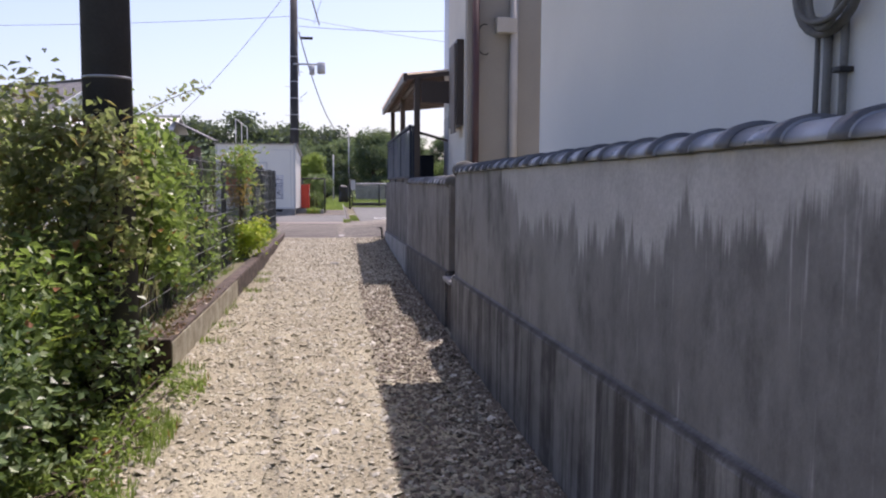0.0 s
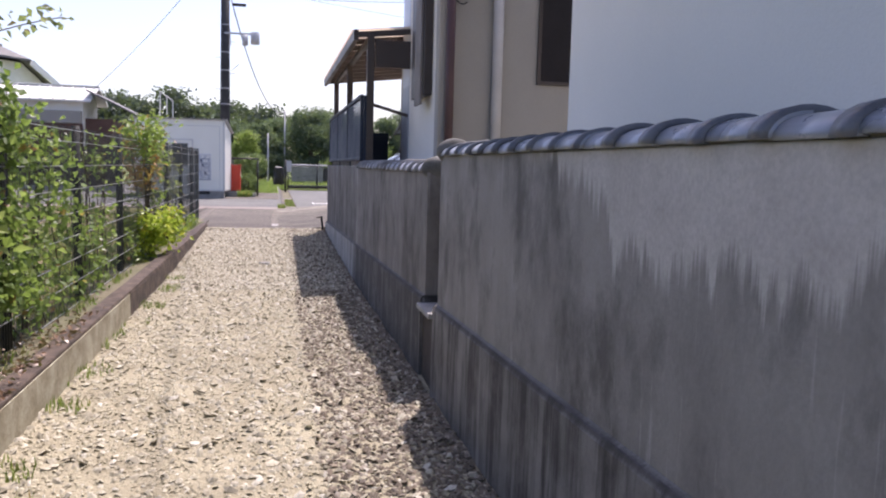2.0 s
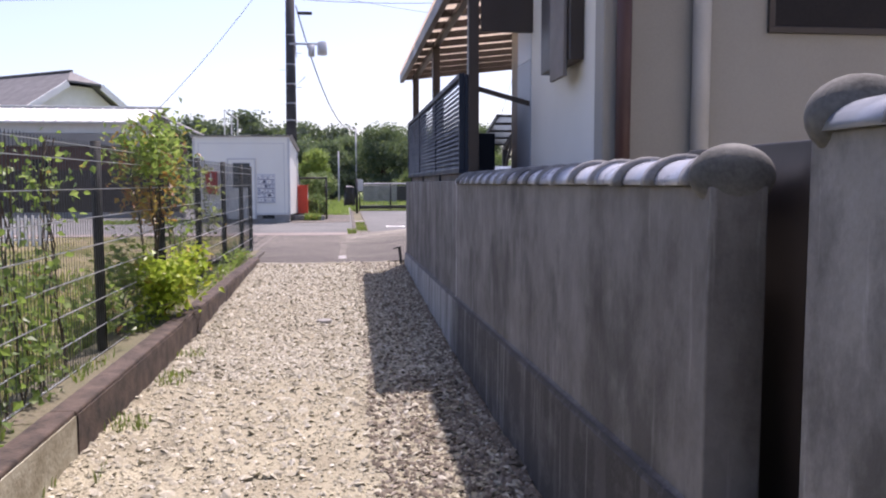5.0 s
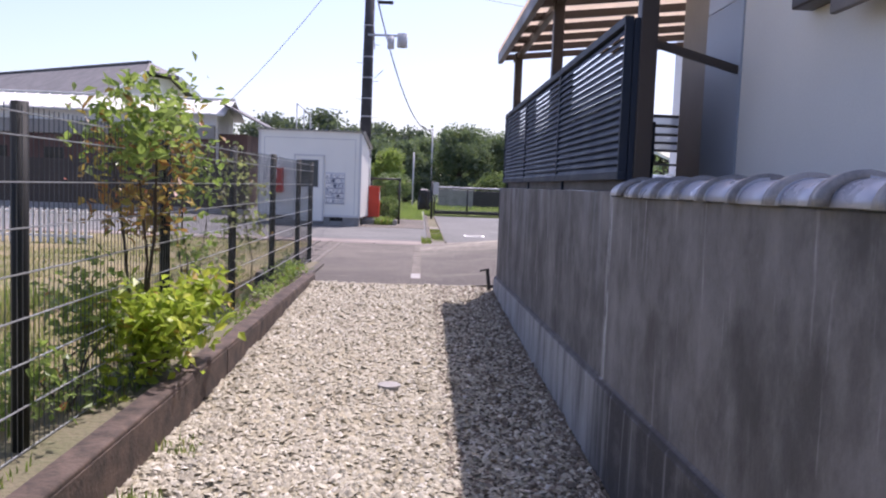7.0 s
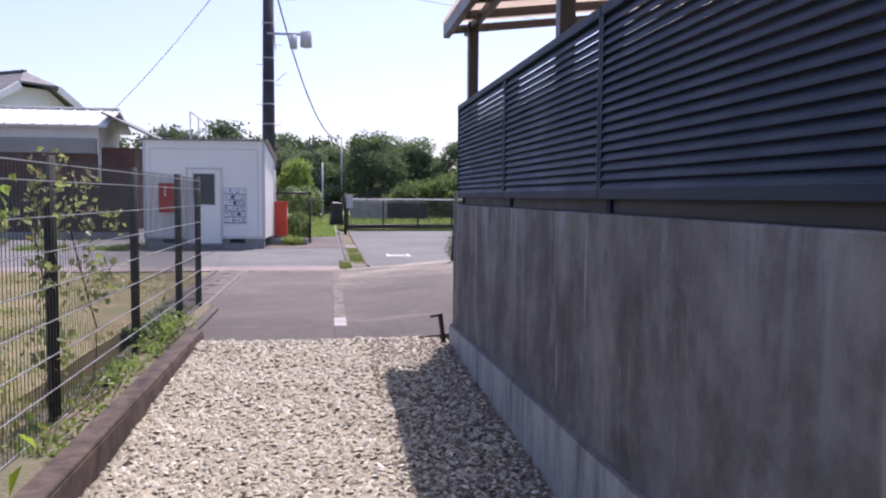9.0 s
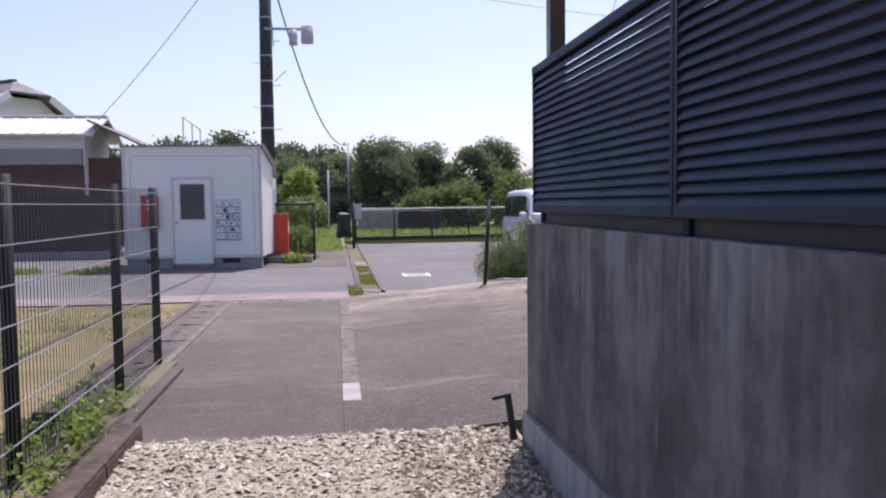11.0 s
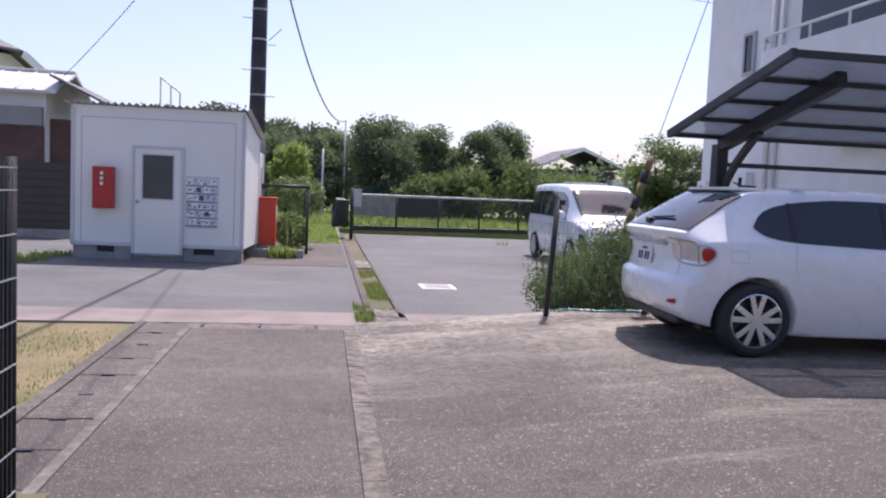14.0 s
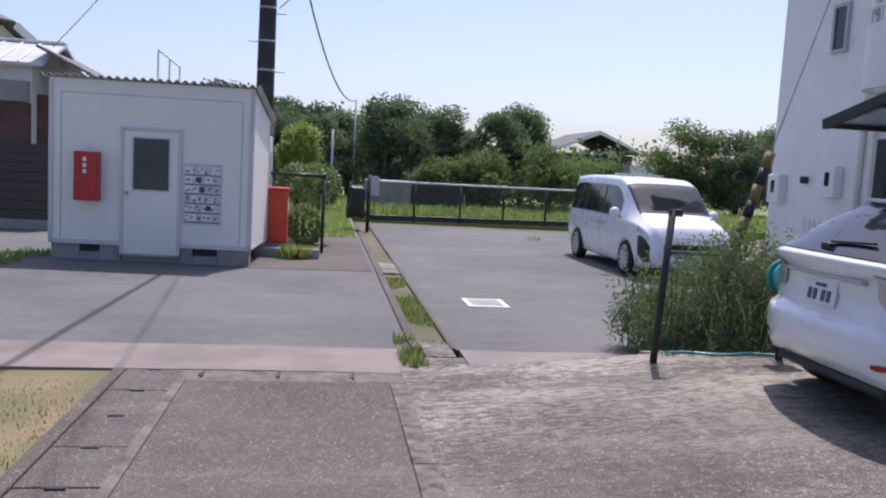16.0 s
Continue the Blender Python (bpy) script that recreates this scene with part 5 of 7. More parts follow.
for a, b in ((-1.62, -1.02), (-0.98, -0.38)):
    part("edging_block", B(a, b, 34.55, 34.70, -0.05, 0.17, 0.012), M_CONC, bed)
    part("edging_block", B(a, b, 34.72, 36.6, -0.05, 0.10, 0.01), M_EARTH, bed)
grass("bed_weeds", 1500, -1.7, -0.4, 34.3, 35.0, lambda x, y: 0.02, 0.22, L_MID, "weeds at the foot of the hut", 64, 0.012, (2.0, 0.0))
grass("bed_weeds_left", 2000, -7.5, -4.6, 32.2, 34.0, lambda x, y: 0.0, 0.11, L_MID, "weeds beside the hut", 65, 0.012, (1.2, 0.05))
rail = thing("white_pipe_frame", (-4.85, 44.0, 0.0), "tall white pipe frame behind the hut", "pipe frame")
for x in (-5.14, -4.83, -4.55):
    part("upright", R((x, 44.0, -0.1), (x, 44.0, 4.66 - 0.75 * (x + 5.14)), 0.025, seg=8), M_WHITE, rail)
bm = bmesh.new()
rod(bm, (-5.14, 44.0, 4.66), (-4.55, 44.0, 4.22), 0.025, seg=8)
part("top_bar", bm, M_WHITE, rail)
annexe = thing("white_box_unit", (-1.6, 38.0, 0.0), "small white box building behind the hut", "shed")
part("body", B(-2.6, -1.52, 37.2, 38.6, 0.0, 2.25, 0.01), M_SHED, annexe)
part("window", B(-1.519, -1.512, 37.5, 38.2, 1.2, 1.9), M_GREYPAINT, annexe)


# ---- poles and cables ----
def utility_pole():
    ob = thing("utility_pole", (-1.9, 40.5, 0.0), "dark weathered utility pole with a bracket and transformers", "utility pole")
    part("shaft", R((-1.9, 40.5, -0.3), (-1.86, 40.5, 11.0), 0.24, 0.17, 20), M_POLE, ob, smooth=True)
    part("sleeve", R((-1.9, 40.5, 0.3), (-1.9, 40.5, 2.9), 0.262, 0.255, 20), M_BLACK, ob, smooth=True)
    for z in (3.9, 4.6, 5.4, 6.2, 7.4):
        part("band", R((-1.88, 40.5, z), (-1.88, 40.5, z + 0.05), 0.235 - z * 0.004, seg=20), M_STEEL, ob, smooth=True)
    for k, z in enumerate((3.2, 3.9, 4.6, 5.3, 6.0, 6.7)):
        s = 1 if k % 2 else -1
        part("step_bolt", R((-1.88, 40.5, z), (-1.88 + 0.45 * s, 40.45, z), 0.014, seg=6), M_STEEL, ob)
    part("bracket", B(-1.9, -0.45, 40.30, 40.36, 7.02, 7.10, 0.006), M_STEEL, ob)
    part("transformer", R((-1.0, 40.3, 6.55), (-1.0, 40.3, 7.02), 0.13, seg=16), M_GREYPAINT, ob, smooth=True)
    part("transformer", R((-0.56, 40.3, 6.62), (-0.56, 40.3, 7.14), 0.20, 0.20, 18), M_GREYPAINT, ob, smooth=True)
    bm = bmesh.new()
    rod(bm, (-1.6, 40.3, 5.4), (-1.25, 40.1, 5.7), 0.015, seg=6)
    part("arm", bm, M_STEEL, ob)
    part("lamp_head", B(-1.55, -0.95, 40.2, 40.4, 8.25, 8.36, 0.03), M_BLACK, ob)
    return ob


utility_pole()
near = thing("utility_pole", (-1.15, 5.5, -0.15), "thick dark brown utility pole wrapped by shrubs", "utility pole")
part("shaft", R((-1.15, 5.5, -0.4), (-1.15, 5.5, 8.0), 0.152, 0.130, 28), M_POLE, near, smooth=True)
part("band", R((-1.15, 5.5, 1.945), (-1.15, 5.5, 1.96), 0.1485, seg=28), M_STEEL, near, "thin steel band", True)
lamp = thing("lamp_post", (1.0, 62.0, 0.0), "slim pale post carrying a cable", "post")
part("shaft", R((1.0, 60.0, -0.1), (1.0, 60.0, 4.95), 0.055, 0.045), M_GREYPAINT, lamp, smooth=True)
short = thing("post", (0.1, 58.0, 0.0), "slim grey post by the woods", "post")
part("shaft", R((-0.1, 55.0, -0.1), (-0.1, 55.0, 3.2), 0.05, 0.045), M_GREYPAINT, short, smooth=True)


def cable(a, b, sag, r, label="thin black overhead cable"):
    ob = thing("overhead_cable", a, label, "cable", "overhead cables")
    bm = bmesh.new()
    a, b = Vector(a), Vector(b)
    n = 18
    pts = [a.lerp(b, k / n) - Vector((0, 0, sag * 4 * (k / n) * (1 - k / n))) for k in range(n + 1)]
    side = (b - a).cross(Vector((0, 0, 1)))
    side = side.normalized() * r if side.length > 1e-4 else Vector((r, 0, 0))
    rise = side.cross(b - a).normalized() * r
    rings = [[bm.verts.new(p + side * math.cos(k * 1.2566) + rise * math.sin(k * 1.2566)) for k in range(5)] for p in pts]
    for u, w in zip(rings[:-1], rings[1:]):
        for k in range(5):
            bm.faces.new((u[k], u[(k + 1) % 5], w[(k + 1) % 5], w[k]))
    bm.faces.new(rings[0])
    bm.faces.new(rings[-1])
    bmesh.ops.recalc_face_normals(bm, faces=bm.faces)
    part("strand", bm, M_CABLE, ob)
    return ob


cable((-1.62, 40.3, 8.6), (1.0, 60.0, 4.9), 1.6, 0.03)
cable((-1.85, 40.5, 9.6), (-1.62, 40.3, 6.5), 0.0, 0.02)
cable((-1.8, 40.4, 8.9), (16.0, 34.0, 9.3), 0.7, 0.015)
cable((-1.8, 40.4, 9.3), (22.0, 48.0, 9.0), 0.5, 0.012)
cable((-1.85, 40.6, 9.4), (-40.0, 46.0, 9.6), 0.6, 0.012)
cable((-8.6, 46.0, 4.75), (-1.87, 40.5, 10.9), 0.3, 0.014)
cable((-0.64, 40.5, 9.0), (-2.17, -14.0, 9.4), 0.3, 0.035, "thick black overhead cable")
cable((-0.91, 40.5, 9.0), (3.70, -14.0, 9.4), 0.3, 0.010)
cable((4.28, 27.9, 2.04), (7.0, 28.0, 10.6), 0.0, 0.007, "taut steel guy wire")
guard = thing("guy_wire_guard", (3.70, 27.9, 0.0), "leaning yellow and black striped guy wire guard", "wire guard")
a, b = Vector((3.68, 27.9, 0.02)), Vector((4.30, 27.9, 2.10))
for k in range(12):
    p, q = a.lerp(b, k / 12), a.lerp(b, (k + 1) / 12)
    part("stripe", R(p, q, 0.052 if k % 2 else 0.053, seg=12), M_YELLOW if k % 2 and k > 4 else M_BLACK, guard, smooth=True)

# ---- gate and fences at the far end ----
gate = thing("accordion_gate", (4.3, 46.0, 0.0), "long dark steel mesh gate closing the drive", "gate")
ga, gb = Vector((1.0, 45.2, 0.0)), Vector((8.6, 46.6, 0.0))
for k in range(6):
    p = ga.lerp(gb, k / 5)
    part("post", R(p, p + Vector((0, 0, 1.28)), 0.035), M_BLACK, gate, smooth=True)
for z, r, mt in ((1.27, 0.035, M_GREYPAINT), (0.10, 0.06, M_BLACK), (0.18, 0.03, M_BLACK)):
    part("rail", R(ga + Vector((0, 0, z)), gb + Vector((0, 0, z)), r, seg=8), mt, gate)
verts, faces = [], []
for k in range(150):
    p = ga.lerp(gb, k / 149)
    i = len(verts)
    verts += [(p.x - 0.004, p.y, 0.18), (p.x + 0.004, p.y, 0.18), (p.x + 0.004, p.y, 1.26), (p.x - 0.004, p.y, 1.26)]
    faces.append((i, i + 1, i + 2, i + 3))
for k in range(9):
    z = 0.25 + k * 0.12
    i = len(verts)
    verts += [(ga.x, ga.y, z), (gb.x, gb.y, z), (gb.x, gb.y, z + 0.006), (ga.x, ga.y, z + 0.006)]
    faces.append((i, i + 1, i + 2, i + 3))
pydata("mesh_infill", verts, faces, M_WIRE, gate)
gp = thing("gate_post", (0.83, 41.4, 0.0), "black gate post with a pale panel and dark box", "gate post")
part("post", R((0.83, 41.4, -0.1), (0.83, 41.4, 1.50), 0.05), M_BLACK, gp, smooth=True)
part("panel", B(0.86, 1.10, 41.38, 41.42, 0.95, 1.46, 0.01), M_GREYPAINT, gp)
bm = bmesh.new()
box(bm, 0.28, 0.76, 41.3, 41.75, 0.30, 1.18, 0.10)
bmesh.ops.subdivide_edges(bm, edges=bm.edges, cuts=2, use_grid_fill=True)
for vv in bm.verts:
    vv.co += Vector((1.2, 1, 1)) * 0.13 * noise.noise(vv.co * 3.1)
part("covered_box", bm, M_BLACK, gp, "black plastic-wrapped box")
bp = thing("fence_post", (2.44, 26.22, 0.2), "leaning black fence post with wire mesh", "fence post")
part("shaft", R((2.42, 26.2, 0.05), (2.52, 26.26, 1.50), 0.032, seg=10), M_BLACK, bp, smooth=True)
part("cap", B(2.49, 2.60, 26.23, 26.29, 1.44, 1.50, 0.006), M_BLACK, bp)
verts, faces = [], []
for k in range(36):
    x = 2.46 + k * 0.05
    i = len(verts)
    verts += [(x - 0.0015, 26.32, 0.15), (x + 0.0015, 26.32, 0.15), (x + 0.08, 26.38, 1.25), (x + 0.077, 26.38, 1.25)]
    faces.append((i, i + 1, i + 2, i + 3))
for k in range(9):
    z = 0.2 + k * 0.13
    i = len(verts)
    verts += [(2.45, 26.34, z), (4.2, 26.34, z), (4.2, 26.34, z + 0.003), (2.45, 26.34, z + 0.003)]
    faces.append((i, i + 1, i + 2, i + 3))
pydata("wire_net", verts, faces, M_WIRE, bp)
shift(bp, 0.12, 0.25)
reel = thing("hose_reel", (3.55, 26.25, 0.75), "teal garden hose reel hung among the weeds", "hose reel")
bm = bmesh.new()
for y in (26.2, 26.32):
    rod(bm, (3.55, y - 0.012, 0.95), (3.55, y + 0.012, 0.95), 0.155, seg=24)
part("flange", bm, M_TEAL, reel, smooth=False)
part("hose_coil", R((3.55, 26.215, 0.95), (3.55, 26.305, 0.95), 0.125, seg=24), M_TEAL, reel, smooth=True)
part("hub", R((3.55, 26.17, 0.95), (3.55, 26.19, 0.95), 0.06, seg=16), M_WHITE, reel, smooth=True)
part("stand", B(3.52, 3.58, 26.24, 26.28, 0.0, 0.78, 0.008), M_BLACK, reel)
shift(reel, 0.20, 0.25)
hose = thing("garden_hose", (3.2, 26.42, 0.18), "pale hose lying along the slab edge", "hose")
bm = bmesh.new()
hp = [Vector((2.62 + 0.14 * k, 26.38 + 0.04 * math.sin(k * 1.3), 0.222)) for k in range(11)]
for p, q in zip(hp[:-1], hp[1:]):
    rod(bm, p, q, 0.012, seg=6)
part("tube", bm, M_TEAL, hose)
shift(hose, 0.12, 0.26)
fence2 = thing("white_picket_fence", (-6.5, 24.0, 0.0), "row of white steel pickets behind the lawn", "fence")
for k in range(44):
    part("picket", B(-12.0 + k * 0.14, -11.95 + k * 0.14, 24.0, 24.03, -0.1, 0.63, 0.004), M_WHITE, fence2)
for z in (0.08, 0.52):
    part("rail", B(-12.0, -5.84, 24.032, 24.06, z, z + 0.05, 0.004), M_WHITE, fence2)


# ---- buildings behind ----
def gabled(ob, x0, x1, y0, y1, eave, ridge, wall_m, roof_m, over=0.4):
    bm = bmesh.new()
    yc = (y0 + y1) / 2
    prism(bm, [(y0, -0.1), (y0, eave), (yc, ridge - 0.1), (y1, eave), (y1, -0.1)], 'x', x0, x1)
    part("wall", bm, wall_m, ob)
    for a, b, za, zb in ((y0 - over, yc, eave - 0.16, ridge), (y1 + over, yc, eave - 0.16, ridge)):
        bm = bmesh.new()
        prism(bm, [(a, za), (b, zb), (b, zb + 0.09), (a, za + 0.09)], 'x', x0 - over, x1 + over)
        part("roof_slope", bm, roof_m, ob)
    part("ridge_cap", B(x0 - over, x1 + over, yc - 0.14, yc + 0.14, ridge + 0.06, ridge + 0.16, 0.03), roof_m, ob)


annex = thing("outbuilding", (-12.0, 46.5, 0.0), "low white and brown outbuilding with a pale ribbed metal roof", "outbuilding")
gabled(annex, -26.0, -8.9, 45.2, 48.4, 4.2, 4.85, M_WHITE, M_ROOFPALE, 0.45)
part("fascia", B(-26.0, -8.95, 44.98, 45.19, 3.02, 3.62, 0.02), M_BEIGE, annex, "beige boxed fascia")
part("brown_cladding", B(-26.0, -8.92, 45.05, 45.19, -0.1, 3.0), M_BROWNWALL, annex, "red-brown boarded lower wall")
part("side_wing", B(-8.89, -7.6, 45.6, 48.0, -0.1, 3.3), M_BROWNWALL, annex)
bm = bmesh.new()
prism(bm, [(-8.7, 4.6), (-6.7, 3.65), (-6.7, 3.72), (-8.7, 4.68)], 'y', 44.9, 48.6)
part("lean_to_roof", bm, M_ROOFGREY, annex)
for k in range(34):
    x = -26.3 + k * 0.52
    bm = bmesh.new()
    beam(bm, (x, 44.76, 4.17), (x, 46.78, 4.95), 0.05, 0.03)
    part("roof_rib", bm, M_WHITE, annex)
for k, x in enumerate((-24.0, -21.5, -19.0, -16.5, -14.0)):
    w = part("window", B(x, x + 0.9, 45.03, 45.05, 1.5, 2.4), M_DARK, annex)
    part("frame", B(x - 0.05, x + 0.95, 45.025, 45.048, 1.44, 1.5), M_WHITE, w)
hall = thing("house", (-24.0, 64.0, 0.0), "large house with a grey tiled hipped gable roof", "house")
bm = bmesh.new()
prism(bm, [(60.6, -0.7), (60.6, 5.7), (63.5, 7.72), (66.1, 7.72), (69.0, 5.7), (69.0, -0.7)], 'x', -36.0, -16.2)
part("wall", bm, M_WHITE, hall)


def roof_face(name, pts, th, mat, parent):
    """A roof plane of some thickness."""
    bm = bmesh.new()
    top = [bm.verts.new(p) for p in pts]
    low = [bm.verts.new((x, y, z - th)) for x, y, z in pts]
    bm.faces.new(top)
    bm.faces.new(low[::-1])
    k = len(pts)
    for i in range(k):
        bm.faces.new((top[i], low[i], low[(i + 1) % k], top[(i + 1) % k]))
    bmesh.ops.recalc_face_normals(bm, faces=bm.faces)
    return part(name, bm, mat, parent)


for y_eave, y_clip in ((59.7, 63.45), (69.9, 66.15)):
    roof_face("roof_slope", [(-36.9, y_eave, 5.55), (-15.3, y_eave, 5.55), (-15.3, y_clip, 7.92), (-16.7, 64.8, 8.75), (-36.9, 64.8, 8.75)], 0.14, M_ROOFGREY, hall)
    bm = bmesh.new()
    beam(bm, (-15.24, y_clip, 7.72), (-15.24, y_eave, 5.36), 0.10, 0.42)
    part("barge_board", bm, M_WHITE, hall)
roof_face("roof_hip", [(-15.28, 63.46, 7.93), (-15.28, 66.14, 7.93), (-16.68, 64.8, 8.76)], 0.14, M_ROOFGREY, hall)
part("ridge_cap", B(-36.9, -16.6, 64.66, 64.94, 8.72, 8.86, 0.03), M_ROOFGREY, hall)
hall.matrix_basis = Matrix.Translation((-17.6, 64.8, 0.35)) @ pose(0, 0, 0, 0, 0, -34) @ Matrix.Translation((15.3, -64.8, 0)) @ hall.matrix_basis
dark_fence = thing("slatted_fence", (-9.0, 38.0, 0.0), "dark brown horizontal slatted fence beside the yard", "fence")
for k in range(8):
    part("slat", B(-22.0, -5.9, 38.0, 38.03, 0.205 + k * 0.20, 0.395 + k * 0.20), M_BROWN, dark_fence)
part("backing_board", B(-22.0, -5.9, 38.12, 38.14, 0.2, 1.78), M_BLACK, dark_fence)
for k in range(9):
    part("post", B(-21.9 + k * 1.99, -21.82 + k * 1.99, 38.031, 38.10, -0.1, 1.84), M_BROWN, dark_fence)
part("plinth", B(-22.0, -5.8, 37.95, 38.12, -0.1, 0.2, 0.01), M_CONC, dark_fence)
far_house = thing("house", (20.3, 82.0, 0.0), "far dark house with a tiled gable roof", "house")
part("wall", B(17.6, 23.2, 80.0, 88.0, -0.1, 3.6), M_BROWN, far_house)
bm = bmesh.new()
prism(bm, [(16.9, 3.75), (20.3, 5.2), (23.8, 3.75), (23.8, 3.9), (20.3, 5.4), (16.9, 3.9)], 'y', 79.4, 88.5)
part("roof", bm, M_ROOFGREY, far_house)
bm = bmesh.new()
prism(bm, [(16.9, 3.86), (20.3, 5.36), (23.8, 3.86), (23.8, 3.72), (20.3, 5.1), (16.9, 3.72)], 'y', 79.30, 79.38)
part("barge_board", bm, M_WHITE, far_house)
part("lean_to", B(22.5, 26.5, 78.5, 80.0, -0.1, 2.9, 0.02), M_WHITE, far_house)
grey_shed = thing("grey_shed", (4.0, 54.0, 0.0), "low grey and dark sheds across the field", "shed")
part("body", B(1.4, 3.4, 55.0, 56.5, -0.1, 1.15, 0.02), M_CONC, grey_shed)
part("dark_front", B(3.42, 5.6, 55.0, 56.5, -0.1, 1.10, 0.02), M_BLACK, grey_shed)


# ---- large house beyond the carport ----
def white_house():
    ob = thing("house", (12.0, 31.0, 0.0), "tall white rendered house with a curved balcony", "house")
    part("wall", B(8.2, 16.0, 27.4, 34.5, -0.1, 7.4, 0.02), M_WHITE, ob)
    part("roof", B(7.75, 16.5, 27.0, 34.95, 7.42, 7.62, 0.03), M_ROOFGREY, ob)
    w = part("window", B(8.17, 8.198, 32.5, 32.82, 4.22, 4.95), M_DARK, ob)
    for a, b, c, d in ((32.44, 32.5, 4.16, 5.01), (32.82, 32.88, 4.16, 5.01), (32.5, 32.82, 4.16, 4.22), (32.5, 32.82, 4.95, 5.01)):
        part("frame", B(8.14, 8.199, a, b, c, d), M_GREYPAINT, w)
    n = 12
    arc = [(8.2, 31.3)] + [(8.1 - 0.75 * math.sin(math.pi / 2 * k / n), 30.55 + 0.75 * math.cos(math.pi / 2 * k / n)) for k in range(n + 1)] + [(7.35, 27.4)]
    inner = [(x + 0.12, y - 0.10) for x, y in arc]
    bm = bmesh.new()
    rows = [[bm.verts.new((x, y, z)) for x, y in path] for path, z in ((arc, 3.30), (arc, 4.27), (inner, 4.27), (inner, 3.30))]
    for r0, r1 in zip(rows, rows[1:] + rows[:1]):
        for k in range(len(arc) - 1):
            bm.faces.new((r0[k], r0[k + 1], r1[k + 1], r1[k]))
    bmesh.ops.recalc_face_normals(bm, faces=bm.faces)
    balcony = part("balcony", bm, M_WHITE, ob)
    part("floor_slab", B(7.42, 8.2, 27.4, 30.6, 3.25, 3.36), M_WHITE, balcony)
    bm = bmesh.new()
    for (xa, ya), (xb, yb) in zip(arc[5:-1], arc[6:]):
        rod(bm, (xa + 0.06, ya, 4.53), (xb + 0.06, yb, 4.53), 0.03, seg=8)
    part("handrail", bm, M_WHITE, balcony)
    for x, y in arc[5::4] + [(7.35, 29.4), (7.35, 28.4)]:
        part("baluster", R((x + 0.06, y, 4.26), (x + 0.06, y, 4.53), 0.02), M_WHITE, balcony)
    part("balcony_door", B(8.17, 8.198, 28.0, 30.9, 3.5, 5.6), M_DARK, ob, "dark sliding balcony door")
    for y, r in ((31.75, 0.05), (31.45, 0.04)):
        part("drain_pipe", R((8.14, y, 0.0), (8.14, y, 7.2), r), M_WHITE, ob, smooth=True)
    for y, z in ((32.2, 1.62), (33.9, 1.45)):
        part("meter_box", B(8.02, 8.198, y, y + 0.4, z, z + 0.55, 0.02), M_WHITE, ob)
        part("meter_glass", B(8.01, 8.019, y + 0.14, y + 0.26, z + 0.2, z + 0.44), M_DARK, ob)
    part("wall_lamp", B(8.08, 8.198, 33.2, 33.32, 1.85, 1.98, 0.02), M_BLACK, ob)
    part("entrance_canopy", B(7.7, 8.2, 27.4, 29.5, 2.55, 2.65, 0.02), M_WHITE, ob)
    return ob


shift(white_house(), 0.33, 0.55)
pick = thing("white_picket_fence", (7.6, 33.0, 0.0), "white steel picket fence by the tall house", "fence")
for k in range(26):
    part("picket", B(7.60, 7.63, 28.4 + k * 0.15, 28.44 + k * 0.15, 0.0, 1.25, 0.004), M_WHITE, pick)
for z in (0.3, 1.15):
    part("rail", B(7.632, 7.66, 28.4, 32.3, z, z + 0.05), M_WHITE, pick)


shift(pick, 0.2, 0.5)


def carport_two():
    ob = thing("carport", (6.0, 25.5, 0.2), "dark steel cantilever carport with smoky panels over the parked car", "carport")
    x0, x1, ya, za, yb, zb = 3.65, 8.7, 26.0, 2.28, 23.7, 2.80
    for x in (4.28, 7.9):
        bm = bmesh.new()
        beam(bm, (x, 26.05, 0.0), (x, 26.05, 2.2), 0.13, 0.16, 0.01)
        part("post", bm, M_BLACK, ob)
        bm = bmesh.new()
        beam(bm, (x, 26.02, 2.19), (x, 23.95, 2.66), 0.11, 0.15, 0.01)
        part("arm", bm, M_BLACK, ob)
        bm = bmesh.new()
        pts = [Vector((x + 0.02, 26.0 - 0.75 * t, 1.55 + 0.75 * t ** 0.6)) for t in [k / 7 for k in range(8)]]
        for p, q in zip(pts[:-1], pts[1:]):
            beam(bm, p, q, 0.06, 0.07)
        part("brace", bm, M_BLACK, ob)
    for k in range(5):
        t = k / 4
        y, z = ya + (yb - ya) * t, za + (zb - za) * t
        part("purlin", B(x0, x1, y - 0.03, y + 0.03, z - 0.03, z + 0.03, 0.004), M_BLACK, ob)
        if k < 4:
            t2 = (k + 1) / 4
            y2, z2 = ya + (yb - ya) * t2, za + (zb - za) * t2
            for a, b in ((x0 + 0.03, 5.32), (5.33, 7.0), (7.01, x1 - 0.03)):
                bm = bmesh.new()
                prism(bm, [(y - 0.032, z + 0.012), (y2 + 0.032, z2 + 0.004), (y2 + 0.032, z2 + 0.010), (y - 0.032, z + 0.018)], 'x', a, b)
                part("roof_panel", bm, M_SMOKE, ob)
    for x in (x0, x1):
        bm = bmesh.new()
        beam(bm, (x, ya + 0.03, za), (x, yb - 0.03, zb), 0.05, 0.08)
        part("edge_rail", bm, M_BLACK, ob)
    part("back_rail", B(4.35, 7.83, 26.02, 26.08, 1.95, 2.0), M_BLACK, ob)
    return ob


shift(carport_two(), 0.14, 0.21)


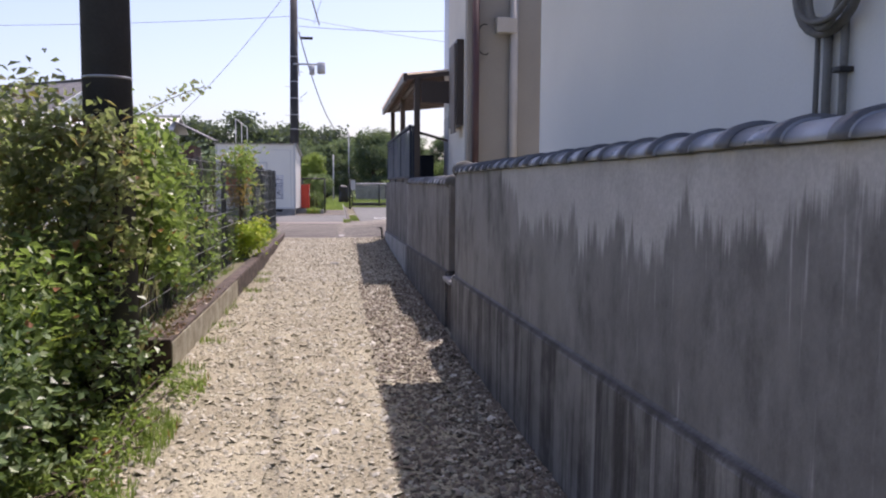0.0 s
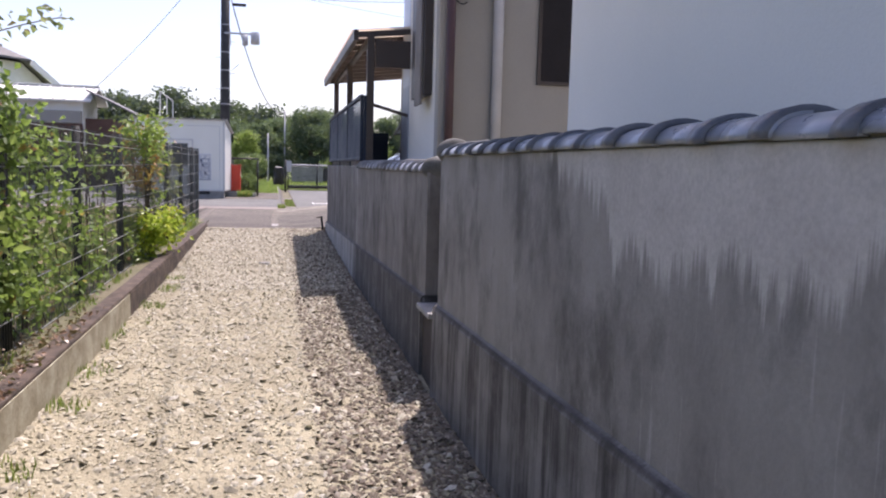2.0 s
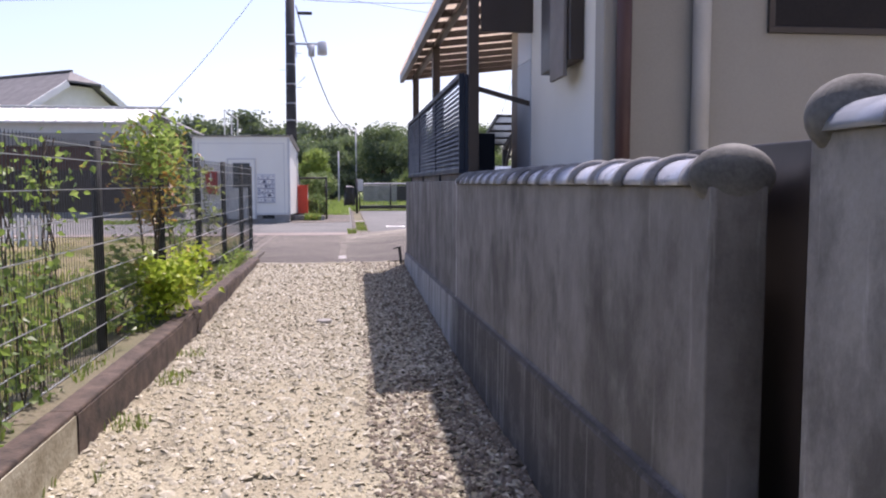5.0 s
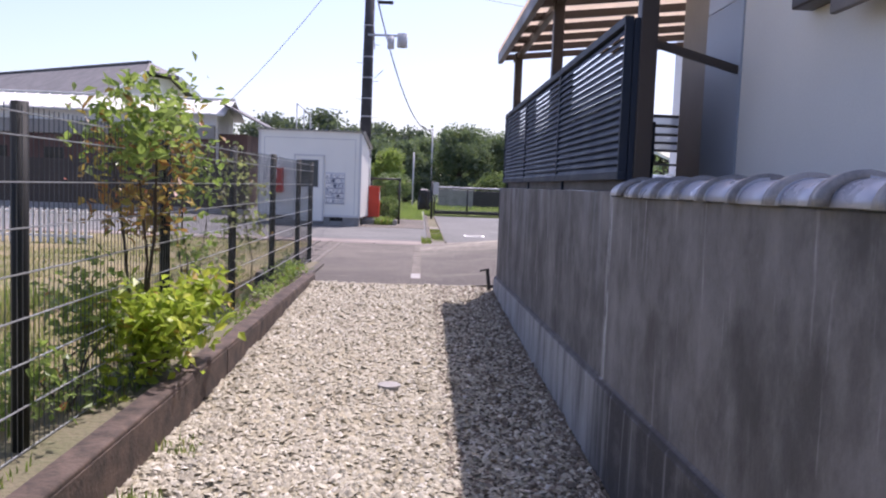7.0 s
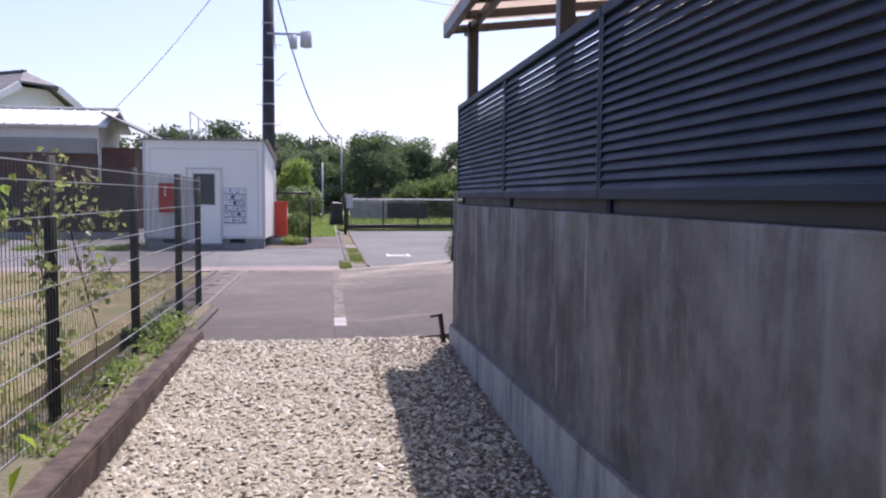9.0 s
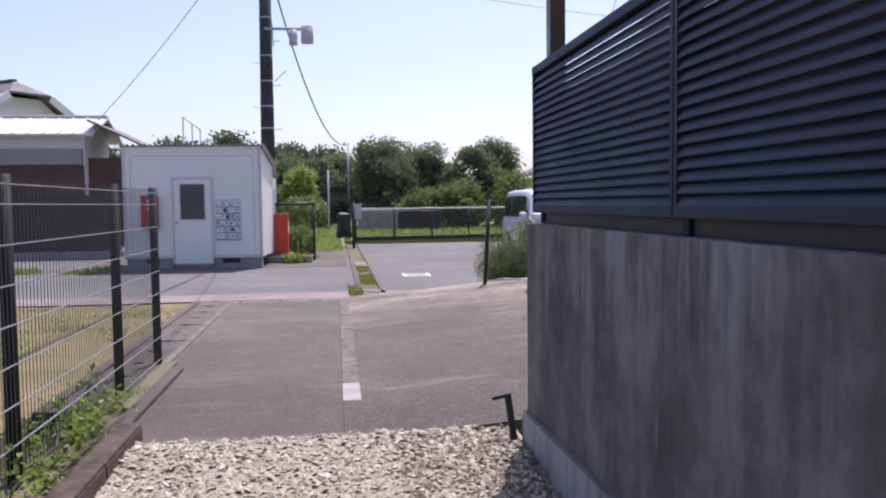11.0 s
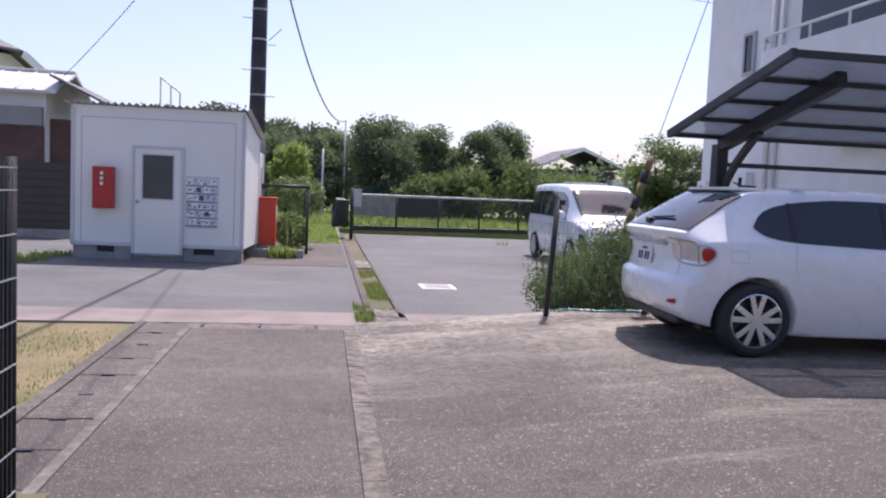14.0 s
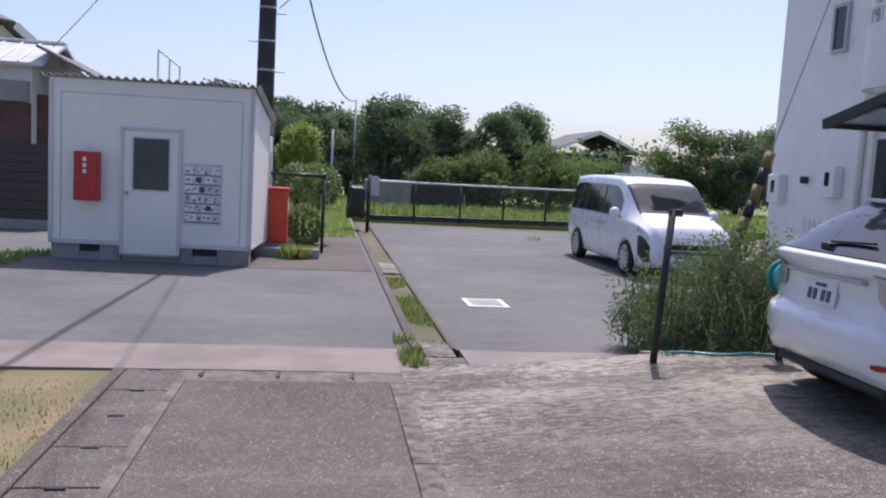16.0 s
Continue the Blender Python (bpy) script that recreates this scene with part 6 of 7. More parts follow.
# ---- vehicles ----
def smooth_table(rows, n):
    """Rows of station and values, drawn finely and rounded off a little."""
    a = np.array(rows, float)
    s = np.linspace(a[0, 0], a[-1, 0], n)
    cols = [np.interp(s, a[:, 0], a[:, k]) for k in range(1, a.shape[1])]
    ker = np.array([1, 3, 5, 3, 1.0])
    ker /= ker.sum()
    out = []
    for c in cols:
        p = np.pad(c, 2, mode='edge')
        out.append(np.convolve(p, ker, mode='valid'))
    return s, np.array(out)


class Shell:
    """A car body lofted along its length: (station, sill z, waist z, roof z, half width, half roof width)."""

    def __init__(self, rows, n=90, bow=0.0, profile=()):
        self.s, self.c = smooth_table(rows, n)
        self.bow, self.profile = bow, profile

    def bend(self, p):
        """Rounds the tail in plan and gives it its upright profile."""
        if self.profile:
            zs, ds = zip(*self.profile)
            d = self.bow * min(1.2, abs(p.y) / 0.85) ** 2.6 * max(0.0, 1 - p.x / 0.9) ** 1.3
            d += float(np.interp(p.z, zs, ds)) * max(0.0, 1 - p.x / 0.35) ** 2
            return Vector((p.x + d, p.y, p.z))
        return p

    def at(self, x, u, off=0.0):
        return self.bend(self.raw(x, u, off))

    def rear(self, ys, zlo, zhi, off=0.006, n=8, side=1):
        """A panel on the tail between two lines over the offsets ys."""
        bm = bmesh.new()
        grid = []
        for y, a, b in zip(ys, zlo, zhi):
            col = [self.bend(Vector((0.0, y, a + (b - a) * k / n))) for k in range(n + 1)]
            grid.append([bm.verts.new((p.x - off, p.y * side, p.z)) for p in col])
        for a, b in zip(grid[:-1], grid[1:]):
            for k in range(n):
                bm.faces.new((a[k], a[k + 1], b[k + 1], b[k]))
        bmesh.ops.recalc_face_normals(bm, faces=bm.faces)
        if sum(f.normal.x for f in bm.faces) > 0:
            bmesh.ops.reverse_faces(bm, faces=bm.faces)
        return bm

    def raw(self, x, u, off=0.0):
        zb, zw, zr, w, wr = [np.interp(x, self.s, c) for c in self.c]
        if u <= 0.5:
            t = u / 0.5
            z = zb + (zw - zb) * t
            bulge = 1 - 0.10 * (1 - t) ** 3 - 0.035 * t ** 4
            y = w * bulge
        else:
            t = (u - 0.5) / 0.5
            ww = w * 0.965
            e = 0.62
            if t < e:
                k = t / e
                y, z = ww + (wr - ww) * k, zw + (zr - 0.055 * min(1, (zr - zw) / 0.3) - zw) * k
            else:
                k = (t - e) / (1 - e)
                y = wr * math.cos(k * math.pi / 2) ** 0.8
                z = zr - 0.055 * min(1, (zr - zw) / 0.3) * (1 - k) ** 2.2
        return Vector((x, y + off, z))

    def body(self, nu=34):
        bm = bmesh.new()
        us = [k / nu for k in range(nu + 1)]
        rings = []
        for x in self.s:
            half = [self.at(x, u) for u in us]
            ring = [bm.verts.new((p.x, -p.y, p.z)) for p in half] + [bm.verts.new(p) for p in half[-2::-1]]
            rings.append(ring)
        n = len(rings[0])
        for a, b in zip(rings[:-1], rings[1:]):
            for i in range(n):
                bm.faces.new((a[i], a[(i + 1) % n], b[(i + 1) % n], b[i]))
        if self.profile:
            half = [self.raw(self.s[0], u) for u in us]
            loop = [Vector((p.x, -p.y, p.z)) for p in half] + half[-2::-1]
            mid = Vector((self.s[0], 0, 0.68))
            last, m = rings[0], 22
            for k in range(1, m):
                ring = [bm.verts.new(self.bend(p.lerp(mid, k / m))) for p in loop]
                for i in range(n):
                    bm.faces.new((last[i], last[(i + 1) % n], ring[(i + 1) % n], ring[i]))
                last = ring
            bm.faces.new(last)
        else:
            bm.faces.new(rings[0])
        bm.faces.new(rings[-1][::-1])
        bmesh.ops.remove_doubles(bm, verts=bm.verts, dist=0.0005)
        bmesh.ops.recalc_face_normals(bm, faces=bm.faces)
        return bm

    def patch(self, xs, ulo, uhi, side=-1, off=0.006, n=8):
        """A panel lying just proud of the body between two lines over the stations xs."""
        bm = bmesh.new()
        grid = []
        for x, a, b in zip(xs, ulo, uhi):
            row = []
            for k in range(n + 1):
                u = a + (b - a) * k / n
                p, q, r = self.at(x, u), self.at(x + 0.01, u), self.at(x, min(u + 0.01, 1.0))
                nrm = (q - p).cross(r - p)
                nrm = nrm.normalized() if nrm.length > 1e-9 else Vector((0, 1, 0))
                if nrm.y < -1e-6 or (abs(nrm.y) < 1e-6 and nrm.z < 0):
                    nrm = -nrm
                p = p + nrm * off
                row.append(bm.verts.new((p.x, p.y * side, p.z)))
            grid.append(row)
        for a, b in zip(grid[:-1], grid[1:]):
            for k in range(n):
                bm.faces.new((a[k], a[k + 1], b[k + 1], b[k]))
        bmesh.ops.recalc_face_normals(bm, faces=bm.faces)
        return bm

    def top(self, x0, x1, u0, off=0.006, n=12, m=14):
        """A pane across the car between stations."""
        bm = bmesh.new()
        grid = []
        for i in range(n + 1):
            x = x0 + (x1 - x0) * i / n
            row = []
            for k in range(-m, m + 1):
                u = 1 - (1 - u0) * abs(k) / m
                p = self.at(x, u)
                row.append(bm.verts.new((p.x - off * 0.7 * (1 if x1 > x0 else -1), p.y * (1 if k >= 0 else -1), p.z + off)))
            grid.append(row)
        for a, b in zip(grid[:-1], grid[1:]):
            for k in range(2 * m):
                bm.faces.new((a[k], a[k + 1], b[k + 1], b[k]))
        bmesh.ops.recalc_face_normals(bm, faces=bm.faces)
        return bm


def cut_arches(bm, wheels, r, w):
    """Cuts round wheel arches through the sides."""
    me = bpy.data.meshes.new("shell")
    bm.to_mesh(me)
    bm.free()
    tmp = new("shell", me)
    cutters = []
    for x, z in wheels:
        for s in (-1, 1):
            cb = bmesh.new()
            rod(cb, (x, s * (w - 0.26), z), (x, s * (w + 0.2), z), r, seg=36)
            cm = bpy.data.meshes.new("cutter")
            cb.to_mesh(cm)
            cb.free()
            c = new("cutter", cm)
            cutters.append(c)
            md = tmp.modifiers.new("cut", 'BOOLEAN')
            md.operation, md.object, md.solver = 'DIFFERENCE', c, 'EXACT'
    bpy.context.view_layer.update()
    out = bmesh.new()
    got = bpy.data.meshes.new_from_object(tmp.evaluated_get(bpy.context.evaluated_depsgraph_get()))
    out.from_mesh(got)
    for c in cutters + [tmp]:
        bpy.data.objects.remove(c)
    return out


def wheel(ob, x, y, z, r, side, spokes=5):
    n = 40
    bm = bmesh.new()
    prof = [(r * 0.73, 0.09), (r * 0.76, 0.105), (r * 0.86, 0.108), (r * 0.95, 0.095), (r, 0.06), (r, -0.06), (r * 0.95, -0.09), (r * 0.73, -0.09)]
    rings = [[bm.verts.new((x + rr * math.cos(2 * math.pi * k / n), y + side * yy, z + rr * math.sin(2 * math.pi * k / n))) for k in range(n)] for rr, yy in prof]
    for a, b in zip(rings, rings[1:] + rings[:1]):
        for k in range(n):
            bm.faces.new((a[k], a[(k + 1) % n], b[(k + 1) % n], b[k]))
    bmesh.ops.recalc_face_normals(bm, faces=bm.faces)
    wh = part("wheel", bm, M_TYRE, ob, "black tyre", True)
    bm = bmesh.new()
    rod(bm, (x, y - side * 0.02, z), (x, y + side * 0.035, z), r * 0.70, seg=36)
    part("brake_shadow", bm, M_BLACK, wh)
    bm = bmesh.new()
    rr0, rr1 = r * 0.73, r * 0.67
    for (ra, ya), (rb, yb) in (((rr0, 0.10), (rr0 * 0.95, 0.105)), ((rr0 * 0.95, 0.105), (rr1, 0.06)), ((rr1, 0.06), (rr1, 0.03))):
        A = [bm.verts.new((x + ra * math.cos(2 * math.pi * k / n), y + side * ya, z + ra * math.sin(2 * math.pi * k / n))) for k in range(n)]
        Bv = [bm.verts.new((x + rb * math.cos(2 * math.pi * k / n), y + side * yb, z + rb * math.sin(2 * math.pi * k / n))) for k in range(n)]
        for k in range(n):
            bm.faces.new((A[k], A[(k + 1) % n], Bv[(k + 1) % n], Bv[k]))
    part("rim_lip", bm, M_CHROME, wh, smooth=True)
    for k in range(spokes * 2):
        a = 2 * math.pi * (k // 2) / spokes + (0.16 if k % 2 else -0.16) + 0.3
        bm = bmesh.new()
        p0 = Vector((x + r * 0.12 * math.cos(a), y + side * 0.085, z + r * 0.12 * math.sin(a)))
        a2 = a + (0.10 if k % 2 else -0.10)
        p1 = Vector((x + r * 0.70 * math.cos(a2), y + side * 0.095, z + r * 0.70 * math.sin(a2)))
        d = p1 - p0
        m = Matrix.Translation((p0 + p1) / 2) @ Matrix(((d.normalized().x, 0, -d.normalized().z, 0), (0, 1, 0, 0), (d.normalized().z, 0, d.normalized().x, 0), (0, 0, 0, 1)))
        box(bm, -d.length / 2, d.length / 2, -0.012, 0.012, -r * 0.075, r * 0.075, 0.004, m)
        part("spoke", bm, M_CHROME, wh)
    bm = bmesh.new()
    rod(bm, (x, y + side * 0.06, z), (x, y + side * 0.105, z), r * 0.17, r * 0.15, 20)
    part("hub_cap", bm, M_CHROME, wh)
    return wh


def hatchback():
    L = 4.40
    rows = [(0.00, 0.29, 0.93, 1.040, 0.785, 0.68), (0.03, 0.28, 0.94, 1.055, 0.812, 0.69), (0.10, 0.27, 0.952, 1.092, 0.835, 0.685), (0.25, 0.25, 0.965, 1.180, 0.855, 0.655),
            (0.48, 0.24, 0.967, 1.315, 0.866, 0.612), (0.70, 0.22, 0.96, 1.425, 0.872, 0.588), (0.86, 0.20, 0.955, 1.445, 0.872, 0.588), (1.3, 0.18, 0.94, 1.465, 0.87, 0.60),
            (1.9, 0.17, 0.92, 1.475, 0.87, 0.60), (2.35, 0.17, 0.91, 1.45, 0.87, 0.59), (2.75, 0.17, 0.90, 1.32, 0.87, 0.59), (3.20, 0.17, 0.89, 1.03, 0.87, 0.62),
            (3.35, 0.17, 0.86, 0.96, 0.865, 0.64), (3.9, 0.18, 0.76, 0.88, 0.84, 0.66), (4.2, 0.20, 0.66, 0.76, 0.76, 0.60), (4.36, 0.25, 0.54, 0.62, 0.62, 0.48), (4.40, 0.32, 0.46, 0.50, 0.50, 0.38)]
    ob = thing("parked_hatchback", (0, 0, 0), "white five-door hatchback parked under the carport", "car")
    sh = Shell(rows, 160, 0.20, ((0.22, 0.16), (0.30, 0.06), (0.38, 0.015), (0.46, 0.0), (0.60, 0.004), (0.640, 0.020), (0.660, 0.070), (0.80, 0.095), (0.93, 0.080), (0.985, 0.030), (1.04, 0.015), (1.10, 0.0)))
    WH = ((0.75, 0.318), (3.46, 0.318))
    part("body", cut_arches(sh.body(), WH, 0.372, 0.87), M_CARWHITE, ob, "glossy pearl white body", True)
    for s in (-1, 1):
        xs = list(np.linspace(0.70, 3.02, 36))
        hi = [float(np.interp(x, (0.70, 0.74, 0.82, 0.95, 1.15, 1.5, 2.3, 2.7, 3.02), (0.615, 0.655, 0.70, 0.735, 0.758, 0.775, 0.775, 0.74, 0.54))) for x in xs]
        lo = [float(np.interp(x, (0.70, 0.74, 0.82, 0.95, 1.15, 3.02), (0.605, 0.575, 0.552, 0.535, 0.525, 0.515))) for x in xs]
        part("side_window", sh.patch(xs, lo, hi, s), M_CARGLASS, ob, "dark tinted side windows")
        for x in (1.95, 1.08):
            part("pillar", sh.patch([x - 0.02, x + 0.02], [0.53] * 2, [0.755] * 2, s, 0.009), M_BLACK, ob)
        lamp_y, lamp_lo, lamp_hi = [0.50, 0.56, 0.63, 0.70, 0.775], [0.835, 0.795, 0.780, 0.775, 0.772], [0.975, 0.972, 0.968, 0.962, 0.955]
        part("lamp_seam", sh.rear(lamp_y, [z - 0.014 for z in lamp_lo], [z + 0.012 for z in lamp_hi], 0.003, 8, s), M_GREYPAINT, ob)
        part("tail_lamp", sh.rear(lamp_y, lamp_lo, lamp_hi, 0.012, 8, s), M_LAMPCLEAR, ob, "clear tail lamp")
        part("lamp_divider", sh.rear([0.60, 0.612], [0.786] * 2, [0.968] * 2, 0.014, 4, s), M_GREYPAINT, ob)
        xs = [0.0, 0.04, 0.09, 0.14, 0.19, 0.235]
        part("lamp_seam", sh.patch(xs, [0.362, 0.365, 0.372, 0.382, 0.400, 0.425], [0.502, 0.498, 0.492, 0.486, 0.474, 0.452], s, 0.004), M_GREYPAINT, ob)
        xs = [0.0, 0.04, 0.09, 0.14, 0.19, 0.222]
        part("tail_lamp", sh.patch(xs, [0.375, 0.378, 0.385, 0.395, 0.412, 0.432], [0.492, 0.488, 0.482, 0.476, 0.465, 0.445], s, 0.012), M_LAMPCLEAR, ob, "clear tail lamp")
        xs = [0.035, 0.05, 0.08, 0.12, 0.16, 0.19, 0.205]
        part("brake_lens", sh.patch(xs, [0.425, 0.402, 0.394, 0.396, 0.408, 0.420, 0.432], [0.445, 0.470, 0.477, 0.474, 0.464, 0.455, 0.443], s, 0.018), M_LAMPRED, ob, "round red lamp lens")
        part("rear_reflector", sh.rear([0.57, 0.62, 0.67], [0.425, 0.42, 0.43], [0.45, 0.46, 0.465], 0.006, 3, s), M_LAMPRED, ob)
        part("hatch_seam", sh.rear([0.585, 0.591], [0.665] * 2, [0.785] * 2, 0.003, 4, s), M_GREYPAINT, ob)
        part("door_handle", sh.patch([1.16, 1.22, 1.30, 1.36], [0.425, 0.42, 0.42, 0.425], [0.443, 0.452, 0.452, 0.443], s, 0.028), M_CARWHITE, ob)
        part("door_handle", sh.patch([2.10, 2.16, 2.24, 2.30], [0.425, 0.42, 0.42, 0.425], [0.443, 0.452, 0.452, 0.443], s, 0.028), M_CARWHITE, ob)
        for x, u0, u1 in ((1.08, 0.36, 0.53), (2.02, 0.08, 0.52), (3.02, 0.08, 0.5)):
            part("door_seam", sh.patch([x - 0.003, x + 0.003], [u0] * 2, [u1] * 2, s, 0.0015, 10), M_GREYPAINT, ob)
        for x in (0.40, 0.60):
            part("fuel_flap_seam", sh.patch([x, x + 0.004], [0.39] * 2, [0.455] * 2, s, 0.002), M_GREYPAINT, ob)
        for u in (0.39, 0.455):
            part("fuel_flap_seam", sh.patch([0.40, 0.50, 0.604], [u] * 3, [u + 0.003] * 3, s, 0.002, 2), M_GREYPAINT, ob)
        part("sill_trim", sh.patch([1.3, 2.2, 3.15], [0.01] * 3, [0.10] * 3, s, 0.008), M_CARWHITE, ob)
        bm = bmesh.new()
        bmesh.ops.create_uvsphere(bm, u_segments=14, v_segments=10, radius=0.11, matrix=Matrix.Translation((2.92, s * 0.97, 1.0)) @ Matrix.Diagonal((0.7, 1.0, 0.75, 1)))
        part("door_mirror", bm, M_CARWHITE, ob, smooth=True)
        for x, z in WH:
            wheel(ob, x, s * 0.765, z, 0.318, s)
    part("rear_window", sh.top(0.06, 0.665, 0.815), M_CARGLASS, ob, "dark tinted rear window")
    part("windscreen", sh.top(2.66, 3.14, 0.83), M_CARGLASS, ob)
    bm = bmesh.new()
    prism(bm, [(0.64, -0.36), (0.69, -0.52), (0.92, -0.55), (0.92, 0.55), (0.69, 0.52), (0.64, 0.36)], 'z', 1.418, 1.446)
    bmesh.ops.bevel(bm, geom=bm.edges[:], offset=0.008, segments=2, affect='EDGES')
    part("roof_spoiler", bm, M_CARWHITE, ob)
    part("spoiler_shadow_strip", B(0.70, 0.88, -0.46, 0.46, 1.395, 1.414), M_BLACK, ob)
    bm = bmesh.new()
    rod(bm, (1.02, 0, 1.455), (0.90, 0, 1.50), 0.012, 0.006, 8)
    box(bm, 0.98, 1.12, -0.03, 0.03, 1.45, 1.475, 0.008)
    part("antenna", bm, M_BLACK, ob)
    bm = bmesh.new()
    beam(bm, (0.15, 0.05, 1.145), (0.19, -0.34, 1.165), 0.022, 0.014)
    box(bm, 0.09, 0.15, -0.02, 0.08, 1.095, 1.14, 0.01)
    part("rear_wiper", bm, M_BLACK, ob)
    m = Matrix.Translation((0.082, 0, 0.805)) @ pose(0, 0, 0, 0, 6, 0)
    plate = part("number_plate", B(-0.012, 0.004, -0.165, 0.165, -0.083, 0.083, 0.003, m), M_PLATE, ob, "white number plate")
    for y in (-0.10, -0.04, 0.05, 0.11):
        part("character_bar", B(-0.0165, -0.0125, y - 0.02, y + 0.02, -0.055, 0.02, 0.0, m), M_INK, plate)
    part("character_bar", B(-0.0165, -0.0125, -0.06, 0.06, 0.04, 0.062, 0.0, m), M_INK, plate)
    part("plate_garnish", B(-0.03, 0.03, -0.42, 0.42, 0.105, 0.135, 0.008, m), M_GREYPAINT, ob)
    part("bumper_lip", B(0.16, 0.40, -0.60, 0.60, 0.225, 0.30, 0.03), M_BLACK, ob)
    part("underbody", B(0.35, 4.1, -0.66, 0.66, 0.19, 0.30, 0.02), M_BLACK, ob)
    return ob


def minivan():
    rows = [(0.00, 0.40, 0.62, 0.80, 0.72, 0.58), (0.05, 0.32, 0.90, 1.10, 0.80, 0.63), (0.12, 0.28, 0.98, 1.62, 0.84, 0.68), (0.3, 0.25, 1.02, 1.79, 0.855, 0.70),
            (0.9, 0.21, 1.02, 1.825, 0.86, 0.71), (2.0, 0.20, 1.01, 1.83, 0.86, 0.71), (2.9, 0.20, 1.00, 1.80, 0.86, 0.70), (3.3, 0.20, 0.99, 1.67, 0.86, 0.69), (3.95, 0.20, 0.99, 1.16, 0.86, 0.68),
            (4.05, 0.20, 0.98, 1.10, 0.855, 0.68), (4.5, 0.22, 0.86, 0.98, 0.82, 0.66), (4.64, 0.25, 0.70, 0.84, 0.76, 0.60), (4.70, 0.33, 0.52, 0.58, 0.68, 0.52)]
    ob = thing("parked_minivan", (0, 0, 0), "white minivan parked beside the drive, facing the lane", "minivan")
    sh = Shell(rows)
    WH = ((0.85, 0.315), (3.72, 0.315))
    part("body", cut_arches(sh.body(), WH, 0.36, 0.86), M_VANWHITE, ob, "glossy white body", True)
    for s in (-1, 1):
        for a, b in ((0.28, 1.18), (1.24, 2.28), (2.34, 3.28)):
            xs = list(np.linspace(a, b, 9))
            hi = [float(np.interp(x, (0.25, 0.45, 2.8, 3.1, 3.3), (0.70, 0.755, 0.755, 0.73, 0.66))) for x in xs]
            part("side_window", sh.patch(xs, [0.525] * 9, hi, s), M_CARGLASS, ob, "dark side window")
        part("window_band", sh.patch([0.26, 1.2, 2.3, 3.4], [0.518] * 4, [0.53] * 4, s, 0.009), M_BLACK, ob)
        for x in (1.21, 2.31):
            part("pillar", sh.patch([x - 0.03, x + 0.03], [0.52] * 2, [0.75] * 2, s, 0.008), M_BLACK, ob)
            part("door_seam", sh.patch([x - 0.003, x + 0.003], [0.08] * 2, [0.52] * 2, s, 0.002, 10), M_BLACK, ob)
        part("slide_rail", sh.patch([0.35, 1.2], [0.40] * 2, [0.41] * 2, s, 0.004), M_GREYPAINT, ob)
        for x in (2.15, 2.48):
            part("door_handle", sh.patch([x - 0.08, x, x + 0.08], [0.40] * 3, [0.43] * 3, s, 0.03), M_CHROME, ob)
        bm = bmesh.new()
        bmesh.ops.create_uvsphere(bm, u_segments=14, v_segments=10, radius=0.12, matrix=Matrix.Translation((3.42, s * 0.98, 1.12)) @ Matrix.Diagonal((0.6, 0.9, 0.85, 1)))
        part("door_mirror", bm, M_VANWHITE, ob, smooth=True)
        part("head_lamp", sh.patch([4.18, 4.32, 4.46, 4.58], [0.44] * 4, [0.50, 0.52, 0.53, 0.53], s, 0.012), M_LAMPCLEAR, ob, "slim clear head lamp")
        part("fog_recess", sh.patch([4.28, 4.42, 4.55, 4.63], [0.16, 0.10, 0.08, 0.08], [0.40, 0.42, 0.42, 0.40], s, 0.010), M_BLACK, ob, "black bumper corner")
        for x, z in WH:
            wheel(ob, x, s * 0.76, z, 0.318, s, 6)
    part("windscreen", sh.top(3.24, 3.96, 0.80), M_CARGLASS, ob, "reflective windscreen")
    part("grille", B(4.66, 4.715, -0.52, 0.52, 0.46, 0.66, 0.015), M_BLACK, ob)
    for z in (0.68, 0.56, 0.48):
        part("grille_bar", B(4.70, 4.735, -0.50, 0.50, z - 0.012, z + 0.012, 0.006), M_CHROME, ob)
    plate = part("number_plate", B(4.735, 4.75, -0.165, 0.165, 0.36, 0.45, 0.003), M_PLATE, ob)
    part("underbody", B(0.35, 4.4, -0.66, 0.66, 0.20, 0.32, 0.02), M_BLACK, ob)
    part("roof_rack_foot", B(2.0, 2.1, -0.5, 0.5, 1.828, 1.86, 0.01), M_GREYPAINT, ob)
    return ob


car = hatchback()
car.matrix_basis = pose(3.01, 25.03, 0.205, 0, 0, -1.0) @ Matrix.Scale(1.03, 4)
van = minivan()
van.matrix_basis = pose(6.02, 37.75, 0.0, 0, 0, -90)


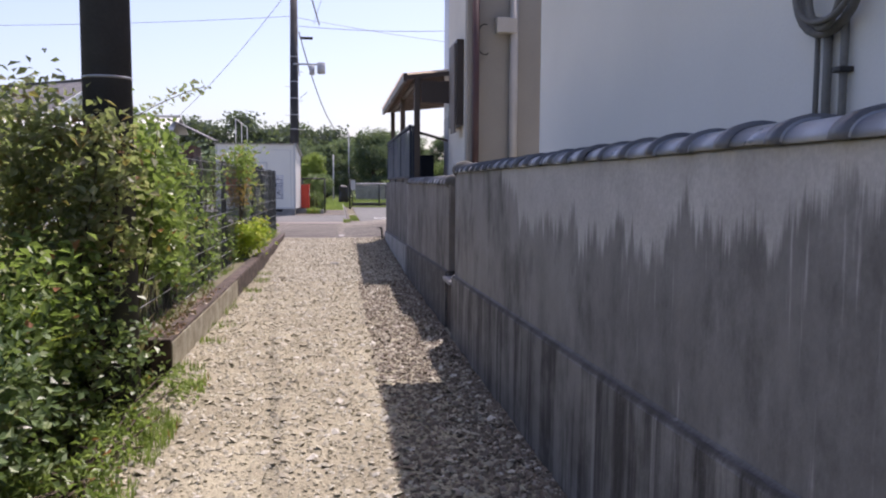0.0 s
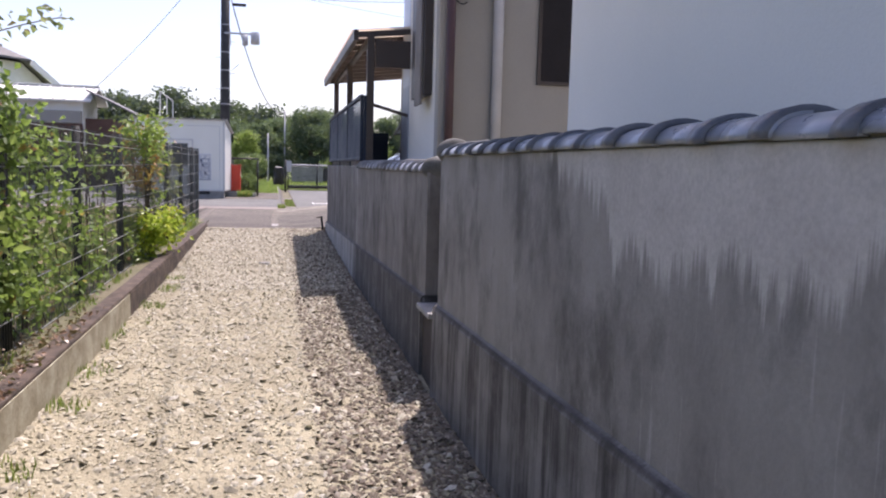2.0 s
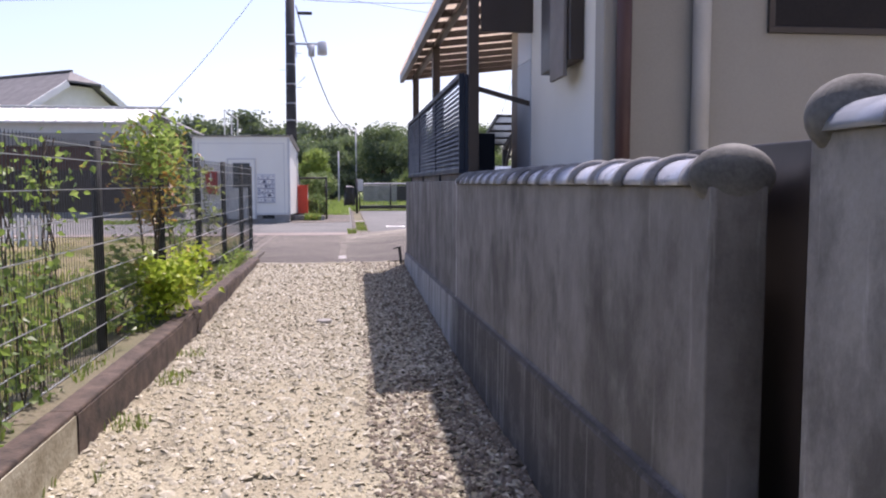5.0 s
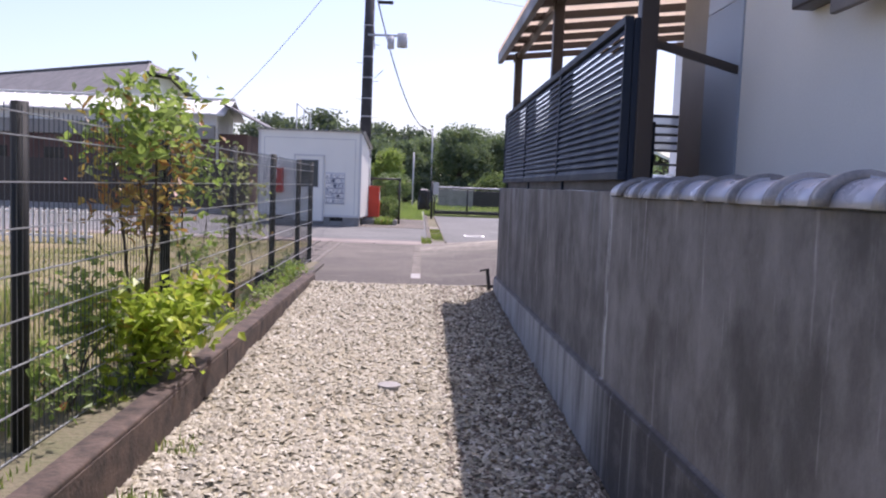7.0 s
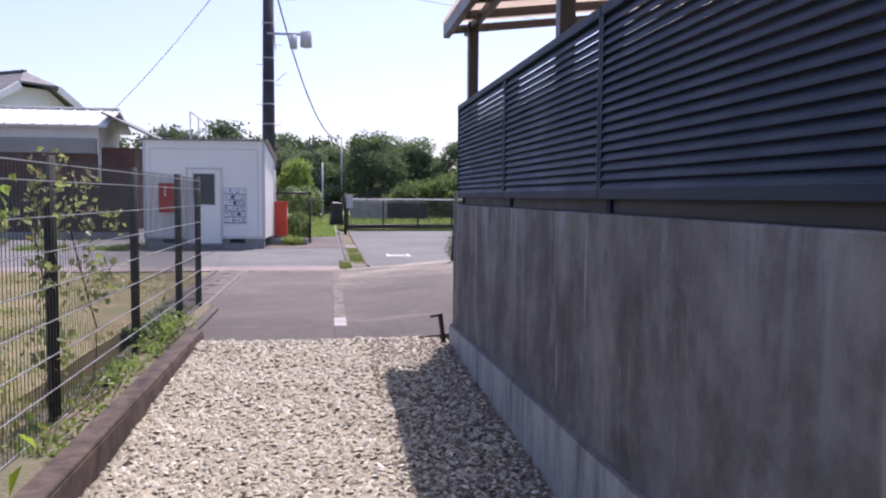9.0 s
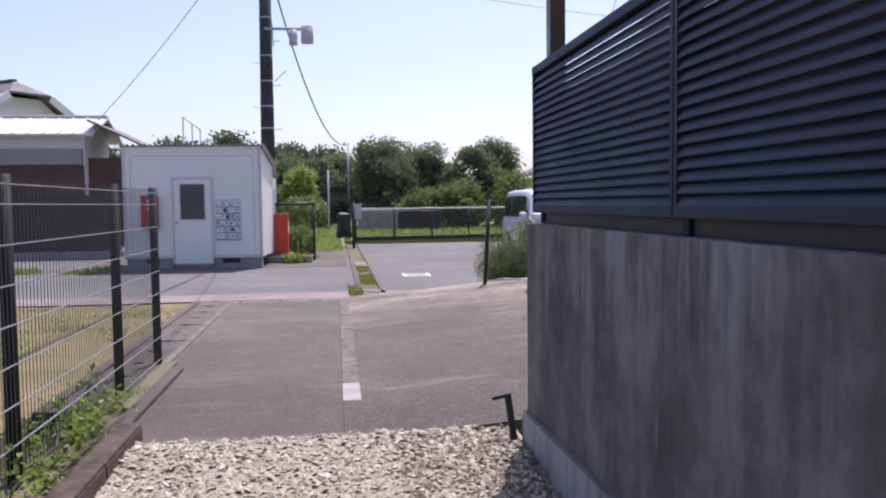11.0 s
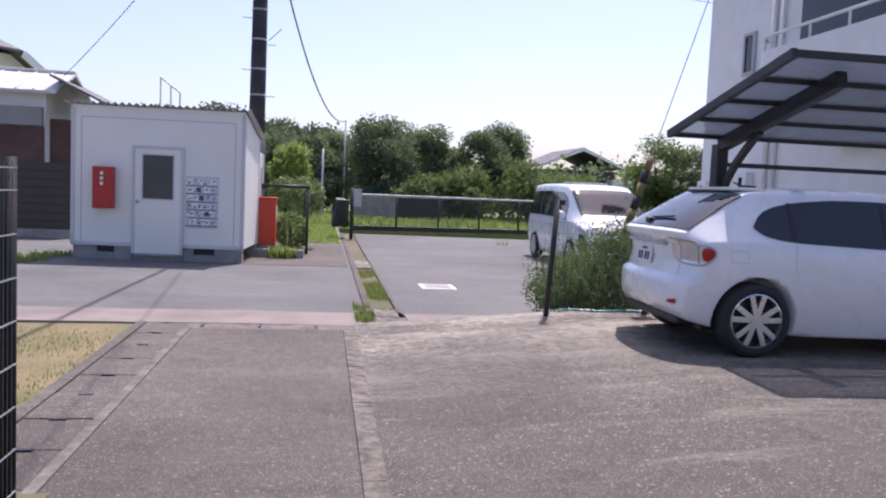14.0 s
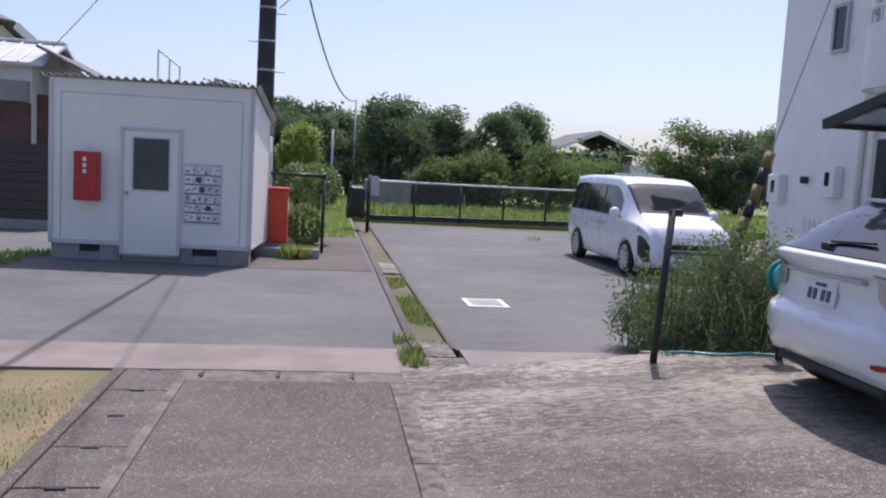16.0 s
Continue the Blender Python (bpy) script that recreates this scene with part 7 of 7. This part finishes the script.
# ---- wall-mounted hoses on the near house ----
pipes = thing("pipe_bundle", (2.04, 2.95, 1.4), "bundle of grey insulated pipes looped on the white wall", "pipes")
for y, r in ((3.03, 0.010), (2.965, 0.016), (2.87, 0.014)):
    part("pipe", R((2.035, y, 1.3), (2.035, y, 1.90), r), M_HOSE, pipes, smooth=True)
part("pipe_clip", B(2.005, 2.06, 2.845, 2.895, 1.71, 1.73, 0.004), M_BLACK, pipes)
for k, (w, h, zc) in enumerate(((0.20, 0.20, 2.06), (0.15, 0.15, 2.05), (0.10, 0.16, 2.03), (0.17, 0.11, 2.0))):
    bm = bmesh.new()
    pts = [Vector((2.02 - 0.018 * k, 2.96 - 0.02 * k + w * math.cos(a), zc + h * math.sin(a))) for a in [math.pi * (0.9 + 1.2 * i / 14) for i in range(15)]]
    rings = []
    for i, p in enumerate(pts):
        d = (pts[min(i + 1, 14)] - pts[max(i - 1, 0)]).normalized()
        u = Vector((1, 0, 0))
        w = d.cross(u)
        rings.append([bm.verts.new(p + (u * math.cos(q) + w * math.sin(q)) * (0.017 - 0.002 * k)) for q in [math.pi * j / 4 for j in range(8)]])
    for r0, r1 in zip(rings[:-1], rings[1:]):
        for j in range(8):
            bm.faces.new((r0[j], r0[(j + 1) % 8], r1[(j + 1) % 8], r1[j]))
    bm.faces.new(rings[0])
    bm.faces.new(rings[-1])
    bmesh.ops.recalc_face_normals(bm, faces=bm.faces)
    part("pipe_loop", bm, M_HOSE, pipes, smooth=True)


# ---- small ground details ----
strip = thing("pavement_joint", (0.36, 23.0, -0.1), "strip of worn concrete between two drive slabs", "joint strip", kind="structure")
y = 19.95
rnd = random.Random(7)
while y < 26.1:
    l = rnd.uniform(0.5, 0.75)
    part("joint_slab", B(0.262, 0.398, y, min(y + l - 0.003, 26.29), -0.12, rnd.uniform(0.009, 0.014), 0.005), M_CONC if y < 20.2 else M_JOINT, strip)
    y += l
part("joint_slab", B(0.262, 0.398, 19.0, 19.945, -0.12, 0.010, 0.005), M_SLAB2, strip)
lids = thing("pavement_gutter_lids", (-1.6, 24.0, -0.1), "row of concrete gutter lids with lifting slots", "gutter lids", kind="structure")
y = 20.02
while y < 26.2:
    part("lid", B(-1.83, -1.395, y, y + 0.596, -0.12, rnd.uniform(-0.012, 0.0), 0.008), M_SLAB, lids)
    part("slot", B(-1.66, -1.56, y + 0.56, y + 0.592, -0.05, 0.002), M_BLACK, lids)
    y += 0.6
part("joint_strip", B(-1.392, -1.322, 20.0, 26.29, -0.12, 0.007, 0.006), M_JOINT_PALE, lids, "pale worn cement strip")
part("gutter_edge", B(-1.93, -1.835, 20.0, 26.62, -0.12, 0.006, 0.008), M_SLAB, lids)
x = -1.82
while x < 0.9:
    part("cross_lid", B(x, x + 0.596, 26.31, 26.62, -0.12, rnd.uniform(-0.006, 0.0), 0.008), M_JOINT_PALE, lids)
    part("slot", B(x + 0.57, x + 0.612, 26.42, 26.52, -0.05, 0.001), M_BLACK, lids)
    x += 0.6
drain = thing("pavement_drain", (0.8, 34.0, -0.1), "open concrete drain with earth and grass in it", "drain", kind="structure")
part("drain_edge", B(0.565, 0.665, 27.56, 43.8, -0.25, 0.012, 0.01), M_SLAB, drain)
part("drain_edge", B(0.965, 1.015, 27.56, 43.8, -0.25, 0.004, 0.008), M_SLAB, drain)
part("drain_bed", B(0.666, 0.964, 27.82, 43.8, -0.30, -0.030), M_EARTH, drain)
part("drain_lid", B(0.67, 0.96, 27.2, 27.81, -0.12, 0.008, 0.008), M_SLAB2, drain)
part("drain_lid", B(0.56, 1.03, 26.64, 27.19, -0.12, 0.002, 0.008), M_SLAB2, drain)
part("drain_bridge", B(0.67, 0.96, 33.0, 34.4, -0.12, 0.0, 0.008), M_SLAB2, drain)
cover = thing("manhole_cover", (1.87, 30.3, -0.01), "pale rectangular manhole cover in the asphalt", "manhole cover")
part("frame", B(1.58, 2.13, 30.05, 30.65, -0.06, 0.002, 0.004), M_WHITE, cover)
part("lid", B(1.64, 2.07, 30.11, 30.59, -0.05, 0.006, 0.004), M_CONC, cover)
lid = thing("small_round_lid", (0.19, 14.2, -0.06), "small pale round lid set in the gravel", "valve lid")
part("disc", R((0.19, 14.2, -0.12), (0.19, 14.2, lane_z(14.2) + 0.028), 0.085, 0.08, 20), M_CONC, lid)
iron = thing("iron_bracket", (1.26, 18.6, 0.0), "small rusty iron bracket at the wall end", "bracket")
bm = bmesh.new()
beam(bm, (1.27, 18.58, 0.02), (1.24, 18.63, 0.30), 0.04, 0.02)
beam(bm, (1.24, 18.63, 0.29), (1.15, 18.65, 0.27), 0.04, 0.02)
part("bar", bm, M_BLACK, iron)
shift(iron, 0.0, 0.13)
part("curb_slab", B(2.57, 4.6, 26.75, 26.80, -0.2, 0.20, 0.01), M_CONC, thing("pavement_slab_edge", (3.0, 26.5, 0.0), "rough concrete edge of the parking slab", "slab edge", kind="structure"))


# ---- loose gravel ----
def gravel(name, n, x0, x1, y0, y1, size, mat, label, seed, power=1.0):
    rng = np.random.default_rng(seed)
    x, y = rng.uniform(x0, x1, n), rng.uniform(y0, y1, n)
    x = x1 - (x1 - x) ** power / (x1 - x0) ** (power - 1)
    z = np.array([lane_z(b) + rough(a, b, 0.022, 2.2) + rough(a, b, 0.008, 9.0) for a, b in zip(x, y)])
    r = size * rng.uniform(0.45, 1.3, n)
    base = np.array([(1, 0, 0), (0.31, 0.95, 0.1), (-0.81, 0.59, -0.1), (-0.81, -0.59, 0.1), (0.31, -0.95, 0), (0.12, 0.05, 0.62), (-0.2, 0.1, -0.5)])
    a = rng.uniform(0, 2 * np.pi, n)
    sx, sy, sz = r * rng.uniform(0.7, 1.3, n), r * rng.uniform(0.5, 1.0, n), r * rng.uniform(0.5, 1.0, n)
    v = base[None] * np.stack([sx, sy, sz], 1)[:, None] * rng.uniform(0.75, 1.25, (n, 7, 1))
    tx, ty = rng.normal(size=n) * 0.35, rng.normal(size=n) * 0.35
    v[..., 2] += v[..., 0] * tx[:, None] + v[..., 1] * ty[:, None]
    c, s = np.cos(a)[:, None], np.sin(a)[:, None]
    vx, vy = v[..., 0] * c - v[..., 1] * s, v[..., 0] * s + v[..., 1] * c
    v = np.stack([vx + x[:, None], vy + y[:, None], v[..., 2] + (z + sz * 0.25)[:, None]], -1).reshape(-1, 3)
    k = (np.arange(n) * 7)[:, None]
    tri = np.array([(i, (i + 1) % 5, 5) for i in range(5)] + [((i + 1) % 5, i, 6) for i in range(5)])
    f = (k[:, :, None] + tri[None]).reshape(-1, 3)
    return tagged(mesh_np(name, v, f, mat), label, "gravel", kind="stuff")


gravel("gravel_stones", 34000, -0.99, 1.29, 1.5, 13.0, 0.013, M_STONE, "small pale crushed stones over the lane", 71)
gravel("gravel_stones_coarse", 4200, -0.985, 1.29, 1.5, 13.0, 0.026, M_STONE_W, "scattered larger pale stones", 72)
gravel("gravel_stones_white", 24000, -0.985, 1.29, 12.0, 19.0, 0.021, M_STONE_W, "thick layer of whitish crushed stone", 73)
# dark stones thicken towards the wall: dirt plus its painted shade
gravel("gravel_wall_foot", 24000, 0.55, 1.295, 1.5, 18.95, 0.020, M_STONE_DIRT_SHADE, "dirty brown stones, darkened for the wall's shade, along its foot", 74, 1.9)
